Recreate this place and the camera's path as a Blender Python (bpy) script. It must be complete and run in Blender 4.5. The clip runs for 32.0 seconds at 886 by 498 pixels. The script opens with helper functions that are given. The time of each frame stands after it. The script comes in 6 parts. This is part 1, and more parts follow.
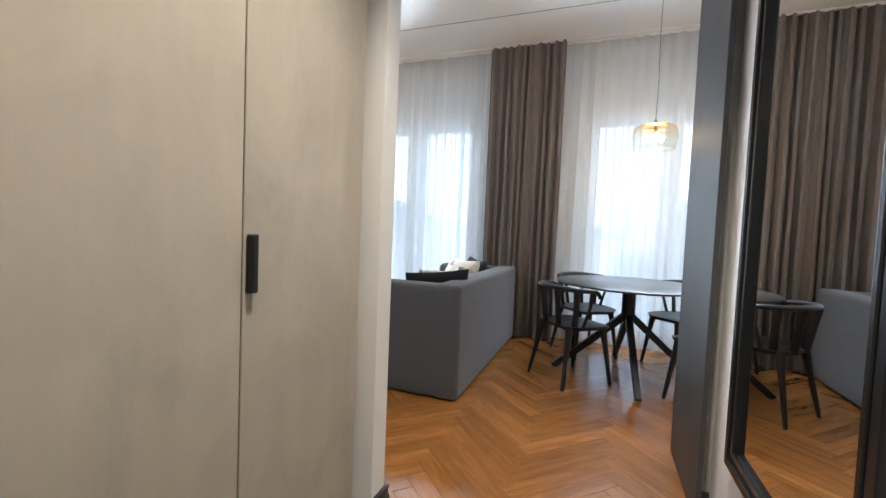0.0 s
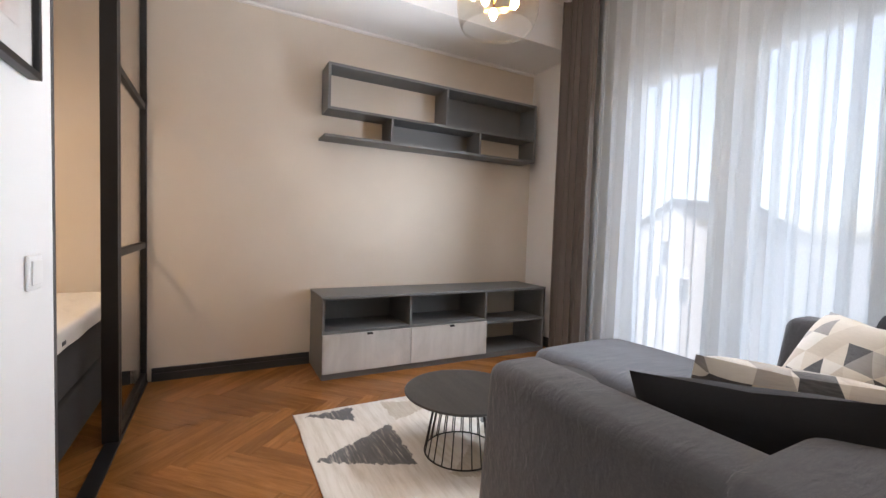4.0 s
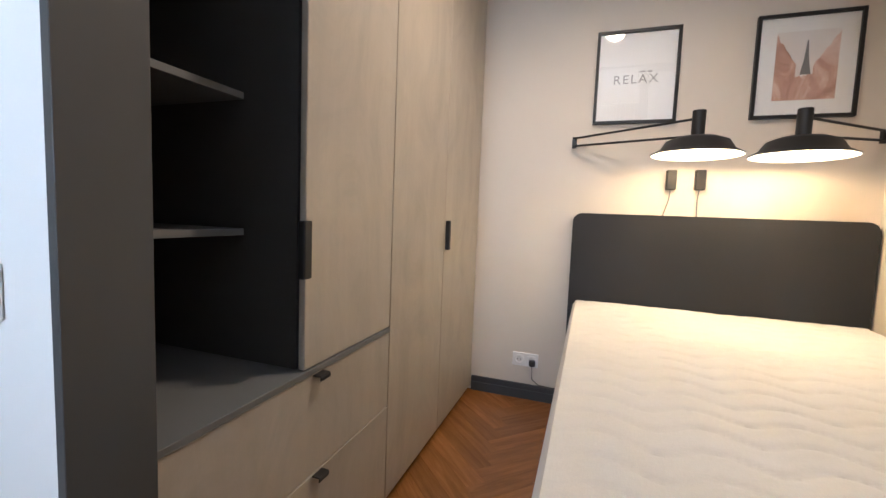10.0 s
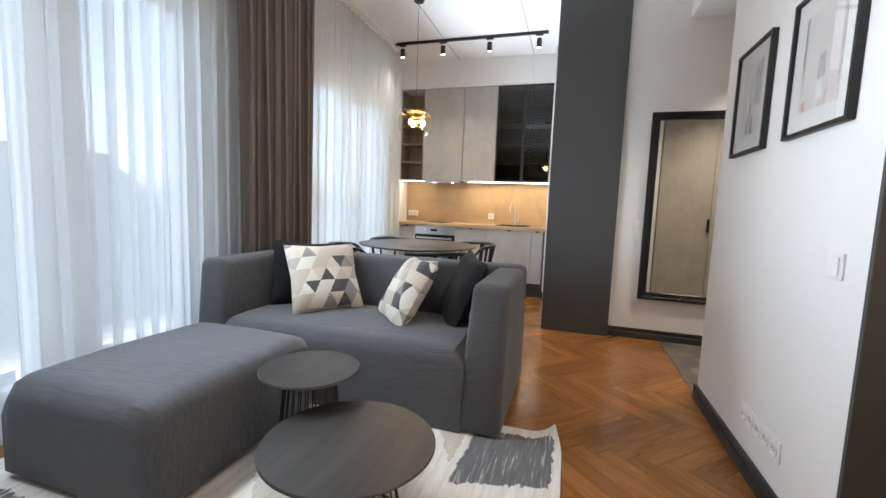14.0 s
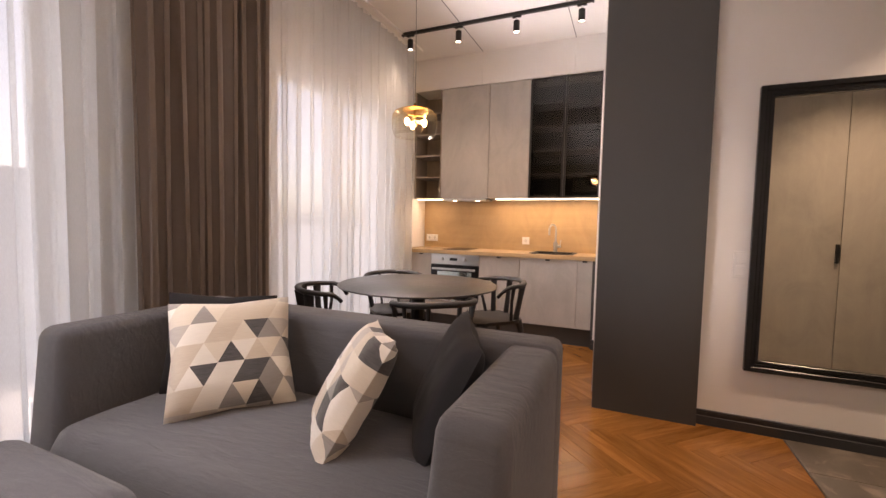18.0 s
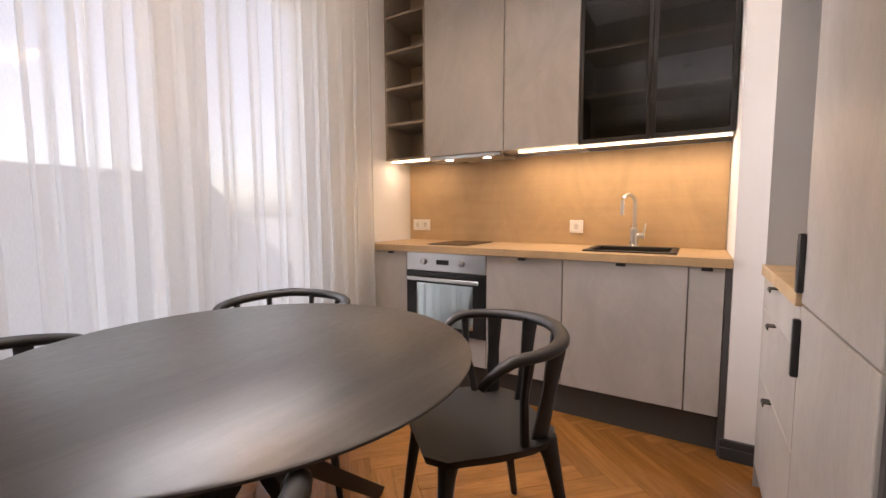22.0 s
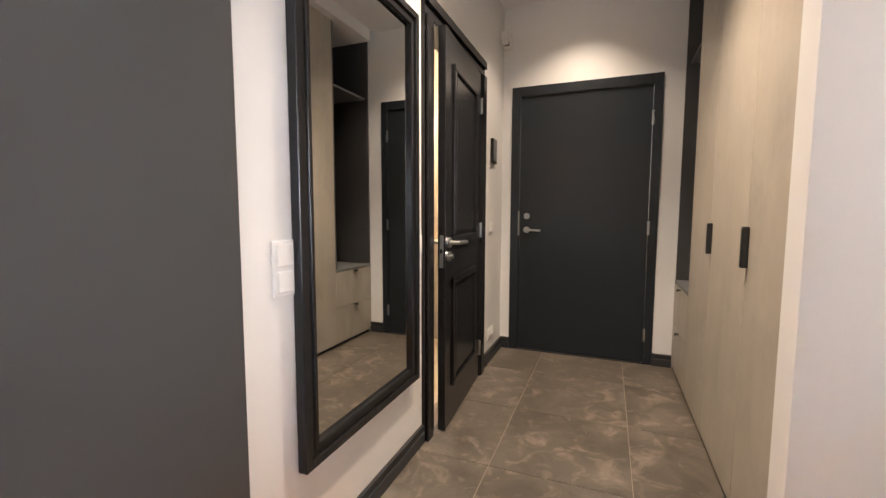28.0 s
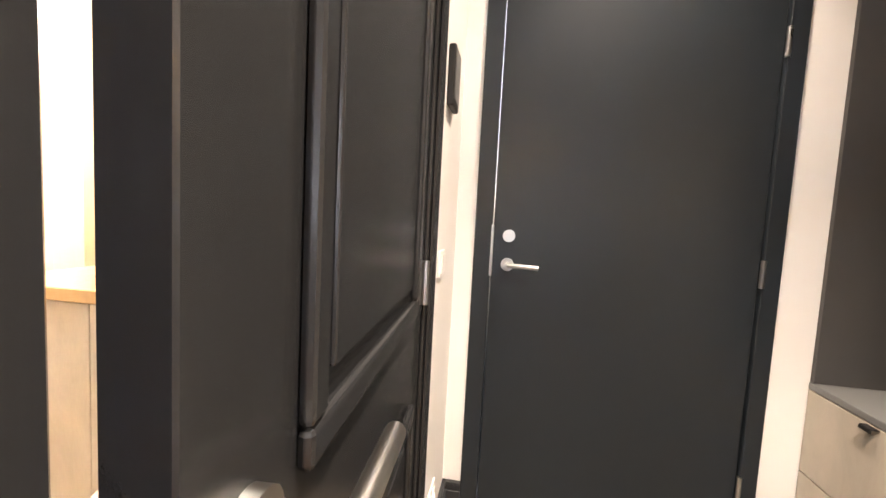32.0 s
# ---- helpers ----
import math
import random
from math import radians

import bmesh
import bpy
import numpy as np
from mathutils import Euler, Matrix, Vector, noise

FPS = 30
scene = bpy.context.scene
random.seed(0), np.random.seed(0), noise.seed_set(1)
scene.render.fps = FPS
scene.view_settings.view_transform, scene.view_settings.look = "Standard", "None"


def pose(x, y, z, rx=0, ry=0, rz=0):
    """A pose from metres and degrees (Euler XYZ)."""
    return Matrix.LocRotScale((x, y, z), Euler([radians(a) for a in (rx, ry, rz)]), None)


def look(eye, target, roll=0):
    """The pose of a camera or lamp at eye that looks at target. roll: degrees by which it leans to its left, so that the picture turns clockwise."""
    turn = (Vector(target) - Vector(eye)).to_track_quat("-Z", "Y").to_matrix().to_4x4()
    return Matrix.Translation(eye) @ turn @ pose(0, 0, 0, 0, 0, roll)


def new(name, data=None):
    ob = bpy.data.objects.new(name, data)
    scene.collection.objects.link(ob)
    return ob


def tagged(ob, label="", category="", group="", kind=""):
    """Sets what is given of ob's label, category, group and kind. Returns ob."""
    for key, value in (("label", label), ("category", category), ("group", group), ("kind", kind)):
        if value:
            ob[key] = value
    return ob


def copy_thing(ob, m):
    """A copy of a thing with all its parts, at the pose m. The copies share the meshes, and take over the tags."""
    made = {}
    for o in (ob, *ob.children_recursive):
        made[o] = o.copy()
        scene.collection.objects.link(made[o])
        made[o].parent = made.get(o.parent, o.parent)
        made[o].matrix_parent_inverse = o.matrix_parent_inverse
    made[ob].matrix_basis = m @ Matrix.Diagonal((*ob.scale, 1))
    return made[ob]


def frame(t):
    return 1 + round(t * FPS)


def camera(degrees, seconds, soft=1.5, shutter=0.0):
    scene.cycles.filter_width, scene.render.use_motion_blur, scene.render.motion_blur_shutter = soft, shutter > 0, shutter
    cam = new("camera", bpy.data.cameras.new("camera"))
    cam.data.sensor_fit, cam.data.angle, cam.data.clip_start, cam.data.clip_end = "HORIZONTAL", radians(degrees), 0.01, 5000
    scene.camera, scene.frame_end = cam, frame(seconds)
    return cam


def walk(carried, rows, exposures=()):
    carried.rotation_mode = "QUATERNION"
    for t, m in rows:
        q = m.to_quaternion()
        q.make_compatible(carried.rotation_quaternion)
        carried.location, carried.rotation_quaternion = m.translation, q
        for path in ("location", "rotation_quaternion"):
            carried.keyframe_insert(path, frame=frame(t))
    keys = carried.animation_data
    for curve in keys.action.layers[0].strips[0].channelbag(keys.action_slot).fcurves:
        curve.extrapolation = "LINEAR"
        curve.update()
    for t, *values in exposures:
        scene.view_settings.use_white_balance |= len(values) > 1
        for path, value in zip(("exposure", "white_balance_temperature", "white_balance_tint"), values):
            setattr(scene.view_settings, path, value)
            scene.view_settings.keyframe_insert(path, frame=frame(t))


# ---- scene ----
cam = camera(93.5, 32.0)
PATH = [
    (0, (0.086, 0.206, 1.126), (-0.615, 2.076, 1.030), 2.40),
    (1, (0.021, 0.713, 1.128), (-0.718, 2.569, 1.031), 2.38),
    (1.5, (-0.041, 0.961, 1.129), (-0.869, 2.778, 1.026), 2.26),
    (2, (-0.110, 1.236, 1.133), (-1.105, 2.967, 1.038), 2.12),
    (2.5, (-0.187, 1.493, 1.127), (-1.379, 3.095, 1.033), 1.92),
    (4.5, (-0.732, 2.174, 1.118), (-2.610, 2.854, 1.024), 2.00),
    (5, (-0.925, 2.268, 1.129), (-2.883, 2.667, 1.040), 2.10),
    (5.5, (-1.194, 2.326, 1.119), (-3.192, 2.333, 1.035), 2.20),
    (6, (-1.437, 2.353, 1.125), (-3.397, 1.967, 1.033), 2.20),
    (6.5, (-1.644, 2.363, 1.124), (-3.463, 1.537, 1.023), 2.30),
    (7, (-1.913, 2.321, 1.118), (-3.489, 1.095, 1.000), 1.80),
    (7.5, (-2.107, 2.261, 1.111), (-3.386, 0.728, 0.996), 1.80),
    (8, (-2.280, 2.197, 1.115), (-3.191, 0.421, 0.996), 1.90),
    (8.5, (-2.413, 2.119, 1.109), (-2.979, 0.205, 0.978), 2.10),
    (9, (-2.544, 1.997, 1.110), (-2.701, 0.009, 0.966), 2.00),
    (9.5, (-2.636, 1.942, 1.113), (-2.416, -0.040, 0.959), 2.10),
    (10, (-2.709, 1.996, 1.115), (-2.049, 0.115, 0.952), 2.20),
    (10.5, (-2.766, 2.111, 1.106), (-1.703, 0.425, 0.935), 2.50),
    (11, (-2.826, 2.216, 1.121), (-1.435, 0.791, 0.933), 2.60),
    (11.5, (-2.954, 2.285, 1.112), (-1.272, 1.222, 0.912), 2.60),
    (12, (-3.072, 2.344, 1.111), (-1.213, 1.637, 0.904), 2.50),
    (12.5, (-3.198, 2.420, 1.107), (-1.231, 2.127, 0.894), 2.30),
    (13, (-3.313, 2.461, 1.118), (-1.325, 2.501, 0.906), 2.10),
    (13.5, (-3.416, 2.476, 1.120), (-1.459, 2.835, 0.914), 2.20),
    (14, (-3.501, 2.454, 1.120), (-1.599, 3.039, 0.919), 2.20),
    (14.5, (-3.555, 2.445, 1.116), (-1.713, 3.202, 0.924), 2.10),
    (16.5, (-3.130, 2.528, 1.161), (-1.285, 3.283, 0.991), 0.90),
    (17, (-2.952, 2.544, 1.162), (-1.084, 3.243, 1.018), 0.70),
    (17.5, (-2.682, 2.514, 1.180), (-0.823, 3.239, 1.047), 1.20),
    (18, (-2.364, 2.518, 1.184), (-0.536, 3.319, 1.066), 1.20),
    (18.5, (-2.107, 2.536, 1.169), (-0.312, 3.412, 1.061), 0.60),
    (19, (-1.798, 2.522, 1.194), (-0.060, 3.504, 1.063), 0.50),
    (19.5, (-1.489, 2.589, 1.170), (0.197, 3.657, 1.042), 0.52),
    (20, (-1.220, 2.628, 1.144), (0.416, 3.771, 1.018), 0.30),
    (20.5, (-0.939, 2.678, 1.139), (0.679, 3.859, 0.991), -0.24),
    (21, (-0.704, 2.741, 1.131), (0.899, 3.908, 0.980), -0.53),
    (21.5, (-0.475, 2.807, 1.111), (1.173, 3.929, 0.954), -0.25),
    (22, (-0.298, 2.918, 1.098), (1.404, 3.954, 0.931), -0.20),
    (22.5, (-0.172, 3.030, 1.088), (1.612, 3.917, 0.919), -0.30),
    (23, (-0.044, 3.153, 1.109), (1.838, 3.805, 0.923), -0.60),
    (23.5, (0.005, 3.246, 1.117), (1.956, 3.643, 0.930), -0.40),
    (24, (-0.010, 3.331, 1.133), (1.980, 3.423, 0.953), -0.30),
    (24.5, (-0.055, 3.341, 1.136), (1.932, 3.182, 0.969), -0.40),
    (25, (-0.154, 3.363, 1.144), (1.780, 2.881, 0.975), -0.70),
    (25.5, (-0.233, 3.352, 1.143), (1.613, 2.600, 0.975), -0.90),
    (26, (-0.301, 3.326, 1.137), (1.406, 2.297, 0.962), -1.20),
    (26.5, (-0.329, 3.258, 1.135), (1.177, 1.956, 0.947), -1.10),
    (28.5, (-0.204, 2.590, 1.141), (0.278, 0.656, 0.976), 0.30),
    (29, (-0.123, 2.386, 1.144), (0.141, 0.410, 0.983), 0.30),
    (29.5, (-0.077, 2.152, 1.150), (0.014, 0.159, 1.003), 0.40),
    (30, (0.005, 1.904, 1.154), (-0.006, -0.091, 1.012), 0.60),
    (30.5, (0.090, 1.684, 1.151), (0.072, -0.311, 1.011), 0.90),
    (31, (0.163, 1.410, 1.157), (0.189, -0.586, 1.027), 1.40),
    (31.5, (0.242, 1.188, 1.163), (0.406, -0.800, 1.028), 1.75),
    (32, (0.345, 1.007, 1.178), (0.660, -0.958, 1.021), 3.00),
]
EXPOSURES = [
    (0.0, 3.35, 5800, 8), (1.0, 3.0, 6200, 10), (2.0, 2.8, 6300, 10), (2.5, 2.9, 6300, 12), (4.5, 3.03, 6500, 16), (5.0, 3.08, 6450, 15), (6.0, 3.2, 6200, 13), (7.0, 2.9, 6300, 16), (8.0, 2.95, 5950, 16),
    (9.0, 3.0, 5600, 15), (10.0, 2.85, 5400, 10), (11.0, 3.0, 5450, 12), (12.0, 3.25, 6100, 14), (13.0, 3.35, 6050, 11), (14.0, 3.0, 6100, 10), (14.5, 2.95, 6200, 12), (16.5, 2.5, 7700, 28),
    (17.0, 2.68, 8000, 30), (18.0, 2.8, 8100, 31), (18.5, 2.95, 7800, 29), (19.0, 3.1, 7400, 26), (20.0, 3.35, 6300, 12), (21.0, 3.17, 6600, 16), (22.0, 2.72, 7400, 26),
    (23.0, 2.45, 8000, 29), (24.0, 2.7, 8200, 30), (25.0, 2.95, 6700, 18), (26.0, 3.42, 6000, 8), (28.5, 3.75, 6800, 18), (29.0, 3.9, 6800, 18), (30.0, 4.0, 6100, 13),
    (31.0, 4.4, 6300, 13), (31.5, 4.5, 6400, 14), (32.0, 5.0, 6600, 17)]
walk(cam, [(t, look(eye, target, roll)) for t, eye, target, roll in PATH], EXPOSURES)

# ---- plan, in metres ----
WEST, NORTH, EAST = -4.00, 4.88, 2.435
BED_SOUTH, COR_SOUTH, COR_EAST = -0.555, -0.635, 0.56
CEIL, LOW = 3.10, 2.72
CAB_TOP = 2.735
WIN1 = (-2.90, -1.24)
WIN2 = (-0.12, 1.53)
WIN_TOP = 2.40

# ---- world and large lights ----
world = bpy.data.worlds.new("sky")
scene.world = world
world.use_nodes = True
_wn, _wl = world.node_tree.nodes, world.node_tree.links
_sky = _wn.new("ShaderNodeTexSky")
_sky.sky_type, _sky.sun_disc = "NISHITA", False
_sky.sun_elevation, _sky.sun_rotation = radians(40), radians(160)
_sky.dust_density, _sky.air_density = 2.0, 1.0
_pale = _wn.new("ShaderNodeHueSaturation")
_pale.inputs["Saturation"].default_value = 0.7
_wl.new(_sky.outputs[0], _pale.inputs["Color"])
_wl.new(_pale.outputs[0], _wn["Background"].inputs[0])
_wn["Background"].inputs[1].default_value = 0.047


def lamp(name, kind, place, power, colour, size=0.1, size_y=None, target=None, spot=None, blend=0.5):
    data = bpy.data.lights.new(name, kind)
    data.energy, data.color = power, colour
    if kind == "AREA":
        data.size = size
        if size_y:
            data.shape, data.size_y = "RECTANGLE", size_y
    elif kind == "SUN":
        data.angle = size
    else:
        data.shadow_soft_size = size
    if spot:
        data.spot_size, data.spot_blend = radians(spot), blend
    ob = new(name, data)
    ob.matrix_world = look(place, target) if target else Matrix.Translation(place)
    return ob


WARM = (1.0, 0.62, 0.28)
LAMP_WARM = (1.0, 0.74, 0.46)
SOFT_WARM = (1.0, 0.84, 0.64)
lamp("overcast_sun", "SUN", (0, 20, 20), 0.8, (1.0, 0.97, 0.93), radians(15), target=(-4, 34, 0))
DAY = (0.84, 0.93, 1.0)
# Added fill lamps standing in for daylight; two per window hang inside the sheers.
for _w in (WIN1, WIN2):
    _m, _s = (_w[0] + _w[1]) / 2, _w[1] - _w[0] - 0.12
    _west = 1.0 if _w is WIN1 else 0.0
    _l = lamp("window_daylight", "AREA", (_m, 4.56 - 0.10 * _west, 1.0), 2.6 + 0.5 * _west, DAY, _s * (1 - 0.4 * _west), 0.24, target=(_m - 0.9 * _west, 0.86, 5.2))
    _l.data.spread = radians(66)
    _l = lamp("window_daylight", "AREA", (_m, 4.58, 2.30), 2.0, DAY, _s, 0.2, target=(_m - 0.2 * _west, 2.08, -3.7))
    _l.data.spread = radians(78)
    # Added outside the panes to lay a pale haze over the sheers.
    lamp("window_daylight", "AREA", (_m, 5.06, 1.24), 1.15 + 0.2 * _west, (0.80, 0.92, 1.0), _s, 2.2, target=(_m, 1.0, 1.24))
# Added narrow beams that brighten two walls, the tall cabinets and their side panel.
for _x, _to, _power, _wide in ((-2.07, (-2.02, 1.6, 1.45), 0.85, 54), (-2.07, (-4.1, 3.15, 1.45), 0.42, 54), (0.95, (1.55, 2.66, 1.40), 0.72, 54), (-2.07, (0.50, 2.34, 1.20), 0.28, 34)):
    _l = lamp("window_daylight", "AREA", (_x, 4.57, 1.40), _power, DAY, 0.25, 1.2, target=_to)
    _l.data.spread = radians(_wide)
lamp("pendant_glow", "POINT", (0.455, 4.007, 1.915), 0.9, WARM, 0.06)
lamp("pendant_glow", "POINT", (-2.13, 3.12, 2.078), 0.9, WARM, 0.06)
lamp("reading_glow", "SPOT", (-3.15, -0.25, 1.43), 0.30, LAMP_WARM, 0.12, target=(-3.15, -0.22, 0), spot=165, blend=1.0)
lamp("reading_glow", "SPOT", (-3.55, -0.25, 1.42), 0.22, LAMP_WARM, 0.12, target=(-3.55, -0.22, 0), spot=165, blend=1.0)
lamp("strip_light", "AREA", (2.20, 3.35, 1.465), 0.75, (1.0, 0.80, 0.54), 0.02, 1.15, target=(2.20, 3.35, 0))
lamp("strip_light", "AREA", (2.20, 4.66, 1.465), 0.16, (1.0, 0.80, 0.54), 0.02, 0.34, target=(2.20, 4.68, 0))
lamp("corridor_downlight", "SPOT", (-0.05, -0.22, 2.73), 5.5, SOFT_WARM, 0.04, target=(-0.05, -0.22, 0), spot=112, blend=1.0)
lamp("corridor_downlight", "SPOT", (-0.05, 0.95, 2.73), 19, SOFT_WARM, 0.04, target=(-0.05, 0.95, 0), spot=106, blend=0.9)
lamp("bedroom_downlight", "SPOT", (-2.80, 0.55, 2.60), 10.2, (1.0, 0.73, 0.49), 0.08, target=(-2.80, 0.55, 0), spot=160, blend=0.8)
lamp("bathroom_lamp", "POINT", (1.30, 0.30, 2.30), 1.4, (1.0, 0.82, 0.58), 0.10)
for _y in (2.94, 3.50, 4.06, 4.58):
    lamp("track_beam", "SPOT", (1.42, _y, CEIL - 0.185), 2.6, SOFT_WARM, 0.03, target=(1.42, _y, 0), spot=112, blend=0.8)

# ---- materials ----
MATS = {}


class Nodes:
    """A short way to write a material's nodes."""

    def __init__(self, name):
        self.mat = bpy.data.materials.new(name)
        self.mat.use_nodes = True
        self.tree = self.mat.node_tree
        self.bsdf = self.tree.nodes["Principled BSDF"]
        self.out = self.tree.nodes["Material Output"]
        MATS[name] = self.mat

    def add(self, kind, **values):
        node = self.tree.nodes.new("ShaderNode" + kind)
        for key, value in values.items():
            if key in node.inputs:
                node.inputs[key].default_value = value
            elif key == "operation":
                node.operation = value
            elif key == "data_type":
                node.data_type = value
            elif key == "blend_type":
                node.blend_type = value
            else:
                node.noise_dimensions = value
        return node

    def link(self, a, b):
        self.tree.links.new(a, b)
        return self

    def set(self, **values):
        for key, value in values.items():
            self.bsdf.inputs[key.replace("_", " ")].default_value = value
        return self

    def coords(self, scale=(1, 1, 1), shift=None, generated=False):
        tex, m = self.add("TexCoord"), self.add("Mapping")
        m.inputs["Scale"].default_value = scale
        self.link(tex.outputs["Object"], m.inputs[0])
        if shift:
            self.link(shift, m.inputs["Location"])
        return m.outputs[0]

    def noise(self, vec, scale, detail=4, rough=0.55, distort=0.0):
        n = self.add("TexNoise", Scale=scale, Detail=detail, Roughness=rough, Distortion=distort)
        self.link(vec, n.inputs["Vector"])
        return n.outputs["Fac"]

    def ramp(self, fac, stops, constant=False):
        n = self.add("ValToRGB")
        r = n.color_ramp
        if constant:
            r.interpolation = "CONSTANT"
        while len(r.elements) < len(stops):
            r.elements.new(0.5)
        for e, (p, c) in zip(r.elements, stops):
            e.position, e.color = p, (*c, 1)
        self.link(fac, n.inputs[0])
        return n.outputs[0]

    def math(self, op, a, b=0.5):
        n = self.add("Math", operation=op)
        for k, v in enumerate((a, b)):
            if isinstance(v, (int, float)):
                n.inputs[k].default_value = v
            else:
                self.link(v, n.inputs[k])
        return n.outputs[0]

    def mix(self, fac, a, b, blend="MIX"):
        n = self.add("Mix", data_type="RGBA", blend_type=blend)
        for k, v in ((0, fac), (6, a), (7, b)):
            if isinstance(v, (int, float)):
                n.inputs[k].default_value = v
            elif isinstance(v, tuple):
                n.inputs[k].default_value = (*v, 1)
            else:
                self.link(v, n.inputs[k])
        return n.outputs[2]

    def bump(self, height, strength=0.2, distance=0.002):
        n = self.add("Bump", Strength=strength, Distance=distance)
        self.link(height, n.inputs["Height"])
        self.link(n.outputs[0], self.bsdf.inputs["Normal"])
        return self

    def colour(self, c):
        return self.link(c, self.bsdf.inputs["Base Color"])

    def rough(self, c):
        return self.link(c, self.bsdf.inputs["Roughness"])


def shade(c, f):
    return tuple(min(1.0, v * f) for v in c)


def plain(name, c, rough=0.5, metal=0.0, vary=0.06, grain=400.0, bump=0.08, blotch=3.0):
    """A surface of one colour with faint blotches, a fine grain and uneven gloss."""
    n = Nodes(name).set(Metallic=metal)
    v = n.coords()
    big, fine = n.noise(v, blotch, 4), n.noise(v, grain, 2)
    n.colour(n.ramp(big, [(0.25, shade(c, 1 - vary)), (0.75, shade(c, 1 + vary))]))
    n.rough(n.ramp(big, [(0.2, (max(0.02, rough - 0.05),) * 3), (0.8, (min(1, rough + 0.07),) * 3)]))
    return n.bump(fine, bump, 0.001).mat


def fabric(name, c, vary=0.12, weave=900.0, sheen=0.3, creased=0.0):
    n = Nodes(name).set(Roughness=0.92, Sheen_Weight=sheen)
    v = n.coords()
    a = n.noise(n.coords((weave, weave * 0.12, weave)), 1.0, 2)
    b = n.noise(n.coords((weave * 0.12, weave, weave * 0.3)), 1.0, 2)
    m = n.math("MULTIPLY", a, b)
    col = n.ramp(m, [(0.12, shade(c, 1 - 2.2 * vary)), (0.40, shade(c, 1 + vary))])
    n.colour(n.mix(0.5, col, n.ramp(n.noise(v, 2.5), [(0.3, shade(c, 0.92)), (0.7, shade(c, 1.08))])))
    if creased:
        folds = n.math("POWER", n.noise(n.coords((40, 8, 24)), 1.0, 3, 0.55, 0.6), 2.0)
        m = n.math("ADD", n.math("MULTIPLY", m, 0.25), n.math("MULTIPLY", folds, creased))
        return n.bump(m, 0.8, 0.007).mat
    return n.bump(m, 0.35, 0.002).mat


def board(name, c, dark, rough=0.5, axis=2, stretch=14.0, scale=5.0, vary=0.5, bump=0.12):
    """Wood grain drawn out along one axis, with streaks and a fine pore."""
    n = Nodes(name)
    s = [stretch, stretch, stretch]
    s[axis] = 1.0
    info = n.add("ObjectInfo")
    shift = n.add("CombineXYZ")
    for k in range(3):
        n.link(n.math("MULTIPLY", info.outputs["Random"], 7.0 + 5 * k), shift.inputs[k])
    v = n.coords(tuple(s), shift.outputs[0])
    a = n.noise(v, scale * 0.25, 6, 0.6, 0.6)
    fine = n.noise(n.coords(tuple(k * 9 for k in s), shift.outputs[0]), scale, 3, 0.6)
    mixed = n.math("ADD", n.math("MULTIPLY", a, 0.75), n.math("MULTIPLY", fine, 0.25))
    cloud = n.ramp(n.noise(n.coords((1.0, 1.0, 0.6), shift.outputs[0]), 3.4, 8, 0.66, 1.3), [(0.3, (0.85, 0.855, 0.85)), (0.5, (0.98, 0.98, 0.98)), (0.7, (1.08, 1.075, 1.06))])
    n.colour(n.mix(1.0, n.ramp(mixed, [(0.5 - vary * 0.35, dark), (0.5 + vary * 0.35, c)]), cloud, "MULTIPLY"))
    n.rough(n.ramp(fine, [(0.3, (rough + 0.08,) * 3), (0.7, (rough - 0.05,) * 3)]))
    return n.bump(fine, bump, 0.001).mat


def parquet_wood(name, joined=False):
    n = Nodes(name)
    chance = n.add("NewGeometry").outputs["Random Per Island"] if joined else n.add("ObjectInfo").outputs["Random"]
    shift = n.add("CombineXYZ")
    for k in range(3):
        n.link(n.math("MULTIPLY", chance, 9.0 + 4 * k), shift.inputs[k])
    v = n.coords((2.0, 22, 22), shift.outputs[0])
    a = n.noise(v, 1.2, 6, 0.62, 0.8)
    fine = n.noise(n.coords((14, 240, 240), shift.outputs[0]), 1.0, 3)
    grain = n.math("ADD", n.math("MULTIPLY", a, 0.7), n.math("MULTIPLY", fine, 0.3))
    base = n.ramp(grain, [(0.28, (0.165, 0.060, 0.013)), (0.5, (0.262, 0.107, 0.026)), (0.72, (0.355, 0.160, 0.045))])
    tone = n.ramp(chance, [(0.0, (0.78, 0.75, 0.72)), (0.5, (0.96, 0.95, 0.93)), (1.0, (1.15, 1.16, 1.18))])
    n.colour(n.mix(1.0, base, tone, "MULTIPLY"))
    n.rough(n.ramp(n.noise(n.coords(), 6.0), [(0.3, (0.17,) * 3), (0.7, (0.27,) * 3)]))
    return n.bump(fine, 0.06, 0.001).mat


def stone_tile():
    n = Nodes("stone_tile")
    info = n.add("ObjectInfo")
    shift = n.add("CombineXYZ")
    for k in range(3):
        n.link(n.math("MULTIPLY", info.outputs["Random"], 6.0 + 5 * k), shift.inputs[k])
    v = n.coords((1, 1, 1), shift.outputs[0])
    a = n.noise(v, 3.5, 8, 0.62, 0.7)
    b = n.noise(v, 6.5, 7, 0.62, 1.2)
    col = n.ramp(a, [(0.3, (0.068, 0.056, 0.044)), (0.55, (0.128, 0.108, 0.087)), (0.75, (0.225, 0.196, 0.162))])
    vein = n.ramp(b, [(0.53, (0, 0, 0)), (0.66, (1, 1, 1))])
    n.colour(n.mix(n.math("MULTIPLY", vein, 0.5), col, (0.33, 0.275, 0.225)))
    n.rough(n.ramp(a, [(0.3, (0.42,) * 3), (0.7, (0.56,) * 3)]))
    return n.bump(n.noise(v, 60.0, 4), 0.15, 0.002).mat


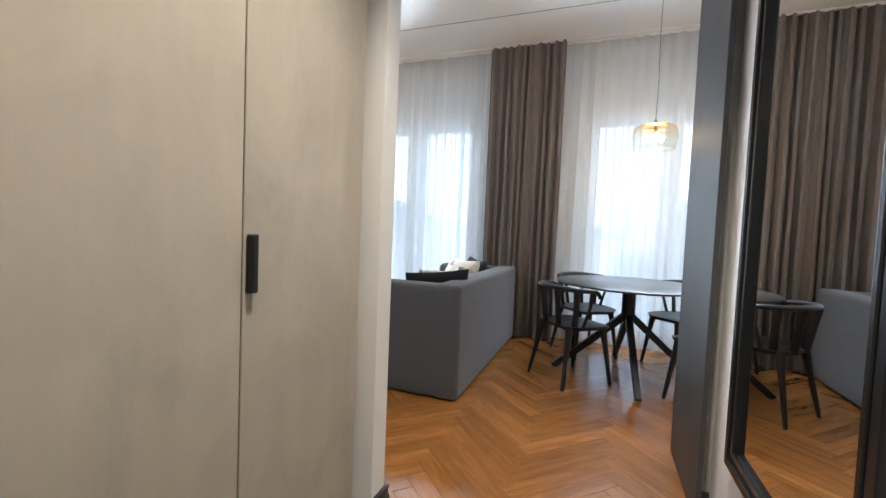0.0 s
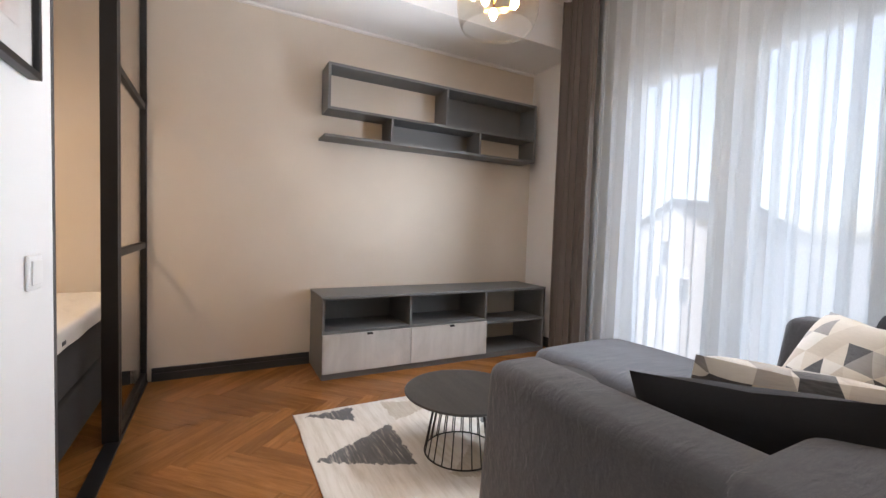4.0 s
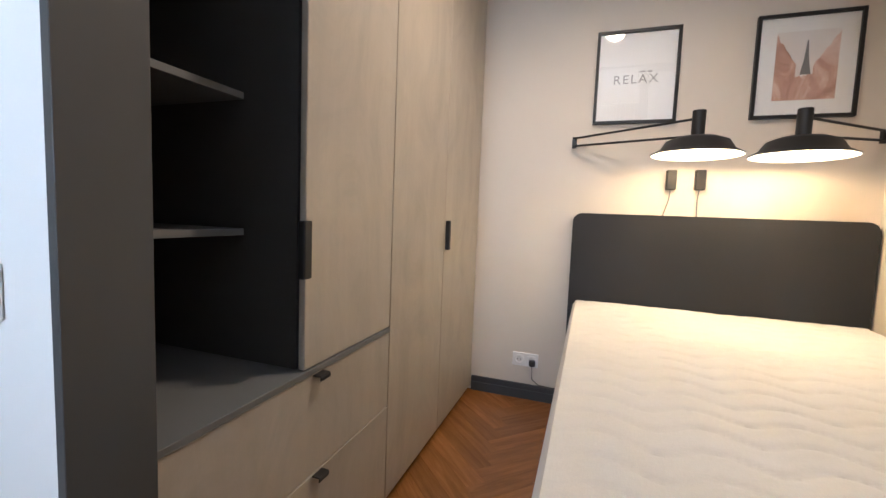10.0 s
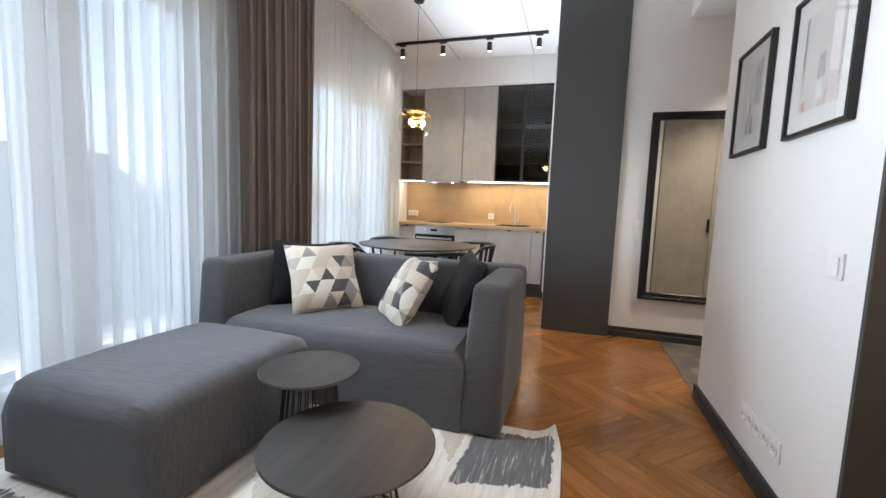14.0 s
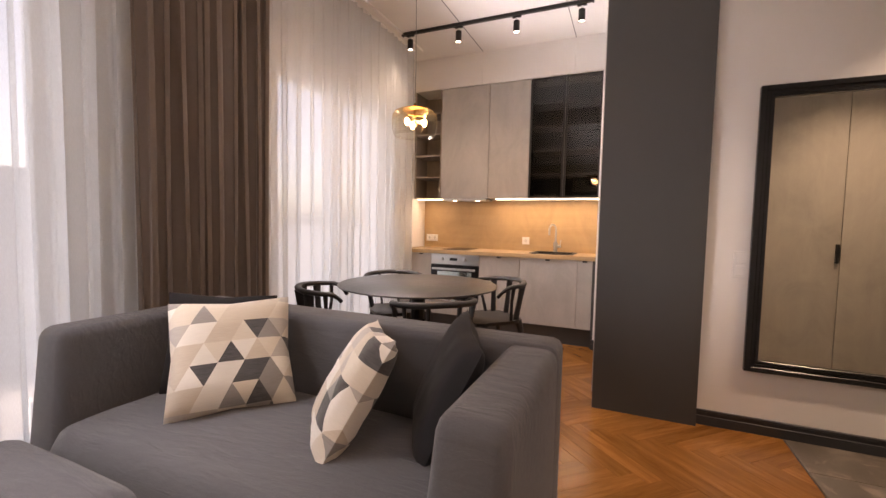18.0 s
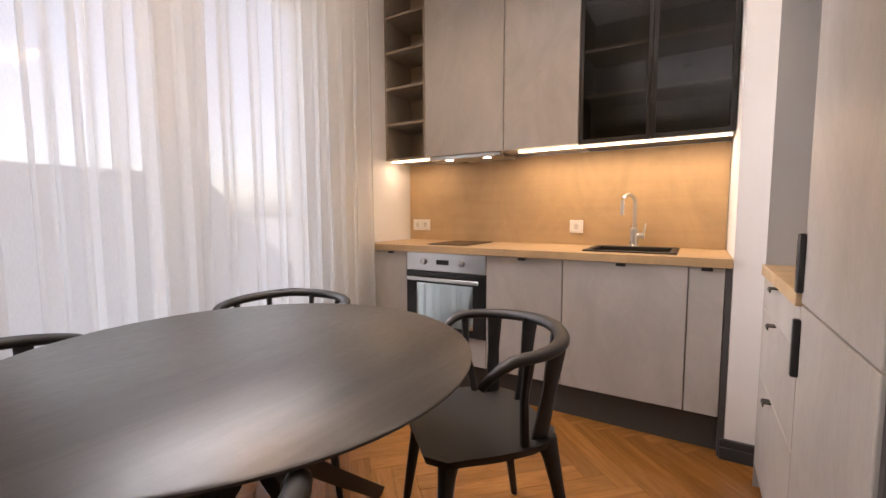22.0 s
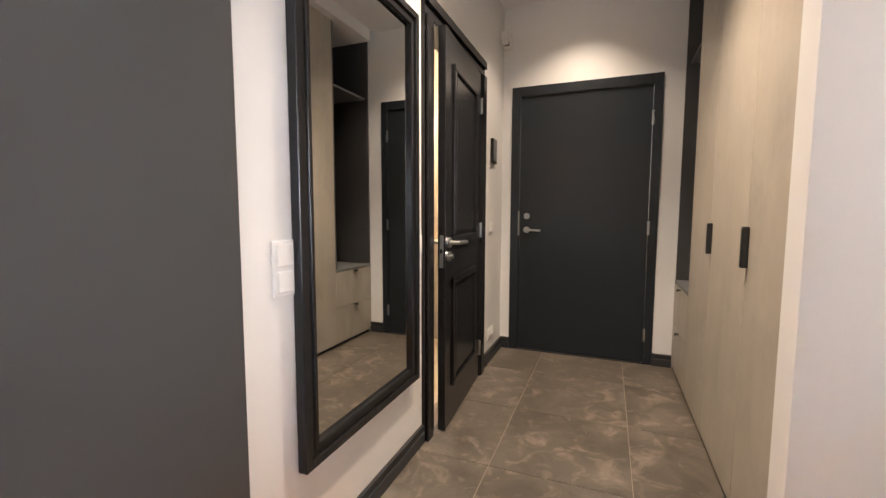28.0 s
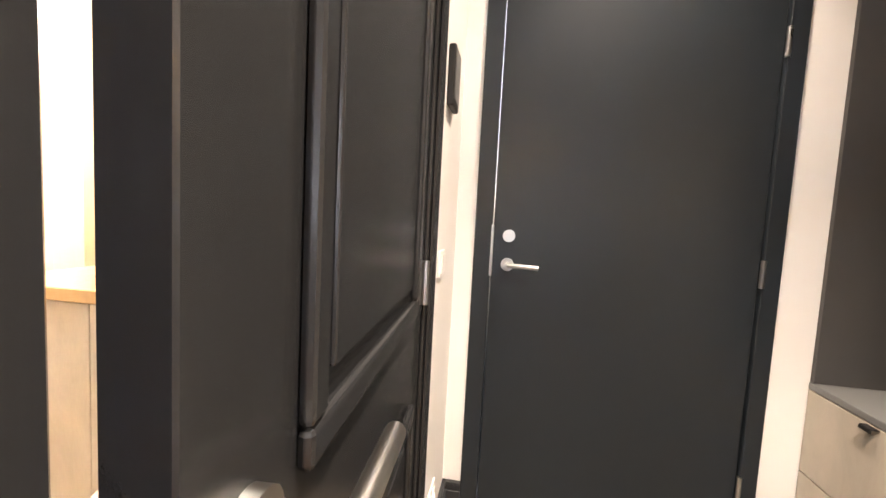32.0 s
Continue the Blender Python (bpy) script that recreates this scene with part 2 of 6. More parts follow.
def glow(name, c, strength):
    n = Nodes(name).set(Roughness=0.4)
    n.set(Emission_Color=(*c, 1), Emission_Strength=strength)
    n.set(Base_Color=(*c, 1))
    return n.mat


def clear_glass(name, c=(1, 1, 1), rough=0.0, through_part=0.9):
    """Thin glass: mostly lets light straight through, with a mirror-like sheen."""
    n = Nodes(name)
    n.tree.nodes.remove(n.bsdf)
    t, g, m = n.add("BsdfTransparent"), n.add("BsdfGlossy", Roughness=rough), n.add("MixShader")
    t.inputs[0].default_value = (*c, 1)
    f = n.add("LayerWeight", Blend=0.5)
    n.link(n.math("ADD", n.math("MULTIPLY", n.math("POWER", f.outputs["Facing"], 4.0), 0.6), 1 - through_part), m.inputs[0])
    n.link(t.outputs[0], m.inputs[1]).link(g.outputs[0], m.inputs[2]).link(m.outputs[0], n.out.inputs[0])
    return n.mat


def gilded_glass():
    """Clear blown glass whose upper part is fumed with gold."""
    n = Nodes("gilded_glass")
    n.tree.nodes.remove(n.bsdf)
    t, g, m = n.add("BsdfTransparent"), n.add("BsdfGlossy", Roughness=0.04), n.add("MixShader")
    sep = n.add("SeparateXYZ")
    n.link(n.add("TexCoord").outputs["Generated"], sep.inputs[0])
    up = sep.outputs[2]
    n.link(n.ramp(up, [(0.10, (0.95, 0.94, 0.92)), (0.60, (0.94, 0.91, 0.85)), (0.95, (0.92, 0.84, 0.70))]), t.inputs[0])
    n.link(n.ramp(up, [(0.2, (0.9, 0.88, 0.85)), (0.9, (0.95, 0.68, 0.34))]), g.inputs[0])
    f = n.add("LayerWeight", Blend=0.5)
    rim = n.math("MULTIPLY", n.math("POWER", f.outputs["Facing"], 3.0), 0.55)
    n.link(n.math("ADD", rim, n.math("MULTIPLY", n.math("POWER", up, 3.0), 0.22)), m.inputs[0])
    n.link(t.outputs[0], m.inputs[1]).link(g.outputs[0], m.inputs[2]).link(m.outputs[0], n.out.inputs[0])
    return n.mat


def sheer_cloth():
    n = Nodes("sheer_cloth")
    n.tree.nodes.remove(n.bsdf)
    t, tl, d = n.add("BsdfTransparent"), n.add("BsdfTranslucent"), n.add("BsdfDiffuse")
    for k in (tl, d):
        k.inputs[0].default_value = (0.88, 0.91, 0.93, 1)
    a, b = n.add("MixShader"), n.add("MixShader")
    a.inputs[0].default_value = 0.22
    weave = n.noise(n.coords((900, 900, 60)), 1.0, 2)
    n.link(n.ramp(weave, [(0.3, (0.56,) * 3), (0.7, (0.64,) * 3)]), b.inputs[0])
    n.link(tl.outputs[0], a.inputs[1]).link(d.outputs[0], a.inputs[2])
    n.link(t.outputs[0], b.inputs[1]).link(a.outputs[0], b.inputs[2]).link(b.outputs[0], n.out.inputs[0])
    return n.mat


def photo(name, stops, scale=7.0, stretch=(1, 1, 1)):
    n = Nodes(name).set(Roughness=0.35)
    v = n.coords(stretch)
    a = n.noise(v, scale, 6, 0.7, 0.8)
    n.colour(n.ramp(a, stops))
    return n.mat


def door_paint(name, colour, roughness):
    """Smooth lacquer or powder coat with a very fine grain."""
    n = Nodes(name).set(Base_Color=(*colour, 1), Roughness=roughness, Specular_IOR_Level=0.38)
    return n.bump(n.noise(n.coords(), 500.0, 2), 0.05, 0.0005).mat


WALL_WHITE = plain("white_wall_paint", (0.78, 0.775, 0.765), 0.75, vary=0.02, grain=260, bump=0.12)
WALL_BEIGE = plain("beige_wall_paint", (0.65, 0.585, 0.505), 0.75, vary=0.025, grain=260, bump=0.12)
CEIL_WHITE = plain("ceiling_paint", (0.80, 0.79, 0.775), 0.85, vary=0.015, grain=220, bump=0.10)
DARK_TRIM = plain("anthracite_trim", (0.030, 0.033, 0.038), 0.42, vary=0.08)
GREY_PANEL = plain("anthracite_panel", (0.060, 0.062, 0.064), 0.50, vary=0.05, bump=0.06)
GREY_BOARD = plain("grey_board", (0.150, 0.155, 0.160), 0.50, vary=0.06, bump=0.12)
BLACK_METAL = plain("black_metal", (0.008, 0.008, 0.009), 0.46, 0.0, vary=0.1)
BLACK_GLOSS = door_paint("black_gloss_paint", (0.016, 0.017, 0.019), 0.25)
DOOR_GREY = door_paint("anthracite_door_paint", (0.014, 0.019, 0.025), 0.36)
STEEL = plain("brushed_steel", (0.56, 0.56, 0.55), 0.28, 1.0, vary=0.04)
WHITE_PLASTIC = plain("white_plastic", (0.80, 0.80, 0.79), 0.35, vary=0.01, bump=0.02)
# Grey that stands for shade in the socket wells; also the sensor lens.
SOCKET_GREY = plain("socket_grey", (0.68, 0.68, 0.67), 0.4, vary=0.02)
GROUT = plain("pale_grout", (0.34, 0.29, 0.24), 0.9, vary=0.1)
JOINT = plain("dark_joint", (0.035, 0.016, 0.006), 0.9)
INSIDE_DARK = plain("dark_carcass", (0.056, 0.055, 0.056), 0.55, vary=0.1)
WARD_BOARD = board("limed_oak_board", (0.47, 0.425, 0.36), (0.40, 0.36, 0.30), 0.40, 2, 12, 4, 0.9, 0.2)
KITCHEN_BOARD = board("pale_grey_wood_board", (0.475, 0.46, 0.44), (0.385, 0.37, 0.352), 0.48, 2, 5, 4, 0.8)
TV_BOARD = board("whitewashed_board", (0.68, 0.68, 0.67), (0.52, 0.52, 0.51), 0.5, 2, 12, 4, 0.8)
OAK = board("oak_worktop", (0.53, 0.375, 0.215), (0.44, 0.295, 0.155), 0.45, 1, 18, 3, 0.8)
DARK_OAK = board("black_stained_oak", (0.050, 0.046, 0.043), (0.016, 0.015, 0.014), 0.36, 0, 16, 4, 0.6, 0.12)
CHAIR_BLACK = plain("black_moulded_chair", (0.012, 0.012, 0.013), 0.48, vary=0.08, bump=0.05)
PARQUET = parquet_wood("parquet_wood")
PARQUET_FAR = parquet_wood("parquet_wood_joined", True)
TILE = stone_tile()
SOFA_CLOTH = fabric("grey_sofa_cloth", (0.078, 0.080, 0.090), sheen=0.2, creased=1.0)
BED_CLOTH = fabric("dark_bed_cloth", (0.022, 0.023, 0.027), sheen=0.1)
CURTAIN_CLOTH = fabric("taupe_curtain_cloth", (0.165, 0.137, 0.120), weave=600)
BLACK_CLOTH = fabric("black_cushion_cloth", (0.010, 0.010, 0.013), sheen=0.03)
SHEER = sheer_cloth()
GLASS = clear_glass("clear_glass", through_part=0.95)
SMOKED = clear_glass("smoked_glass", (0.36, 0.355, 0.35), through_part=0.95)
AMBER = gilded_glass()
MIRROR = Nodes("mirror_silver").set(Base_Color=(0.86, 0.87, 0.86, 1), Metallic=1.0, Roughness=0.012).mat
BULB = glow("warm_bulb", (1.0, 0.66, 0.30), 16.0)
STRIP = glow("led_strip", (1.0, 0.86, 0.62), 1.6)
# Emission that stands for bulb light on a shade's inner face.
SHADE_IN = glow("glowing_shade_lining", (1.0, 0.80, 0.50), 0.9)
SPOT_LIT = glow("lit_spot", (1.0, 0.90, 0.75), 1.8)
BATH_LIT = glow("bathroom_light", (1.0, 0.93, 0.82), 16.0)


def triangle_print():
    """A lattice of equal triangles whose neighbours partly share a tone, printed on slubby cotton."""
    n = Nodes("triangle_print").set(Roughness=0.93, Sheen_Weight=0.2)
    sep = n.add("SeparateXYZ")
    n.link(n.add("TexCoord").outputs["Object"], sep.inputs[0])
    u, v, size = sep.outputs[0], sep.outputs[2], 0.094
    p = n.math("ADD", n.math("MULTIPLY", n.math("SUBTRACT", u, n.math("MULTIPLY", v, 0.577)), 1 / size), 57.3)
    q = n.math("ADD", n.math("MULTIPLY", v, 1.155 / size), 40.55)
    cell_p, cell_q = n.math("FLOOR", p), n.math("ADD", n.math("FLOOR", q), n.math("MULTIPLY", n.add("ObjectInfo").outputs["Random"], 50.0))
    upper = n.math("GREATER_THAN", n.math("ADD", n.math("FRACT", p), n.math("FRACT", q)), 1.0)

    def chance(a, b, c):
        key = n.add("CombineXYZ")
        for k, w in enumerate((a, b, c)):
            if isinstance(w, float):
                key.inputs[k].default_value = w
            else:
                n.link(w, key.inputs[k])
        white = n.add("TexWhiteNoise", noise_dimensions="3D")
        n.link(key.outputs[0], white.inputs[0])
        return white.outputs[0]

    single = chance(cell_p, cell_q, upper)
    paired = chance(cell_p, cell_q, 7.0)
    join = n.math("GREATER_THAN", chance(cell_p, cell_q, 3.0), 0.70)
    tone = n.math("ADD", n.math("MULTIPLY", paired, join), n.math("MULTIPLY", single, n.math("SUBTRACT", 1.0, join)))
    col = n.ramp(tone, [(0.0, (0.62, 0.56, 0.47)), (0.20, (0.24, 0.225, 0.21)), (0.34, (0.70, 0.67, 0.61)), (0.54, (0.42, 0.39, 0.355)), (0.65, (0.024, 0.024, 0.027)), (0.83, (0.54, 0.47, 0.38))], constant=True)
    slub = n.noise(n.coords((30, 30, 400)), 1.0, 3)
    fine = n.noise(n.coords(), 700.0, 2)
    n.colour(n.mix(0.10, col, n.ramp(slub, [(0.3, (0.25,) * 3), (0.7, (0.75,) * 3)])))
    return n.bump(fine, 0.3, 0.002).mat


PILLOW_PRINT = triangle_print()


def rug_weave(dark, tan, middle):
    """Cream pile with ragged, brushed patches; each patch is a convex outline in the world's metres."""
    n = Nodes("brushed_rug_weave").set(Roughness=0.95, Sheen_Weight=0.15)
    sep = n.add("SeparateXYZ")
    n.link(n.add("TexCoord").outputs["Object"], sep.inputs[0])
    warp = n.math("SUBTRACT", n.noise(n.coords((4, 26, 4)), 1.0, 6, 0.72), 0.5)
    warp2 = n.math("SUBTRACT", n.noise(n.coords((18, 5, 5)), 1.0, 6, 0.72), 0.5)
    u = n.math("ADD", sep.outputs[0], n.math("MULTIPLY", warp, 0.12))
    v = n.math("ADD", sep.outputs[1], n.math("MULTIPLY", warp2, 0.07))

    def patches(outlines):
        total = None
        for pts in outlines:
            cx, cy = sum(q[0] for q in pts) / len(pts), sum(q[1] for q in pts) / len(pts)
            deep = None
            for (ax, ay), (bx, by) in zip(pts, pts[1:] + pts[:1]):
                nx, ny = by - ay, ax - bx
                size = math.hypot(nx, ny)
                nx, ny = nx / size, ny / size
                if (cx - ax) * nx + (cy - ay) * ny < 0:
                    nx, ny = -nx, -ny
                off = -((ax - middle[0]) * nx + (ay - middle[1]) * ny)
                d = n.math("ADD", n.math("ADD", n.math("MULTIPLY", u, nx), n.math("MULTIPLY", v, ny)), off)
                deep = d if deep is None else n.math("MINIMUM", deep, d)
            total = deep if total is None else n.math("MAXIMUM", total, deep)
        return n.math("GREATER_THAN", total, 0.0)

    brush = n.noise(n.coords((5, 75, 9)), 1.0, 6, 0.75)
    fine = n.noise(n.coords(), 650.0, 2)
    cream = n.ramp(n.noise(n.coords((3, 30, 3)), 1.0, 6, 0.7), [(0.35, (0.52, 0.48, 0.42)), (0.55, (0.66, 0.63, 0.58)), (0.75, (0.70, 0.68, 0.64))])
    grey = n.ramp(brush, [(0.40, (0.045, 0.047, 0.053)), (0.56, (0.085, 0.087, 0.092)), (0.62, (0.40, 0.375, 0.33)), (0.70, (0.50, 0.47, 0.42))])
    sand = n.ramp(brush, [(0.40, (0.40, 0.345, 0.27)), (0.60, (0.50, 0.45, 0.375))])
    col = n.mix(patches(tan), cream, sand)
    col = n.mix(patches(dark), col, grey)
    n.colour(n.mix(0.10, col, n.ramp(fine, [(0.3, (0.2,) * 3), (0.7, (0.8,) * 3)])))
    return n.bump(fine, 0.3, 0.002).mat


RUG_DARK = [[(-1.97, 2.87), (-1.86, 2.47), (-1.50, 2.47), (-1.52, 2.84)], [(-2.73, 2.90), (-2.50, 2.45), (-2.29, 2.88)], [(-3.00, 2.49), (-3.02, 2.76), (-2.84, 2.73)],
            [(-2.95, 3.60), (-2.52, 3.38), (-2.50, 3.78)], [(-2.95, 4.50), (-2.60, 4.08), (-2.58, 4.60)], [(-2.05, 3.30), (-1.66, 3.05), (-1.66, 3.50)]]
RUG_TAN = [[(-2.50, 3.38), (-2.15, 2.98), (-1.95, 3.30), (-2.20, 3.62)], [(-3.02, 2.95), (-2.75, 2.95), (-2.90, 3.35)], [(-1.85, 2.90), (-1.50, 2.88), (-1.52, 3.05)]]
RUG_WEAVE = rug_weave(RUG_DARK, RUG_TAN, (-2.2, 3.5))
PAPER = plain("white_paper", (0.82, 0.82, 0.81), 0.5, vary=0.01, bump=0.02)
INK = plain("grey_ink", (0.34, 0.34, 0.34), 0.6)

# ---- building helpers ----
ORIGIN = {}


def bmnew():
    return bmesh.new()


def box(bm, x0, x1, y0, y1, z0, z1, bevel=0.0, seg=1):
    """A block between two corners, its edges rounded by bevel."""
    x0, x1, y0, y1, z0, z1 = min(x0, x1), max(x0, x1), min(y0, y1), max(y0, y1), min(z0, z1), max(z0, z1)
    vs = [bm.verts.new(p) for p in ((x0, y0, z0), (x1, y0, z0), (x1, y1, z0), (x0, y1, z0), (x0, y0, z1), (x1, y0, z1), (x1, y1, z1), (x0, y1, z1))]
    fs = [bm.faces.new([vs[k] for k in f]) for f in ((3, 2, 1, 0), (4, 5, 6, 7), (0, 1, 5, 4), (1, 2, 6, 5), (2, 3, 7, 6), (3, 0, 4, 7))]
    if bevel:
        es = list({e for f in fs for e in f.edges})
        bmesh.ops.bevel(bm, geom=es, offset=bevel, segments=seg, profile=0.5, affect="EDGES", clamp_overlap=True)
    return bm


def boxes(*rows, bevel=0.0, seg=1):
    bm = bmnew()
    for r in rows:
        box(bm, *r, bevel=bevel, seg=seg)
    return bm


def tube(bm, path, radius, sides=8, squash=None, up=(0, 0, 1)):
    """A rod along a path; radius is one number or one per point; squash flattens its section."""
    pts = [Vector(p) for p in path]
    rs = radius if isinstance(radius, (list, tuple)) else [radius] * len(pts)
    rings = []
    for k, p in enumerate(pts):
        d = (pts[min(k + 1, len(pts) - 1)] - pts[max(k - 1, 0)]).normalized()
        ref = Vector(up) if abs(d.dot(Vector(up))) < 0.95 else Vector((1, 0, 0))
        side = d.cross(ref).normalized()
        top = side.cross(d).normalized()
        f, g = squash or (1, 1)
        rings.append([bm.verts.new(p + side * math.cos(2 * math.pi * a / sides + math.pi / sides) * rs[k] * f + top * math.sin(2 * math.pi * a / sides + math.pi / sides) * rs[k] * g) for a in range(sides)])
    for a, b in zip(rings, rings[1:]):
        for k in range(sides):
            bm.faces.new((a[k], a[(k + 1) % sides], b[(k + 1) % sides], b[k]))
    bm.faces.new(rings[0][::-1]), bm.faces.new(rings[-1])
    return bm


def lathe(bm, profile, place=(0, 0, 0), sides=32, close=False):
    """Turns a profile of (radius, height) round the upright axis."""
    rings = []
    for r, z in profile:
        rings.append([bm.verts.new((place[0] + r * math.cos(2 * math.pi * k / sides), place[1] + r * math.sin(2 * math.pi * k / sides), place[2] + z)) for k in range(sides)])
    for a, b in zip(rings, rings[1:]):
        for k in range(sides):
            bm.faces.new((a[k], a[(k + 1) % sides], b[(k + 1) % sides], b[k]))
    if close:
        bm.faces.new(rings[0][::-1]), bm.faces.new(rings[-1])
    return bm


def disc(bm, place, r, h, sides=40, bevel=0.004):
    return lathe(bm, [(r - bevel, 0), (r, bevel), (r, h - bevel), (r - bevel, h)], place, sides, True)


def mesh_of(name, bm, material, smooth=False):
    bmesh.ops.recalc_face_normals(bm, faces=bm.faces)
    me = bpy.data.meshes.new(name)
    bm.to_mesh(me)
    bm.free()
    me.materials.append(material)
    if smooth:
        me.polygons.foreach_set("use_smooth", [True] * len(me.polygons))
        me.set_sharp_from_angle(angle=radians(40))
    return me


def thing(name, place=(0, 0, 0), label="", category="", group="", kind=""):
    """An Empty at a thing's base; its parts are given in the world's metres."""
    ob = new(name)
    ob.empty_display_size = 0.05
    ob.location = place
    ORIGIN[ob] = Vector(place)
    return tagged(ob, label, category, group, kind)


def part(name, bm, material, parent, label="", smooth=False):
    o = ORIGIN[parent]
    bmesh.ops.translate(bm, verts=bm.verts, vec=-o)
    ob = new(name, mesh_of(name, bm, material, smooth))
    ob.parent = parent
    ORIGIN[ob] = o
    return tagged(ob, label)


def whole(name, bm, material, label="", category="", group="", kind="", smooth=False, place=(0, 0, 0)):
    bmesh.ops.translate(bm, verts=bm.verts, vec=-Vector(place))
    ob = new(name, mesh_of(name, bm, material, smooth))
    ob.location = place
    ORIGIN[ob] = Vector(place)
    return tagged(ob, label, category, group, kind)


def structure(name, bm, material, label="", category=""):
    return whole(name, bm, material, label, category, kind="structure")


# ---- walls, floors, ceilings ----
T = 0.12
structure("wall_west", boxes((WEST - T, WEST, BED_SOUTH - T, NORTH + 0.3, -0.1, 3.3)), WALL_BEIGE, "plain beige painted wall", "wall")
structure("wall_bedroom_south", boxes((WEST, -1.42, BED_SOUTH - T, BED_SOUTH, -0.1, 3.3)), WALL_BEIGE, "plain beige painted bedroom wall", "wall")
structure("wall_corridor_south", boxes((-1.42, -0.605, COR_SOUTH - T, COR_SOUTH, -0.1, 3.3), (0.484, COR_EAST + T, COR_SOUTH - T, COR_SOUTH, -0.1, 3.3), (-0.605, 0.484, COR_SOUTH - T, COR_SOUTH, 2.14, 3.3)), WALL_WHITE, "white painted entrance wall", "wall")
structure("wall_corridor_east", boxes((COR_EAST, COR_EAST + 0.10, COR_SOUTH, 0.085, -0.1, 3.3), (COR_EAST, COR_EAST + 0.10, 0.905, 2.14, -0.1, 3.3), (COR_EAST, COR_EAST + 0.10, 0.085, 0.905, 2.06, 3.3)), WALL_WHITE, "white painted corridor wall", "wall")
structure("wall_north", boxes((WEST, WIN1[0], NORTH, NORTH + 0.30, -0.1, 3.3), (WIN1[1], WIN2[0], NORTH, NORTH + 0.30, -0.1, 3.3), (WIN2[1], EAST + T, NORTH, NORTH + 0.30, -0.1, 3.3), (WIN1[0], WIN1[1], NORTH, NORTH + 0.30, WIN_TOP, 3.3), (WIN2[0], WIN2[1], NORTH, NORTH + 0.30, WIN_TOP, 3.3), (WIN1[0], WIN1[1], NORTH, NORTH + 0.30, -0.1, 0.03), (WIN2[0], WIN2[1], NORTH, NORTH + 0.30, -0.1, 0.03)), WALL_WHITE, "white painted window wall", "wall")
structure("wall_east", boxes((EAST, EAST + T, 1.9, NORTH, -0.1, 3.3)), WALL_WHITE, "white painted kitchen wall", "wall")
structure("wall_kitchen_south", boxes((COR_EAST + 0.10, EAST, 2.02, 2.14, -0.1, 3.3)), WALL_WHITE, "white painted wall behind the tall cabinets", "wall")
structure("wall_kitchen_column", boxes((1.885, EAST, 2.635, 2.775, 0, 3.2), (1.72, EAST, 2.14, 2.635, 0, 3.2)), WALL_WHITE, "white painted pier beside the worktop", "wall")
structure("wall_kitchen_header", boxes((2.124, EAST, 2.775, 3.061, CAB_TOP + 0.008, 3.2), (2.124, EAST, 3.064, 4.048, CAB_TOP + 0.008, 3.2), (2.124, EAST, 4.051, NORTH, CAB_TOP + 0.008, 3.2)), WALL_WHITE, "white painted bulkhead above the wall cabinets", "wall")
structure("wall_pictures", boxes((-2.045, -1.40, 1.545, 1.655, 0, 3.3), (-1.40, -0.668, 1.555, 1.655, 0, 3.3)), WALL_WHITE, "white painted wall with two framed prints", "wall")
structure("wall_between_wardrobes", boxes((-1.40, -1.37, BED_SOUTH, 1.5445, 0, 3.2)), WALL_WHITE, "plain partition between the wardrobes", "wall")
structure("ceiling", boxes((WEST, EAST, 1.60, NORTH, CEIL, CEIL + 0.15)), CEIL_WHITE, "flat white ceiling", "ceiling")
structure("ceiling_low", boxes((WEST, -0.668, BED_SOUTH, 1.625, LOW - 0.06, CEIL), (-0.668, COR_EAST, COR_SOUTH, 1.625, LOW + 0.04, CEIL), (WEST, -3.40, 1.625, NORTH, LOW, CEIL)), CEIL_WHITE, "lowered white ceiling and boxed soffit", "ceiling")
structure("ceiling_joint", boxes((-3.39, 2.12, 4.046, 4.053, CEIL - 0.002, CEIL + 0.02), (-3.39, 2.12, 3.059, 3.066, CEIL - 0.002, CEIL + 0.02)), GREY_BOARD, "two thin straight joints in the ceiling", "ceiling")
structure("cornice", boxes((WEST, WEST + 0.022, 1.625, NORTH, LOW - 0.025, LOW), (WEST, -2.08, BED_SOUTH, BED_SOUTH + 0.03, LOW - 0.09, LOW - 0.06), (WEST, WEST + 0.03, BED_SOUTH + 0.03, 1.60, LOW - 0.09, LOW - 0.06), bevel=0.006), CEIL_WHITE, "thin white plaster edge under the ceiling", "trim")
structure("floor", boxes((WEST, EAST, BED_SOUTH - 0.1, NORTH + 0.1, -0.10, -0.014)), JOINT, "dark bed under the parquet", "floor")
structure("floor_corridor", boxes((-1.42, COR_EAST + 0.1, COR_SOUTH - 0.12, 1.648, -0.013, -0.0035)), GROUT, "pale grouted bed of the tiled corridor", "floor")

# bathroom shell behind the half-open door
BATH_WALL = plain("cream_bathroom_wall", (0.66, 0.56, 0.42), 0.5, vary=0.03)
structure("wall_bathroom", boxes((2.30, 2.40, COR_SOUTH, 2.02, 0, 2.7), (0.66, 2.40, COR_SOUTH - T, COR_SOUTH, 0, 2.7), (0.66, 2.3, COR_SOUTH, 2.02, 2.6, 2.7), (0.66, 2.3, COR_SOUTH, 2.02, -0.06, -0.003)), BATH_WALL, "cream bathroom walls seen past the door", "wall")


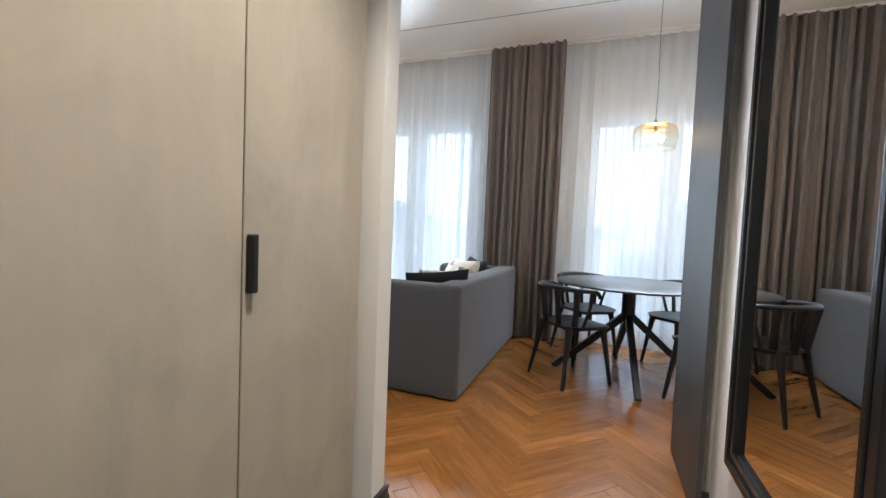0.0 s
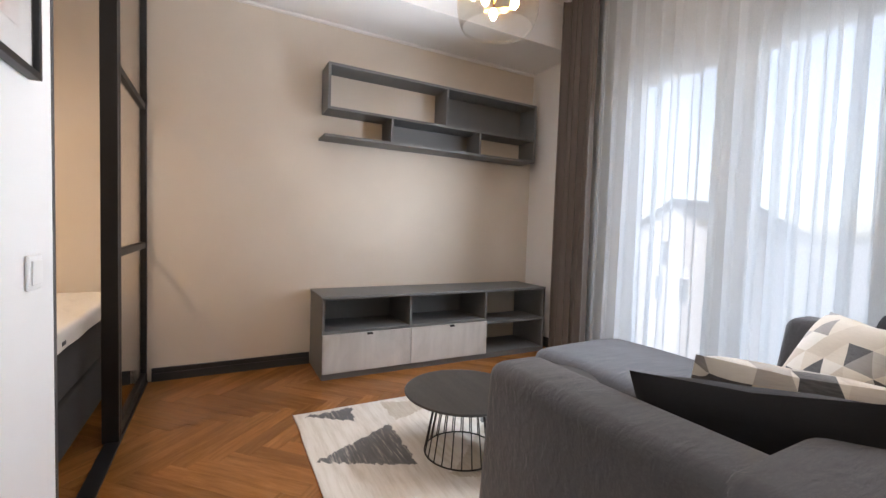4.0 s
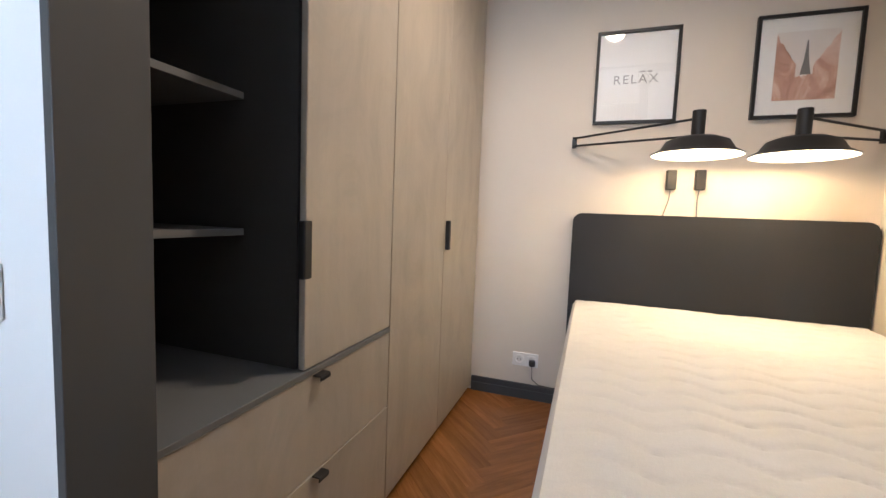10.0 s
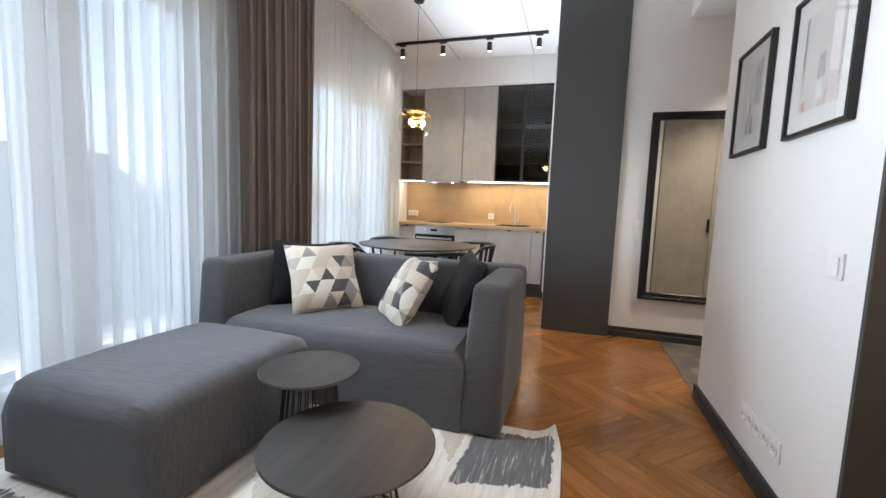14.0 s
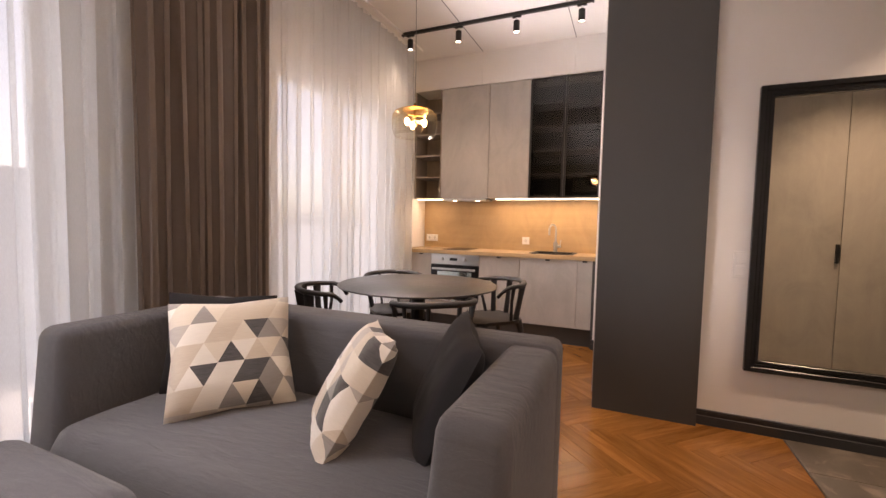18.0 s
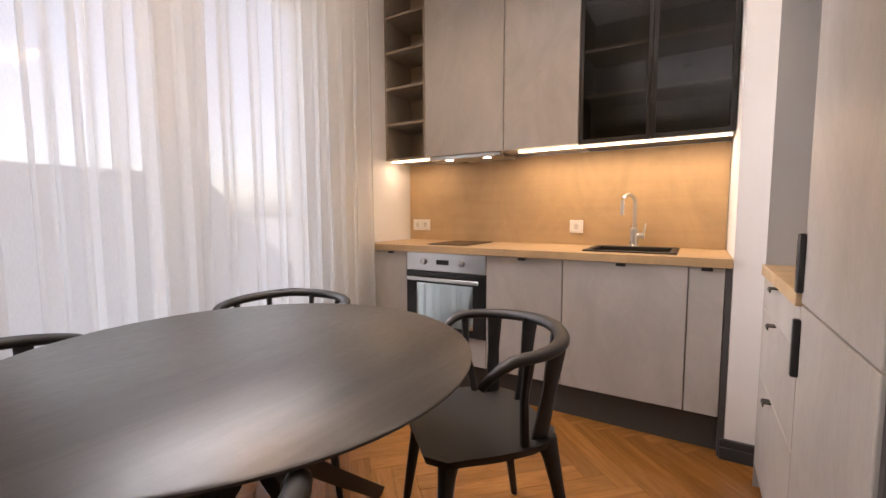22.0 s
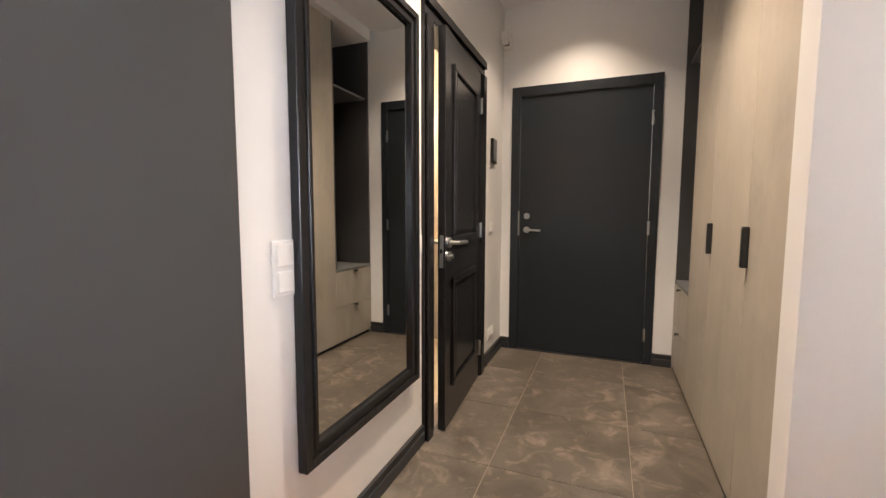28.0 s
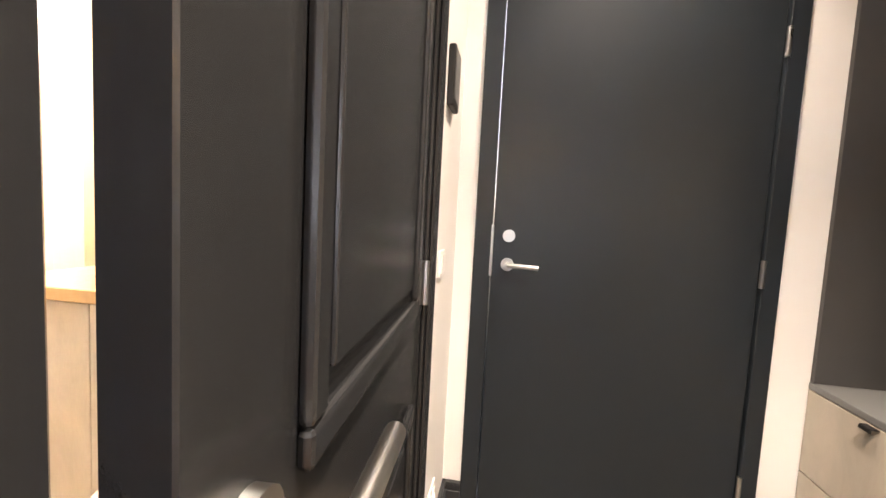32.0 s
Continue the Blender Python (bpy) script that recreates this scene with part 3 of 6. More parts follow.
def baseboard(name, x0, x1, y0, y1, face):
    """A dark stepped skirting; face is the way it looks: n, s, e or w."""
    bm = bmnew()
    for d, z0, z1 in ((0.018, 0.0, 0.055), (0.012, 0.055, 0.078), (0.016, 0.078, 0.092)):
        if face == "n":
            box(bm, x0, x1, y0, y0 + d, z0, z1, 0.0015)
        elif face == "s":
            box(bm, x0, x1, y0 - d, y0, z0, z1, 0.0015)
        elif face == "e":
            box(bm, x0, x0 + d, y0, y1, z0, z1, 0.0015)
        else:
            box(bm, x0 - d, x0, y0, y1, z0, z1, 0.0015)
    return structure(name, bm, DARK_TRIM, "dark stepped skirting board", "baseboard")


baseboard("baseboard_west", WEST, 0, 1.64, 2.69, "e")
baseboard("baseboard_west_far", WEST, 0, 4.766, NORTH, "e")
baseboard("baseboard_bed_west", WEST, 0, BED_SOUTH, 1.52, "e")
baseboard("baseboard_bed", -3.98, -2.045, BED_SOUTH, 0, "n")
baseboard("baseboard_pictures", -2.045, -0.668, 1.655, 0, "n")
baseboard("baseboard_pictures_end", -0.668, 0, 1.555, 1.673, "e")
baseboard("baseboard_mirror", COR_EAST, 0, 0.978, 2.08, "w")
baseboard("baseboard_intercom", COR_EAST, 0, COR_SOUTH, -0.02, "w")
baseboard("baseboard_door", 0.484, 0.56, COR_SOUTH, 0, "n")
baseboard("baseboard_door_far", -0.735, -0.605, COR_SOUTH, 0, "n")
baseboard("baseboard_column", 1.885, 0, 2.635, 2.793, "w")
baseboard("baseboard_north_a", WEST, WIN1[0], NORTH, 0, "s")
baseboard("baseboard_north_b", WIN1[1], WIN2[0], NORTH, 0, "s")
baseboard("baseboard_north_c", WIN2[1], 1.9, NORTH, 0, "s")


# ---- windows ----
def window(name, x0, x1, inner):
    """A tall double casement that reaches almost to the floor."""
    w = thing(name, ((x0 + x1) / 2, 5.0, 0.03), "tall white double casement window reaching the floor", "window", kind="structure")
    y0, y1 = 4.94, 5.02
    mid = (x0 + x1) / 2
    part("window_frame", boxes((x0, x0 + 0.06, y0, y1, 0.03, WIN_TOP), (x1 - 0.06, x1, y0, y1, 0.03, WIN_TOP), (x0 + 0.06, x1 - 0.06, y0, y1, WIN_TOP - 0.05, WIN_TOP), (x0 + 0.06, x1 - 0.06, y0, y1, 0.03, 0.09), bevel=0.004), WHITE_PLASTIC, w)
    for a, b, sa, sb in ((x0 + 0.06, mid - 0.002, 0.085, inner), (mid + 0.002, x1 - 0.06, inner, 0.085)):
        sash = part("sash", boxes((a, a + sa, y0 - 0.012, y1 - 0.012, 0.092, WIN_TOP - 0.052), (b - sb, b, y0 - 0.012, y1 - 0.012, 0.092, WIN_TOP - 0.052), (a + sa, b - sb, y0 - 0.012, y1 - 0.012, WIN_TOP - 0.135, WIN_TOP - 0.052), (a + sa, b - sb, y0 - 0.012, y1 - 0.012, 0.092, 0.18), bevel=0.004), WHITE_PLASTIC, w)
        pane = part("pane", boxes((a + sa + 0.001, b - sb - 0.001, 4.970, 4.978, 0.181, WIN_TOP - 0.136)), GLASS, sash)
        pane.visible_shadow = False
    part("handle", boxes((mid - 0.05, mid - 0.03, y0 - 0.05, y0 - 0.012, 1.05, 1.08), (mid - 0.05, mid - 0.03, y0 - 0.06, y0 - 0.045, 1.0, 1.13), bevel=0.003), WHITE_PLASTIC, w)
    part("window_sill", boxes((x0, x1, NORTH + 0.001, y0 - 0.002, 0.031, 0.05), bevel=0.003), WHITE_PLASTIC, w)
    return w


window("window_1", *WIN1, 0.135)
window("window_2", *WIN2, 0.095)

# ---- outside ----
GRASS = plain("far_ground", (0.28, 0.29, 0.285), 0.95, vary=0.2, blotch=0.05)
structure("ground", boxes((-600, 600, 5.6, 1200, -6.2, -6.0)), GRASS, "pale overcast ground below the windows", "ground")
STUCCO = plain("white_stucco", (0.42, 0.42, 0.415), 0.9, vary=0.03, blotch=0.6)
ROOF_GREY = plain("grey_roof_tile", (0.075, 0.079, 0.084), 0.7, vary=0.12, blotch=1.0)
FAR_GLASS = plain("far_window_glass", (0.10, 0.12, 0.14), 0.15)


def gable_house(x, y, wide, deep, eaves, ridge):
    h = thing("house", (x, y, -6), "white rendered gabled house with a grey roof", "house")
    bm = bmnew()
    a, b = x - wide / 2, x + wide / 2
    prof = [(a, -6.05), (b, -6.05), (b, eaves), (x, ridge), (a, eaves)]
    f = bm.faces.new([bm.verts.new((px, y, pz)) for px, pz in prof])
    g = bmesh.ops.extrude_face_region(bm, geom=[f])
    bmesh.ops.translate(bm, verts=[v for v in g["geom"] if isinstance(v, bmesh.types.BMVert)], vec=(0, deep, 0))
    part("wall", bm, STUCCO, h)
    for s in (-1, 1):
        bm = bmnew()
        rise = (ridge - eaves) / (wide / 2)
        n = 14
        for k in range(n):
            u0, u1 = k / n * (wide / 2 + 0.45), (k + 1) / n * (wide / 2 + 0.45)
            z0, z1 = ridge + 0.20 - u0 * rise, ridge + 0.14 - u1 * rise
            vs = [bm.verts.new(p) for p in ((x + s * u0, y - 0.35, z0), (x + s * u0, y + deep + 0.3, z0), (x + s * u1, y + deep + 0.3, z1), (x + s * u1, y - 0.35, z1))]
            lo = [bm.verts.new((v.co.x, v.co.y, v.co.z - 0.16)) for v in vs]
            for q in ((0, 1, 2, 3), ):
                bm.faces.new([vs[i] for i in q])
            bm.faces.new([lo[i] for i in (3, 2, 1, 0)])
            for i in range(4):
                bm.faces.new((vs[i], lo[i], lo[(i + 1) % 4], vs[(i + 1) % 4]))
        part("roof", bm, ROOF_GREY, h)
    for wx, wz in ((x - 0.55, 0.2), (x + 0.75, -1.9), (x - 0.75, -1.9)):
        win = part("window", boxes((wx - 0.32, wx + 0.32, y - 0.05, y + 0.02, wz - 0.75, wz + 0.75), bevel=0.02), WHITE_PLASTIC, h)
        part("pane", boxes((wx - 0.25, wx + 0.25, y - 0.07, y - 0.051, wz - 0.68, wz + 0.68)), FAR_GLASS, win)
    return h


def roofed_house(x0, x1, y, foot, ridge):
    """A long house whose tiled roof slopes towards the windows."""
    h = thing("house", ((x0 + x1) / 2, y, -6), "long house with a lined grey tiled roof and a wide chimney", "house")
    part("wall", boxes((x0 + 0.4, x1 - 0.4, y + 0.4, y + 15.6, -6.05, foot + 0.1)), STUCCO, h)
    rows, run = 30, 8.0
    bm = bmnew()
    for k in range(rows):
        a, b = k / rows, (k + 1) / rows
        inset0, inset1 = 2.4 * a, 2.4 * b
        z0, z1 = foot + (ridge - foot) * a + 0.12, foot + (ridge - foot) * b
        y0, y1 = y + run * a, y + run * b
        q = [bm.verts.new(p) for p in ((x0 + inset0, y0, z0), (x1 - inset0, y0, z0), (x1 - inset1, y1, z1), (x0 + inset1, y1, z1))]
        bm.faces.new(q)
        r = [bm.verts.new(p) for p in ((x0 + inset0, y0, z0 - 0.14), (x1 - inset0, y0, z0 - 0.14))]
        bm.faces.new((r[0], r[1], q[1], q[0]))
        for s in (0, 1):
            xe, xi = ((x0 + inset0, x0 + inset1), (x1 - inset0, x1 - inset1))[s]
            e = [bm.verts.new(p) for p in ((xe, y0, z0), (xi, y1, z1), (xi, y + 2 * run - run * b, z1), (xe, y + 2 * run - run * a, z0))]
            bm.faces.new(e)
    part("roof", bm, ROOF_GREY, h)
    part("chimney", boxes((x0 + 1.2, x0 + 2.8, y + 4.6, y + 6.2, foot + 2.5, ridge + 0.8), bevel=0.03), STUCCO, h)
    for k in range(5):
        wx = x0 + 1.6 + k * (x1 - x0 - 3.2) / 4
        win = part("window", boxes((wx - 0.5, wx + 0.5, y + 0.34, y + 0.42, foot - 2.3, foot - 0.9), bevel=0.02), WHITE_PLASTIC, h)
        part("pane", boxes((wx - 0.42, wx + 0.42, y + 0.32, y + 0.339, foot - 2.2, foot - 1.0)), FAR_GLASS, win)
    return h


gable_house(-15.4, 25, 4.2, 9, 1.75, 3.1)
roofed_house(0.2, 16.0, 20, -4.0, 3.4)
roofed_house(-12, -3.5, 46, -3.0, 1.2)


# ---- doors and corridor ----
def front_door():
    d = thing("door_1", (-0.06, COR_SOUTH, 0), "closed anthracite steel entrance door in a matching frame", "door", kind="structure")
    y = COR_SOUTH
    part("door_frame", boxes((0.416, 0.484, y - 0.1, y + 0.012, 0, 2.14), (-0.605, -0.544, y - 0.1, y + 0.012, 0, 2.14), (-0.544, 0.416, y - 0.1, y + 0.012, 2.066, 2.14), bevel=0.003), DOOR_GREY, d)
    part("door_leaf", boxes((-0.541, 0.413, y - 0.06, y - 0.004, 0.008, 2.063), bevel=0.003), DOOR_GREY, d)
    part("threshold", boxes((-0.544, 0.416, y - 0.1, y + 0.01, 0.0005, 0.007)), DARK_TRIM, d)
    for z in (1.83, 1.03, 0.225):
        part("hinge", tube(bmnew(), [(-0.545, y + 0.008, z - 0.05), (-0.545, y + 0.008, z + 0.05)], 0.009, 10), STEEL, d, "steel hinge")
    part("strike_plate", boxes((0.410, 0.420, y - 0.003, y + 0.016, 0.955, 1.155), bevel=0.002), STEEL, d, "steel strike plate")
    lock = bmnew()
    tube(lock, [(0.351, y - 0.005, 1.115), (0.351, y + 0.012, 1.115)], 0.024, 20)
    tube(lock, [(0.351, y + 0.011, 1.115), (0.351, y + 0.024, 1.115)], 0.014, 16)
    part("lock", lock, STEEL, d, "round steel lock", True)
    han = bmnew()
    tube(han, [(0.351, y - 0.005, 1.003), (0.351, y + 0.010, 1.003)], 0.025, 20)
    tube(han, [(0.351, y + 0.009, 1.003), (0.351, y + 0.05, 1.003)], 0.010, 12)
    tube(han, [(0.351, y + 0.045, 1.003), (0.30, y + 0.05, 1.003), (0.235, y + 0.05, 1.000)], 0.009, 12)
    part("door_handle", han, STEEL, d, "steel lever handle", True)


front_door()


def bathroom_door():
    """A panelled black door, a hand's width ajar."""
    d = thing("door_2", (COR_EAST, 0.5, 0), "glossy black panelled bathroom door standing ajar", "door", kind="structure")
    x = COR_EAST
    for y0, y1 in ((0.856, 0.976), (-0.025, 0.097)):
        c = boxes((x - 0.018, x + 0.11, y0, y1, 0, 2.052), bevel=0.003)
        lo, hi = (y0 + 0.02, y1) if y0 > 0.5 else (y0, y1 - 0.02)
        box(c, x - 0.028, x - 0.017, lo + 0.01, hi - 0.012, 0, 2.052, 0.004)
        box(c, x - 0.036, x - 0.027, lo + 0.03 if y0 > 0.5 else lo + 0.004, hi - 0.004 if y0 > 0.5 else hi - 0.03, 0, 2.052, 0.004)
        part("casing", c, BLACK_GLOSS, d)
    c = boxes((x - 0.018, x + 0.11, -0.025, 0.976, 2.052, 2.15), bevel=0.003)
    box(c, x - 0.034, x - 0.017, -0.025, 0.976, 2.10, 2.15, 0.004)
    part("casing", c, BLACK_GLOSS, d)
    turn = Matrix.Translation((0.535, 0.092, 0)) @ Matrix.Rotation(math.atan2(0.868 - 0.092, 0.484 - 0.535), 4, "Z")

    def turned(bm):
        bmesh.ops.transform(bm, matrix=turn, verts=bm.verts)
        return bm

    # local: x along the leaf from the hinge, y > 0 towards the corridor
    w, t = 0.760, 0.04
    bm = bmnew()
    box(bm, 0, w, -t, 0, 0.008, 2.04, 0.002)
    lf = part("door_leaf", turned(bm), BLACK_GLOSS, d)
    for z0, z1 in ((0.20, 0.80), (0.98, 1.90)):
        bm = bmnew()
        a, b = 0.12, w - 0.12
        for (p, q, r, s) in ((a, b, z0, z0 + 0.035), (a, b, z1 - 0.035, z1), (a, a + 0.035, z0 + 0.035, z1 - 0.035), (b - 0.035, b, z0 + 0.035, z1 - 0.035)):
            box(bm, p, q, 0.0005, 0.014, r, s, 0.006, 2)
        box(bm, a + 0.06, b - 0.06, 0.0005, 0.008, z0 + 0.06, z1 - 0.06, 0.005, 2)
        part("door_panel", turned(bm), BLACK_GLOSS, lf)
    for z in (1.84, 1.024, 0.211):
        part("hinge", turned(tube(bmnew(), [(-0.012, 0.004, z - 0.05), (-0.012, 0.004, z + 0.05)], 0.009, 10)), STEEL, lf, "steel hinge")
    plate = boxes((w - 0.001, w + 0.0025, -0.030, -0.010, 0.862, 1.018))
    tube(plate, [(w - 0.001, -0.020, 1.018), (w + 0.0025, -0.020, 1.018)], 0.010, 16)
    plate = part("lock_plate", turned(plate), STEEL, lf, "steel lock plate with a rounded end")
    part("latch", turned(boxes((w + 0.0026, w + 0.009, -0.026, -0.014, 0.935, 0.958), bevel=0.002)), BLACK_METAL, plate, "dark latch")
    part("screw", turned(tube(bmnew(), [(w + 0.0024, -0.020, 1.014), (w + 0.0036, -0.020, 1.014)], 0.0045, 12)), STEEL, plate)
    han = bmnew()
    tube(han, [(w - 0.055, 0, 0.987), (w - 0.055, 0.012, 0.987)], 0.026, 20)
    tube(han, [(w - 0.055, 0.01, 0.987), (w - 0.055, 0.055, 0.987), (w - 0.085, 0.062, 0.987), (w - 0.19, 0.062, 0.983)], 0.010, 12)
    tube(han, [(w - 0.055, -t - 0.012, 0.987), (w - 0.055, -t - 0.055, 0.987), (w - 0.085, -t - 0.062, 0.987), (w - 0.19, -t - 0.062, 0.983)], 0.010, 12)
    part("door_handle", turned(han), STEEL, lf, "steel lever handle", True)
    kn = bmnew()
    tube(kn, [(w - 0.055, 0, 0.917), (w - 0.055, 0.012, 0.917)], 0.025, 20)
    tube(kn, [(w - 0.055, 0.011, 0.917), (w - 0.055, 0.026, 0.917)], 0.012, 16)
    part("thumb_turn", turned(kn), STEEL, lf, "steel thumb turn", True)


bathroom_door()
_s2 = thing("wall_sensor", (COR_EAST - 0.02, -0.51, 2.46), "small white motion sensor high on the corridor wall", "sensor")
part("bracket", boxes((COR_EAST - 0.012, COR_EAST - 0.0005, -0.535, -0.485, 2.475, 2.525), bevel=0.003), WHITE_PLASTIC, _s2)
_b = part("housing", boxes((COR_EAST - 0.062, COR_EAST - 0.0125, -0.540, -0.480, 2.445, 2.535), bevel=0.010), WHITE_PLASTIC, _s2)
part("lens", boxes((COR_EAST - 0.0645, COR_EAST - 0.0622, -0.525, -0.495, 2.458, 2.488), bevel=0.0008), SOCKET_GREY, _b, "grey lens")

# vanity and lamp glimpsed in the bathroom
_v = thing("vanity_unit", (1.55, 0.2, 0), "cream vanity unit with an oak top and a white basin", "vanity")
part("body", boxes((1.25, 2.1, COR_SOUTH + 0.01, -0.14, 0.0, 0.84), bevel=0.004), KITCHEN_BOARD, _v)
for _x in (1.252, 1.677):
    part("door", boxes((_x, _x + 0.421, -0.139, -0.121, 0.06, 0.835), bevel=0.002), KITCHEN_BOARD, _v)
part("top", boxes((1.23, 2.12, COR_SOUTH + 0.008, -0.10, 0.841, 0.885), bevel=0.003), OAK, _v)
part("basin", lathe(bmnew(), [(0.10, 0.0), (0.19, 0.10), (0.20, 0.12), (0.18, 0.12), (0.09, 0.02)], (1.62, -0.36, 0.886), 32, True), WHITE_PLASTIC, _v, "white round basin", True)
_l = thing("wall_light", (1.62, COR_SOUTH + 0.03, 1.915), "bright bar light on the bathroom wall", "lamp")
part("bracket", boxes((1.30, 1.93, COR_SOUTH + 0.001, COR_SOUTH + 0.03, 1.905, 1.935), bevel=0.003), STEEL, _l)
part("tube_glass", tube(bmnew(), [(1.30, COR_SOUTH + 0.06, 1.920), (1.93, COR_SOUTH + 0.06, 1.920)], 0.026, 16), BATH_LIT, _l)
_l = thing("towel_hook", (1.78, COR_SOUTH, 1.53), "small black hook bar on the bathroom wall", "hook")
part("bar", tube(bmnew(), [(1.66, COR_SOUTH + 0.004, 1.50), (1.66, COR_SOUTH + 0.05, 1.53), (1.90, COR_SOUTH + 0.05, 1.53), (1.90, COR_SOUTH + 0.004, 1.53)], 0.009, 10), BLACK_METAL, _l, "", True)


def pull(bm, x, y0, y1, z0, z1, out):
    """An upright black grip set on a front that looks along x."""
    box(bm, min(x, x + out), max(x, x + out), y0, y1, z0, z1, 0.003)
    return bm


def lip_pull(place, along, out):
    """A small folded tab on a drawer's upper edge."""
    bm = bmnew()
    x, y, z = place
    if along == "y":
        box(bm, min(x, x + out), max(x, x + out), y - 0.022, y + 0.022, z, z + 0.004, 0.001)
        box(bm, x + out - 0.002, x + out + 0.002, y - 0.022, y + 0.022, z - 0.010, z + 0.0005, 0.001)
    else:
        box(bm, x - 0.022, x + 0.022, min(y, y + out), max(y, y + out), z, z + 0.004, 0.001)
        box(bm, x - 0.022, x + 0.022, y + out - 0.002, y + out + 0.002, z - 0.010, z + 0.0005, 0.001)
    return bm


def corridor_wardrobe():
    w = thing("corridor_wardrobe", (-1.08, 0.45, 0), "tall limed-oak built-in wardrobe with a dark open bay", "wardrobe")
    fx, bx = -0.735, -1.365
    top = LOW + 0.035
    part("carcass", boxes((bx, fx - 0.022, -0.084, 1.532, 0.03, top), bevel=0.002), WARD_BOARD, w)
    # Dark strip put in for the shade in the gap beside the wall.
    part("filler", boxes((bx, fx - 0.05, 1.533, 1.5445, 0.0, top)), INSIDE_DARK, w, "dark strip standing for shade in the gap")
    part("plinth", boxes((bx, fx - 0.03, COR_SOUTH + 0.002, 1.532, 0.0, 0.028)), INSIDE_DARK, w)
    for y0, y1 in ((-0.083, 0.4255), (0.4275, 0.990), (0.994, 1.530)):
        door = part("door", boxes((fx - 0.020, fx, y0, y1, 0.03, top), bevel=0.002), WARD_BOARD, w)
        if y0 > 0.2:
            part("handle", pull(bmnew(), fx, y0 + 0.008, y0 + 0.030, 0.945, 1.093, 0.022), BLACK_METAL, door, "black upright grip")
    y0, y1 = COR_SOUTH + 0.003, -0.085
    part("back_panel", boxes((bx, bx + 0.02, y0, y1, 0.66, top)), INSIDE_DARK, w, "dark back of the open hanging bay")
    for a, b in ((y0, y0 + 0.018), (y1 - 0.018, y1)):
        part("side_panel", boxes((bx + 0.0205, fx - 0.004, a, b, 0.66, top)), INSIDE_DARK, w, "dark side of the open hanging bay")
    part("shelf", boxes((bx + 0.02, fx - 0.03, y0 + 0.018, y1 - 0.018, 2.17, 2.19), bevel=0.002), GREY_BOARD, w)
    part("bench", boxes((bx, fx, y0, y1, 0.635, 0.658), bevel=0.002), GREY_BOARD, w, "grey bench board")
    part("drawer_box", boxes((bx, fx - 0.022, y0, y1, 0.03, 0.633)), WARD_BOARD, w)
    for z0, z1 in ((0.03, 0.330), (0.334, 0.632)):
        dr = part("drawer", boxes((fx - 0.020, fx, y0 + 0.002, y1 - 0.002, z0, z1), bevel=0.002), WARD_BOARD, w)
        part("handle", lip_pull((fx, (y0 + y1) / 2, z1 - 0.006), "y", 0.022), BLACK_METAL, dr, "small black tab pull")


corridor_wardrobe()


def bedroom_wardrobe():
    w = thing("bedroom_wardrobe", (-1.76, 0.5, 0), "tall limed-oak wardrobe with dark open shelves and drawers", "wardrobe")
    fx, bx = -2.04, -1.405
    top = LOW - 0.065
    y0 = BED_SOUTH + 0.003
    part("carcass", boxes((fx + 0.022, bx, y0, 0.640, 0.03, top)), WARD_BOARD, w)
    part("carcass", boxes((fx + 0.022, bx, 0.644, 1.105, 0.70, top)), WARD_BOARD, w)
    part("plinth", boxes((fx + 0.03, bx, y0, 1.495, 0.0, 0.028)), INSIDE_DARK, w)
    part("end_panel", boxes((-2.063, -2.0455, 1.53, 1.657, 0, 3.1), bevel=0.001), GREY_PANEL, w, "anthracite end panel")
    for a, b, z in ((0.648, 1.128, 0.702), (0.080, 0.642, 0.03), (y0 + 0.002, 0.076, 0.03)):
        door = part("door", boxes((fx, fx + 0.020, a, b, z, top), bevel=0.002), WARD_BOARD, w)
        if z > 0.1:
            part("handle", boxes((fx - 0.022, fx, b + 0.002, b + 0.032, 0.944, 1.088), bevel=0.003), BLACK_METAL, door, "black upright grip")
        elif b < 0.3:
            part("handle", boxes((fx - 0.022, fx, b - 0.034, b - 0.012, 0.944, 1.088), bevel=0.003), BLACK_METAL, door, "black upright grip")
    part("back_panel", boxes((bx - 0.02, bx, 1.11, 1.529, 0.70, top)), INSIDE_DARK, w, "dark back of the open bay")
    part("side_panel", boxes((fx + 0.03, bx - 0.0205, 1.107, 1.125, 0.70, top)), INSIDE_DARK, w, "dark side of the open bay")
    part("side_panel", boxes((fx + 0.003, bx - 0.0205, 1.530, 1.544, 0.03, top)), INSIDE_DARK, w, "dark side of the open bay")
    for z in (1.05, 1.403, 1.757, 2.11, 2.46):
        part("shelf", boxes((fx + 0.20, bx - 0.02, 1.125, 1.5295, z - 0.009, z + 0.009), bevel=0.001), GREY_BOARD, w)
    part("counter", boxes((fx - 0.004, bx, 0.648, 1.528, 0.682, 0.698), bevel=0.001), GREY_BOARD, w, "grey board on the drawers")
    part("drawer_box", boxes((fx + 0.022, bx, 0.644, 1.498, 0.03, 0.680)), WARD_BOARD, w)
    for z0, z1 in ((0.03, 0.398), (0.402, 0.680)):
        dr = part("drawer", boxes((fx, fx + 0.020, 0.648, 1.527, z0, z1), bevel=0.002), WARD_BOARD, w)
        part("handle", lip_pull((fx, 1.07, z1 - 0.006), "y", -0.024), BLACK_METAL, dr, "small black tab pull")


bedroom_wardrobe()


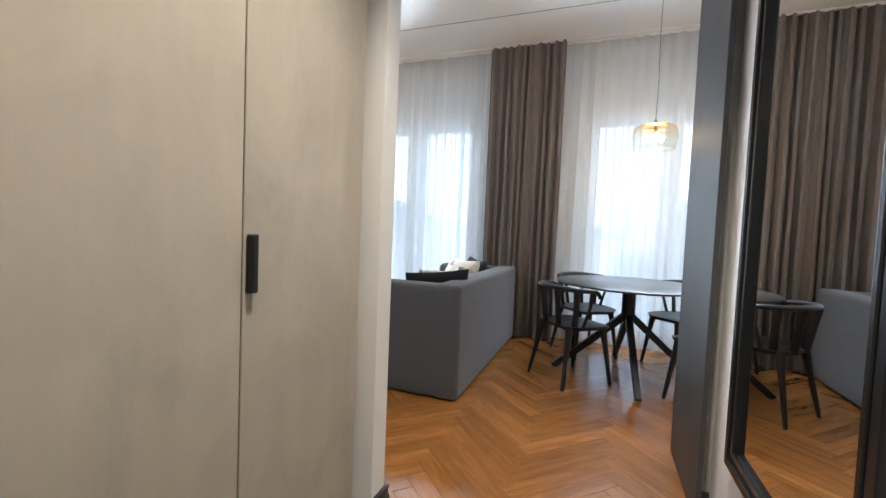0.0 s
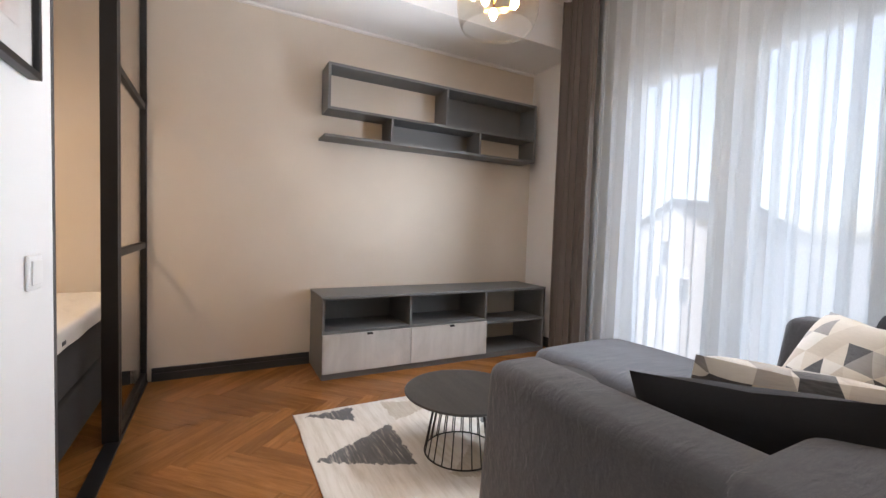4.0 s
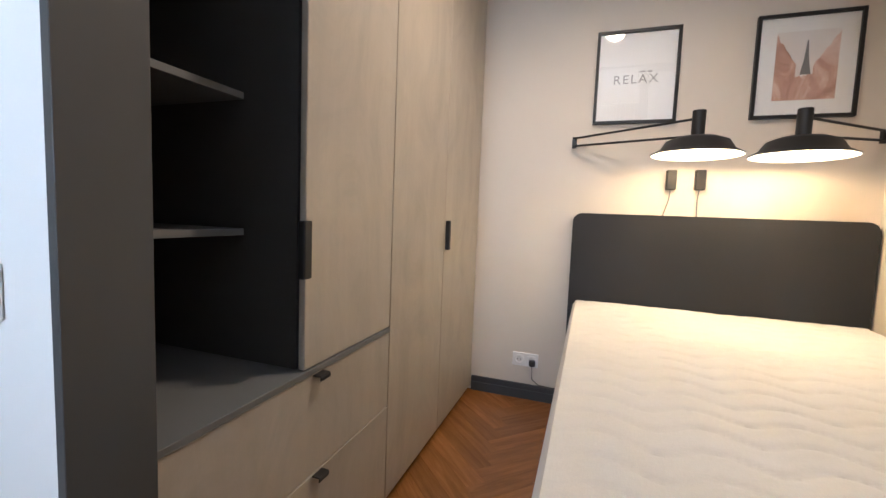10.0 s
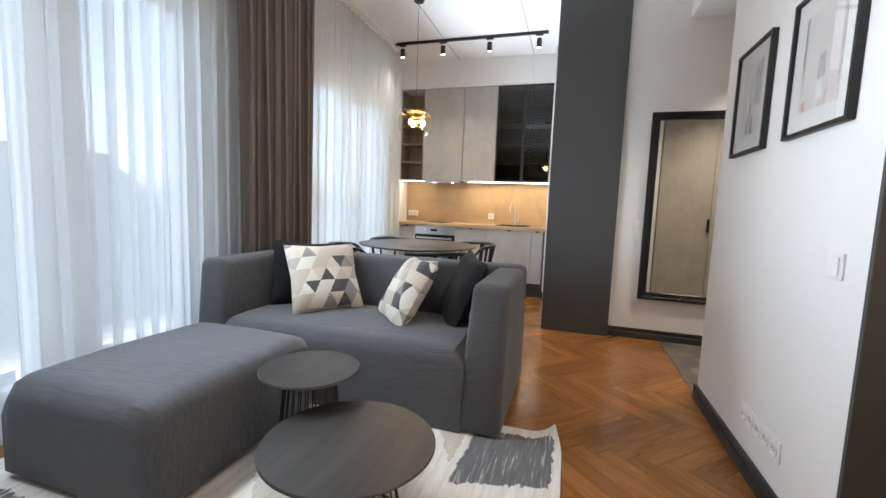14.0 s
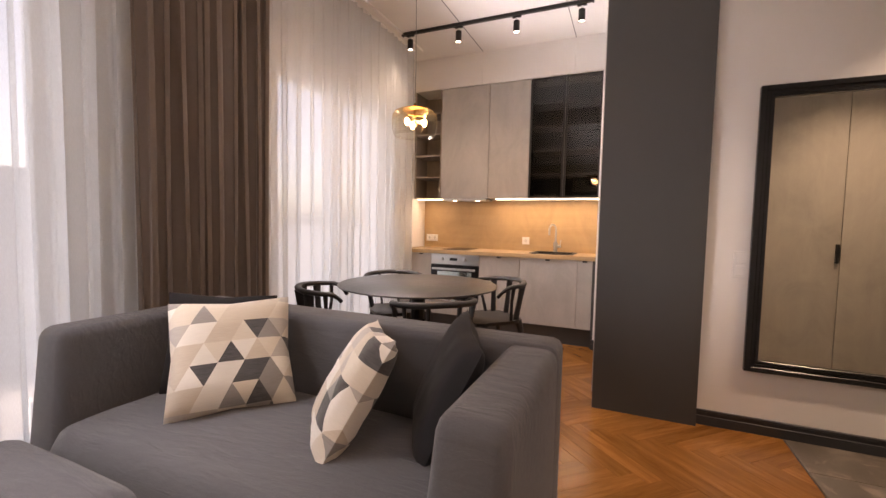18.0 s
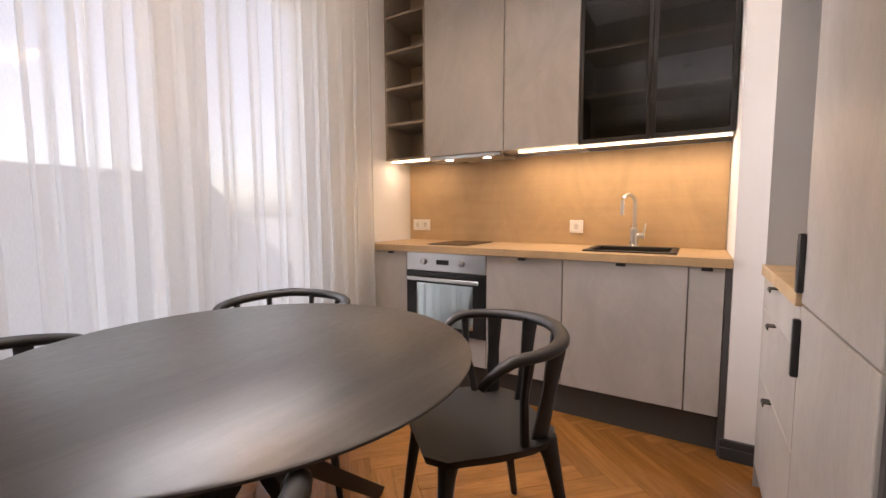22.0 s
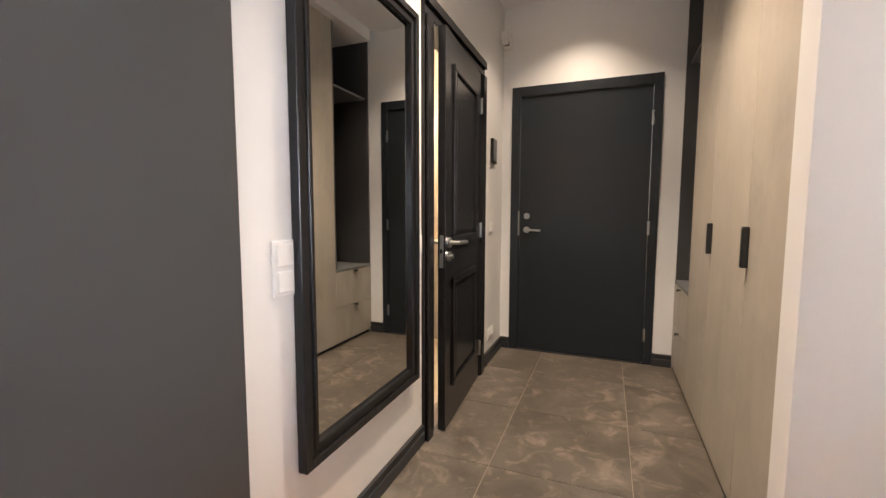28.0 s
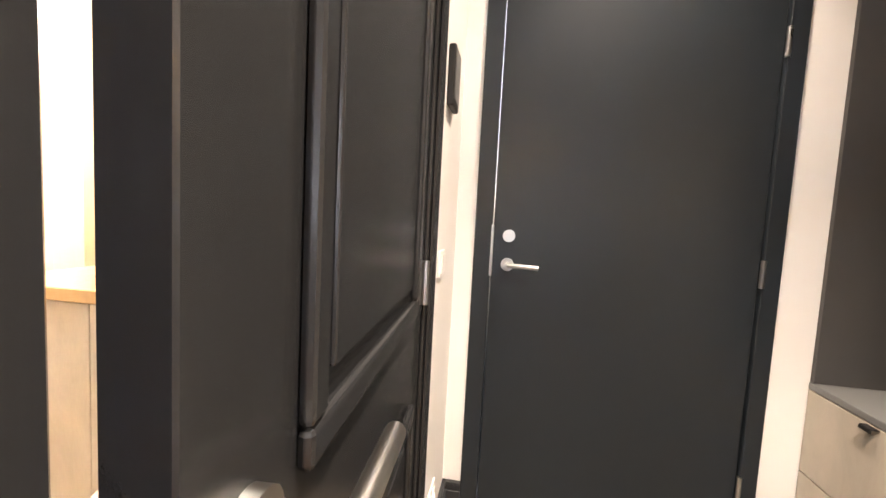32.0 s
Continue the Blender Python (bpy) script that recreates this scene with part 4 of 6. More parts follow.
def mirror():
    m = thing("wall_mirror", (COR_EAST - 0.03, 1.48, 0.35), "tall wall mirror in a dark stepped wooden frame", "mirror")
    x1 = COR_EAST - 0.002
    y0, y1, z0, z1 = 1.070, 1.858, 0.370, 1.995
    steps = ((0.0, 0.030, 0.034), (0.028, 0.050, 0.024), (0.048, 0.066, 0.030))
    for side in range(4):
        bm = bmnew()
        for a, b, d in steps:
            if side == 0:
                box(bm, x1 - d, x1, y0 + a, y0 + b, z0 + a, z1 - a, 0.003)
            elif side == 1:
                box(bm, x1 - d, x1, y1 - b, y1 - a, z0 + a, z1 - a, 0.003)
            elif side == 2:
                box(bm, x1 - d, x1, y0 + b, y1 - b, z0 + a, z0 + b, 0.003)
            else:
                box(bm, x1 - d, x1, y0 + b, y1 - b, z1 - b, z1 - a, 0.003)
        part("frame", bm, BLACK_GLOSS, m)
    part("mirror_glass", boxes((x1 - 0.012, x1, y0 + 0.066, y1 - 0.066, z0 + 0.066, z1 - 0.066)), MIRROR, m, "clear mirror glass")


mirror()


def switch(name, label, place, face, gangs, upright=True, socket=False):
    """A row of square plates with a rocker or a round socket each."""
    s = thing(name, place, label, "socket" if socket else "switch")
    x, y, z = place
    g = 0.073

    def plate(u0, u1, z0, z1, d0, d1, bevel=0.003):
        if face == "n":
            return boxes((x + u0, x + u1, y + d0, y + d1, z0, z1), bevel=bevel)
        if face == "e":
            return boxes((x + d0, x + d1, y + u0, y + u1, z0, z1), bevel=bevel)
        return boxes((x - d1, x - d0, y + u0, y + u1, z0, z1), bevel=bevel)

    n = gangs
    hu, hz = (0.042, 0.042 + g * (n - 1) / 2) if upright else (0.042 + g * (n - 1) / 2, 0.042)
    part("plate", plate(-hu, hu, z - hz, z + hz, 0.0005, 0.009), WHITE_PLASTIC, s)
    for k in range(n):
        o = (k - (n - 1) / 2) * g
        cu, cz = (0, z + o) if upright else (o, z)
        if not socket:
            part("rocker", plate(cu - 0.030, cu + 0.030, cz - 0.030, cz + 0.030, 0.0092, 0.014), WHITE_PLASTIC, s)
        else:
            bm = bmnew()
            lathe(bm, [(0.0305, 0.0), (0.0305, 0.004), (0.021, 0.005), (0.019, 0.001)], (0, 0, 0), 24)
            well, pins = bmnew(), bmnew()
            disc(well, (0, 0, 0.0002), 0.0186, 0.0010, 24, 0.0002)
            for sg in (-1, 1):
                tube(pins, [(sg * 0.0095, 0, 0.0012), (sg * 0.0095, 0, 0.0024)], 0.0030, 8)
            rot = {"n": Matrix.Rotation(radians(-90), 4, "X"), "w": Matrix.Rotation(radians(-90), 4, "Y"), "e": Matrix.Rotation(radians(90), 4, "Y")}[face]
            off = {"n": (x + cu, y + 0.009, cz), "w": (x - 0.009, y + cu, cz), "e": (x + 0.009, y + cu, cz)}[face]
            for piece in (bm, well, pins):
                bmesh.ops.transform(piece, matrix=Matrix.Translation(off) @ rot, verts=piece.verts)
            k_ = part("socket", bm, WHITE_PLASTIC, s, "", True)
            # White socket's recess, its shade put in as grey.
            part("well", well, SOCKET_GREY, k_, "recess greyed to stand for its shade")
            part("contact", pins, BLACK_METAL, k_)
    return s


switch("light_switch", "white single rocker switch on the white wall", (-1.898, 1.655, 0.983), "n", 1)
switch("light_switch", "white double rocker switch beside the mirror", (COR_EAST, 1.894, 0.986), "w", 2)
switch("light_switch", "white single rocker switch between the mirror and the bathroom door", (COR_EAST, 1.028, 0.992), "w", 1)
switch("wall_socket", "white row of five sockets low on the wall", (-1.53, 1.655, 0.25), "n", 5, False, True)
switch("wall_socket", "white double socket beside the bed", (-2.381, BED_SOUTH, 0.245), "n", 2, False, True)
switch("wall_socket", "white double socket on the oak splashback", (EAST - 0.013, 4.765, 1.015), "w", 2, False, True)
switch("wall_socket", "white single socket on the oak splashback", (EAST - 0.013, 3.574, 1.015), "w", 1, True, True)
switch("wall_socket", "white double socket low beside the entrance", (COR_EAST, -0.30, 0.22), "w", 2, False, True)
switch("light_switch", "small white switch beside the entrance", (COR_EAST, -0.28, 1.03), "w", 1)

_i = thing("intercom", (COR_EAST, -0.33, 1.62), "small black and grey intercom panel on the wall", "intercom")
part("body", boxes((COR_EAST - 0.022, COR_EAST - 0.0005, -0.365, -0.25, 1.51, 1.69), bevel=0.004), BLACK_METAL, _i)
part("screen", boxes((COR_EAST - 0.024, COR_EAST - 0.0222, -0.355, -0.26, 1.53, 1.68), bevel=0.0005), GREY_BOARD, _i, "grey screen")
_m = thing("alarm_sensor", (0.53, COR_SOUTH + 0.03, 2.49), "white alarm sensor high in the corner", "sensor")
part("body", boxes((0.495, 0.555, COR_SOUTH + 0.001, COR_SOUTH + 0.05, 2.44, 2.56), bevel=0.010, seg=2), WHITE_PLASTIC, _m)
part("lens", boxes((0.505, 0.545, COR_SOUTH + 0.0505, COR_SOUTH + 0.056, 2.455, 2.49), bevel=0.002), GREY_BOARD, _m, "dark lens")
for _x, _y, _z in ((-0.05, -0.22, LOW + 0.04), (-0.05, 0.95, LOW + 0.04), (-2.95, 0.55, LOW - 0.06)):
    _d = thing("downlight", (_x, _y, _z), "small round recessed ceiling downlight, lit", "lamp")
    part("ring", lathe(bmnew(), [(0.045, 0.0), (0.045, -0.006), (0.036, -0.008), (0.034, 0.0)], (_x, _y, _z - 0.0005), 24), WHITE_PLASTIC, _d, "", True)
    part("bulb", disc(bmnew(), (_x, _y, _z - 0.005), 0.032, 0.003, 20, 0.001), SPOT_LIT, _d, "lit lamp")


# ---- kitchen ----
def base_unit(y0, y1, label, pull_at=None):
    u = thing("base_cabinet", (2.1, (y0 + y1) / 2, 0), label, "cabinet", "kitchen base cabinets")
    part("body", boxes((1.907, EAST - 0.002, y0, y1, 0.18, 0.858)), KITCHEN_BOARD, u)
    d = part("door", boxes((1.885, 1.905, y0 + 0.0015, y1 - 0.0015, 0.182, 0.856), bevel=0.0015), KITCHEN_BOARD, u)
    part("handle", lip_pull((1.885, pull_at or (y0 + y1) / 2, 0.852), "y", -0.018), BLACK_METAL, d, "small black tab pull")
    return u


base_unit(4.525, 4.868, "pale grey-wood narrow base cabinet beside the oven", 4.64)
base_unit(3.513, 3.953, "pale grey-wood base cabinet beside the oven")
base_unit(2.942, 3.511, "wide pale grey-wood base cabinet under the sink")
base_unit(2.802, 2.940, "slim pale grey-wood base cabinet at the pier")
structure("kitchen_plinth", boxes((1.945, 1.965, 2.79, 4.868, 0.0, 0.178), (1.887, 1.965, 2.777, 2.800, 0.0, 0.858)), GREY_PANEL, "anthracite plinth and end strip", "trim")


def oven():
    o = thing("oven", (2.1, 4.29, 0.18), "built-in steel oven with a dark glass door", "oven")
    y0, y1 = 3.956, 4.522
    part("body", boxes((1.907, 2.395, y0, y1, 0.182, 0.856)), INSIDE_DARK, o)
    part("control_panel", boxes((1.883, 1.905, y0, y1, 0.742, 0.856), bevel=0.002), STEEL, o)
    for y in (4.385, 4.115):
        k = bmnew()
        lathe(k, [(0.019, 0.0), (0.018, 0.018), (0.015, 0.020)], (0, 0, 0), 20, True)
        bmesh.ops.transform(k, matrix=Matrix.Translation((1.883, y, 0.80)) @ Matrix.Rotation(radians(-90), 4, "Y"), verts=k.verts)
        part("knob", k, STEEL, o, "", True)
    part("display", boxes((1.881, 1.8828, 4.205, 4.295, 0.785, 0.815)), BLACK_GLOSS, o, "small dark display")
    d = part("door", boxes((1.881, 1.905, y0, y1, 0.352, 0.738), bevel=0.003), BLACK_GLOSS, o, "dark glass oven door")
    part("window", boxes((1.8795, 1.8808, y0 + 0.08, y1 - 0.08, 0.40, 0.665)), MIRROR_DARK, d, "reflecting glass")
    part("handle", boxes((1.837, 1.851, y0 + 0.03, y1 - 0.03, 0.683, 0.705), (1.851, 1.881, y0 + 0.05, y0 + 0.07, 0.687, 0.701), (1.851, 1.881, y1 - 0.07, y1 - 0.05, 0.687, 0.701), bevel=0.003), STEEL, d, "steel bar handle")
    part("warming_drawer", boxes((1.885, 1.905, y0, y1, 0.182, 0.348), bevel=0.002), KITCHEN_BOARD, o)
    part("trim_strip", boxes((1.880, 1.885, y0, y1, 0.335, 0.352)), STEEL, o)


MIRROR_DARK = plain("oven_glass", (0.46, 0.53, 0.53), 0.06, 0.85, vary=0.02, bump=0.0)
oven()

def frame_slab(x0, x1, y0, y1, a0, a1, b0, b1, z0, z1):
    """A slab with one rectangular hole cut through it."""
    bm = bmnew()
    rings = []
    for z in (z0, z1):
        rings.append([bm.verts.new((x, y, z)) for x, y in ((x0, y0), (x1, y0), (x1, y1), (x0, y1))] + [bm.verts.new((x, y, z)) for x, y in ((a0, b0), (a1, b0), (a1, b1), (a0, b1))])
    for r in rings:
        for k in range(4):
            q = (k + 1) % 4
            bm.faces.new((r[k], r[q], r[4 + q], r[4 + k]))
    for k in range(4):
        q = (k + 1) % 4
        for o in (0, 4):
            bm.faces.new((rings[0][o + k], rings[0][o + q], rings[1][o + q], rings[1][o + k]))
    return bm


_w = thing("worktop", (2.13, 3.85, 0.86), "oak worktop with a black sink let into it", "worktop")
part("top", frame_slab(1.865, EAST - 0.001, 2.778, 4.876, 1.970, 2.34, 3.005, 3.425, 0.860, 0.900), OAK, _w)
part("splashback", boxes((EAST - 0.012, EAST - 0.0005, 2.78, 4.878, 0.9005, 1.478)), OAK, _w, "oak splashback board")

_s = thing("sink", (2.155, 3.208, 0.86), "small black composite sink", "sink")
part("basin", boxes((1.980, 2.325, 3.013, 3.413, 0.74, 0.75), (1.972, 1.983, 3.005, 3.421, 0.74, 0.9005), (2.327, 2.338, 3.005, 3.421, 0.74, 0.9005), (1.983, 2.327, 3.005, 3.016, 0.74, 0.9005), (1.983, 2.327, 3.410, 3.421, 0.74, 0.9005)), BLACK_METAL, _s)
part("rim", boxes((1.960, 2.000, 2.993, 3.433, 0.9008, 0.908), (2.300, 2.360, 2.993, 3.433, 0.9008, 0.908), (2.000, 2.300, 2.993, 3.028, 0.9008, 0.908), (2.000, 2.300, 3.398, 3.433, 0.9008, 0.908), bevel=0.002), BLACK_METAL, _s)
part("drain", disc(bmnew(), (2.155, 3.208, 0.7502), 0.04, 0.004, 24, 0.001), STEEL, _s, "steel drain")
_t = thing("tap", (2.350, 3.228, 0.908), "tall steel swan-neck mixer tap", "tap")
_b = bmnew()
lathe(_b, [(0.027, 0.0), (0.027, 0.006), (0.022, 0.010), (0.022, 0.10), (0.017, 0.105), (0.012, 0.11)], (2.350, 3.228, 0.9082), 24, True)
part("body", _b, STEEL, _t, "", True)
_p = [(2.350, 3.228, 1.01), (2.350, 3.228, 1.15)] + [(2.350 - 0.86 * (0.055 - 0.055 * math.cos(a)), 3.228 + 0.5 * (0.055 - 0.055 * math.cos(a)), 1.15 + 0.055 * math.sin(a)) for a in [k * math.pi / 10 for k in range(1, 11)]] + [(2.255, 3.283, 1.09)]
part("spout", tube(bmnew(), _p, 0.011, 14), STEEL, _t, "", True)
part("lever", tube(tube(bmnew(), [(2.350, 3.228, 0.97), (2.350, 3.173, 0.97)], 0.017, 14), [(2.350, 3.180, 0.975), (2.350, 3.170, 1.04)], 0.005, 10), STEEL, _t, "", True)
whole("hob", boxes((1.970, 2.360, 4.128, 4.418, 0.9004, 0.906), bevel=0.002), BLACK_GLOSS, "narrow black glass induction hob", "hob", place=(2.165, 4.278, 0.9))


def wall_unit(y0, y1, z0, label):
    u = thing("wall_cabinet", (2.25, (y0 + y1) / 2, z0), label, "cabinet", "kitchen wall cabinets")
    part("body", boxes((2.142, EAST - 0.002, y0, y1, z0 + 0.002, CAB_TOP)), KITCHEN_BOARD, u)
    part("door", boxes((2.120, 2.140, y0 + 0.0015, y1 - 0.0015, z0, CAB_TOP), bevel=0.0015), KITCHEN_BOARD, u)
    return u


wall_unit(3.955, 4.529, 1.487, "tall pale grey-wood wall cabinet over the hob")
wall_unit(3.505, 3.953, 1.487, "tall pale grey-wood wall cabinet")
_o = thing("open_shelf_unit", (2.25, 4.75, 1.48), "open grey-wood shelf unit beside the wall cabinets", "shelf")
GREY_WOOD = board("grey_brown_wood", (0.33, 0.285, 0.235), (0.22, 0.185, 0.15), 0.5, 2, 12, 4, 0.8)
part("frame", boxes((2.122, EAST - 0.002, 4.531, 4.547, 1.482, CAB_TOP), (2.122, EAST - 0.002, 4.860, 4.876, 1.482, CAB_TOP), (2.122, EAST - 0.002, 4.547, 4.860, 1.482, 1.498), bevel=0.001), GREY_WOOD, _o)
part("back", boxes((EAST - 0.010, EAST - 0.002, 4.547, 4.860, 1.498, CAB_TOP)), GREY_WOOD, _o)
for _z in (1.735, 1.985, 2.235, 2.475):
    part("shelf", boxes((2.118, EAST - 0.011, 4.547, 4.860, _z - 0.009, _z + 0.009), bevel=0.001), GREY_WOOD, _o)

_g = thing("glass_cabinet", (2.25, 3.19, 1.48), "black-framed wall cabinet with smoked glass doors and empty shelves", "cabinet", "kitchen wall cabinets")
part("body", boxes((2.145, EAST - 0.002, 2.780, 2.796, 1.482, CAB_TOP), (2.145, EAST - 0.002, 3.487, 3.503, 1.482, CAB_TOP), (2.145, EAST - 0.002, 2.796, 3.487, 1.482, 1.498), (EAST - 0.012, EAST - 0.002, 2.796, 3.487, 1.498, CAB_TOP)), GREY_PANEL, _g)
for _z in (1.74, 1.985, 2.235, 2.475):
    part("shelf", boxes((2.15, EAST - 0.013, 2.796, 3.487, _z - 0.009, _z + 0.009), bevel=0.001), KITCHEN_BOARD, _g)
for _a, _b2 in ((2.782, 3.140), (3.143, 3.502)):
    _d = part("door", boxes((2.120, 2.140, _a, _a + 0.020, 1.482, CAB_TOP), (2.120, 2.140, _b2 - 0.020, _b2, 1.482, CAB_TOP), (2.120, 2.140, _a + 0.020, _b2 - 0.020, 1.482, 1.506), (2.120, 2.140, _a + 0.020, _b2 - 0.020, CAB_TOP - 0.024, CAB_TOP), bevel=0.001), BLACK_METAL, _g)
    _pane = part("pane", boxes((2.128, 2.132, _a + 0.020, _b2 - 0.020, 1.506, CAB_TOP - 0.024)), SMOKED, _d, "smoked glass")
    _pane.visible_shadow = False
_e = thing("light_strip", (2.2, 3.3, 1.47), "warm glowing strip light under the wall cabinets", "lamp")
part("diffuser", boxes((2.160, 2.174, 2.79, 3.87, 1.470, 1.481), bevel=0.002), STRIP, _e)
_e = thing("light_strip", (2.2, 4.7, 1.47), "short warm glowing strip light under the open shelves", "lamp")
part("diffuser", boxes((2.160, 2.174, 4.47, 4.85, 1.470, 1.481), bevel=0.002), STRIP, _e)
_h = thing("cooker_hood", (2.26, 4.3, 1.46), "slim built-in cooker hood with two small lamps", "hood")
part("body", boxes((2.135, 2.40, 3.98, 4.51, 1.462, 1.486), bevel=0.003), STEEL, _h)
for _y in (4.09, 4.37):
    part("lamp_lens", disc(bmnew(), (2.18, _y, 1.4585), 0.025, 0.003, 20, 0.001), SPOT_LIT, _h, "lit lens")


def tall_units():
    f, b = 2.684, 2.145
    t = thing("tall_cabinet", (0.77, 2.43, 0), "tall pale grey-wood fridge cabinet with an anthracite side", "cabinet")
    part("side_panel", boxes((0.500, 0.520, 2.085, f - 0.006, 0.0, CEIL - 0.002), bevel=0.001), GREY_PANEL, t, "anthracite side panel")
    part("body", boxes((0.522, 1.060, b, f - 0.022, 0.10, CEIL - 0.004)), KITCHEN_BOARD, t)
    part("plinth", boxes((0.522, 1.715, b, f - 0.05, 0.0, 0.098)), GREY_PANEL, t)
    for z0, z1, g0, g1 in ((0.870, CEIL - 0.006, 0.897, 1.047), (0.10, 0.865, 0.68, 0.83)):
        d = part("door", boxes((0.523, 1.061, f - 0.020, f, z0, z1), bevel=0.0015), KITCHEN_BOARD, t)
        part("handle", boxes((1.043, 1.063, f, f + 0.016, g0, g1), bevel=0.003), BLACK_METAL, d, "black upright grip")
    n = thing("drawer_cabinet", (1.4, 2.43, 0), "pale grey-wood drawer unit with an oak top in a niche", "cabinet")
    part("body", boxes((1.067, 1.713, b, f - 0.022, 0.10, 0.858)), KITCHEN_BOARD, n)
    part("end_strip", boxes((1.7145, 1.7185, b, f, 0.0, CEIL - 0.004)), GREY_BACK, n)
    for z0, z1 in ((0.10, 0.472), (0.475, 0.732), (0.735, 0.857)):
        d = part("drawer", boxes((1.067, 1.713, f - 0.020, f, z0, z1), bevel=0.0015), KITCHEN_BOARD, n)
        part("handle", lip_pull((1.42, f, z1 - 0.008), "x", 0.022), BLACK_METAL, d, "small black tab pull")
    part("top", boxes((1.065, 1.7135, b, f + 0.012, 0.860, 0.900), bevel=0.002), OAK, n, "oak top")
    part("back_panel", boxes((1.065, 1.7135, b, b + 0.02, 0.901, 1.91)), GREY_BACK, n, "grey niche lining")
    part("niche_shelf", boxes((1.065, 1.20, b + 0.02, f - 0.05, 1.325, 1.350), bevel=0.001), OAK, n, "short oak shelf")
    c = thing("top_cabinet", (1.4, 2.43, 1.93), "pale grey-wood cabinet above the niche", "cabinet")
    part("body", boxes((1.065, 1.7135, b, f - 0.022, 1.915, CEIL - 0.004)), KITCHEN_BOARD, c)
    part("door", boxes((1.067, 1.713, f - 0.020, f, 1.915, CEIL - 0.006), bevel=0.0015), KITCHEN_BOARD, c)


GREY_BACK = plain("grey_niche_lining", (0.36, 0.35, 0.335), 0.55, vary=0.05)
tall_units()


def ceiling_track():
    t = thing("ceiling_track", (1.42, 3.76, CEIL), "black ceiling track with four small spotlights", "lamp")
    part("rail", boxes((1.404, 1.436, 2.86, 4.66, CEIL - 0.030, CEIL - 0.001), bevel=0.002), BLACK_METAL, t)
    part("end_cap", boxes((1.402, 1.438, 2.845, 2.860, CEIL - 0.034, CEIL - 0.001), bevel=0.002), BLACK_METAL, t)
    part("end_cap", boxes((1.402, 1.438, 4.660, 4.675, CEIL - 0.034, CEIL - 0.001), bevel=0.002), BLACK_METAL, t)
    for y in (2.94, 3.50, 4.06, 4.58):
        a = part("adapter", boxes((1.406, 1.434, y - 0.04, y + 0.04, CEIL - 0.048, CEIL - 0.0305), bevel=0.003), BLACK_METAL, t)
        part("stem", tube(bmnew(), [(1.42, y, CEIL - 0.08), (1.42, y, CEIL - 0.046)], 0.007, 10), STEEL, a, "short steel stem")
        s = part("spotlight", lathe(bmnew(), [(0.025, -0.098), (0.027, -0.098), (0.028, -0.096), (0.028, -0.002), (0.026, 0.0), (0.004, 0.0)], (1.42, y, CEIL - 0.078), 24), BLACK_METAL, t, "", True)
        part("lens", disc(bmnew(), (1.42, y, CEIL - 0.172), 0.0245, 0.003, 18, 0.001), SPOT_LIT, s, "lit lens")


ceiling_track()


# ---- dining ----
def dining_table():
    x, y = 0.335, 3.892
    t = thing("dining_table", (x, y, 0), "round black-stained oak dining table on crossed legs", "table")
    part("tabletop", lathe(bmnew(), [(0.02, -0.022), (0.49, -0.022), (0.565, -0.008), (0.575, -0.002), (0.575, 0.003), (0.57, 0.006), (0.02, 0.006)], (x, y, 0.744), 72, True), DARK_OAK, t, "", True)
    part("column", lathe(bmnew(), [(0.052, 0.0), (0.052, 0.25), (0.10, 0.262), (0.10, 0.27)], (x, y, 0.452), 10, True), BLACK_METAL, t)
    for k in range(4):
        a = radians(6 + 90 * k)
        c, s = math.cos(a), math.sin(a)
        part("leg", tube(bmnew(), [(x + 0.02 * c, y + 0.02 * s, 0.49), (x + 0.30 * c, y + 0.30 * s, 0.235), (x + 0.57 * c, y + 0.57 * s, 0.004)], [0.040, 0.036, 0.033], 4, (0.85, 1.0)), BLACK_METAL, t)


dining_table()


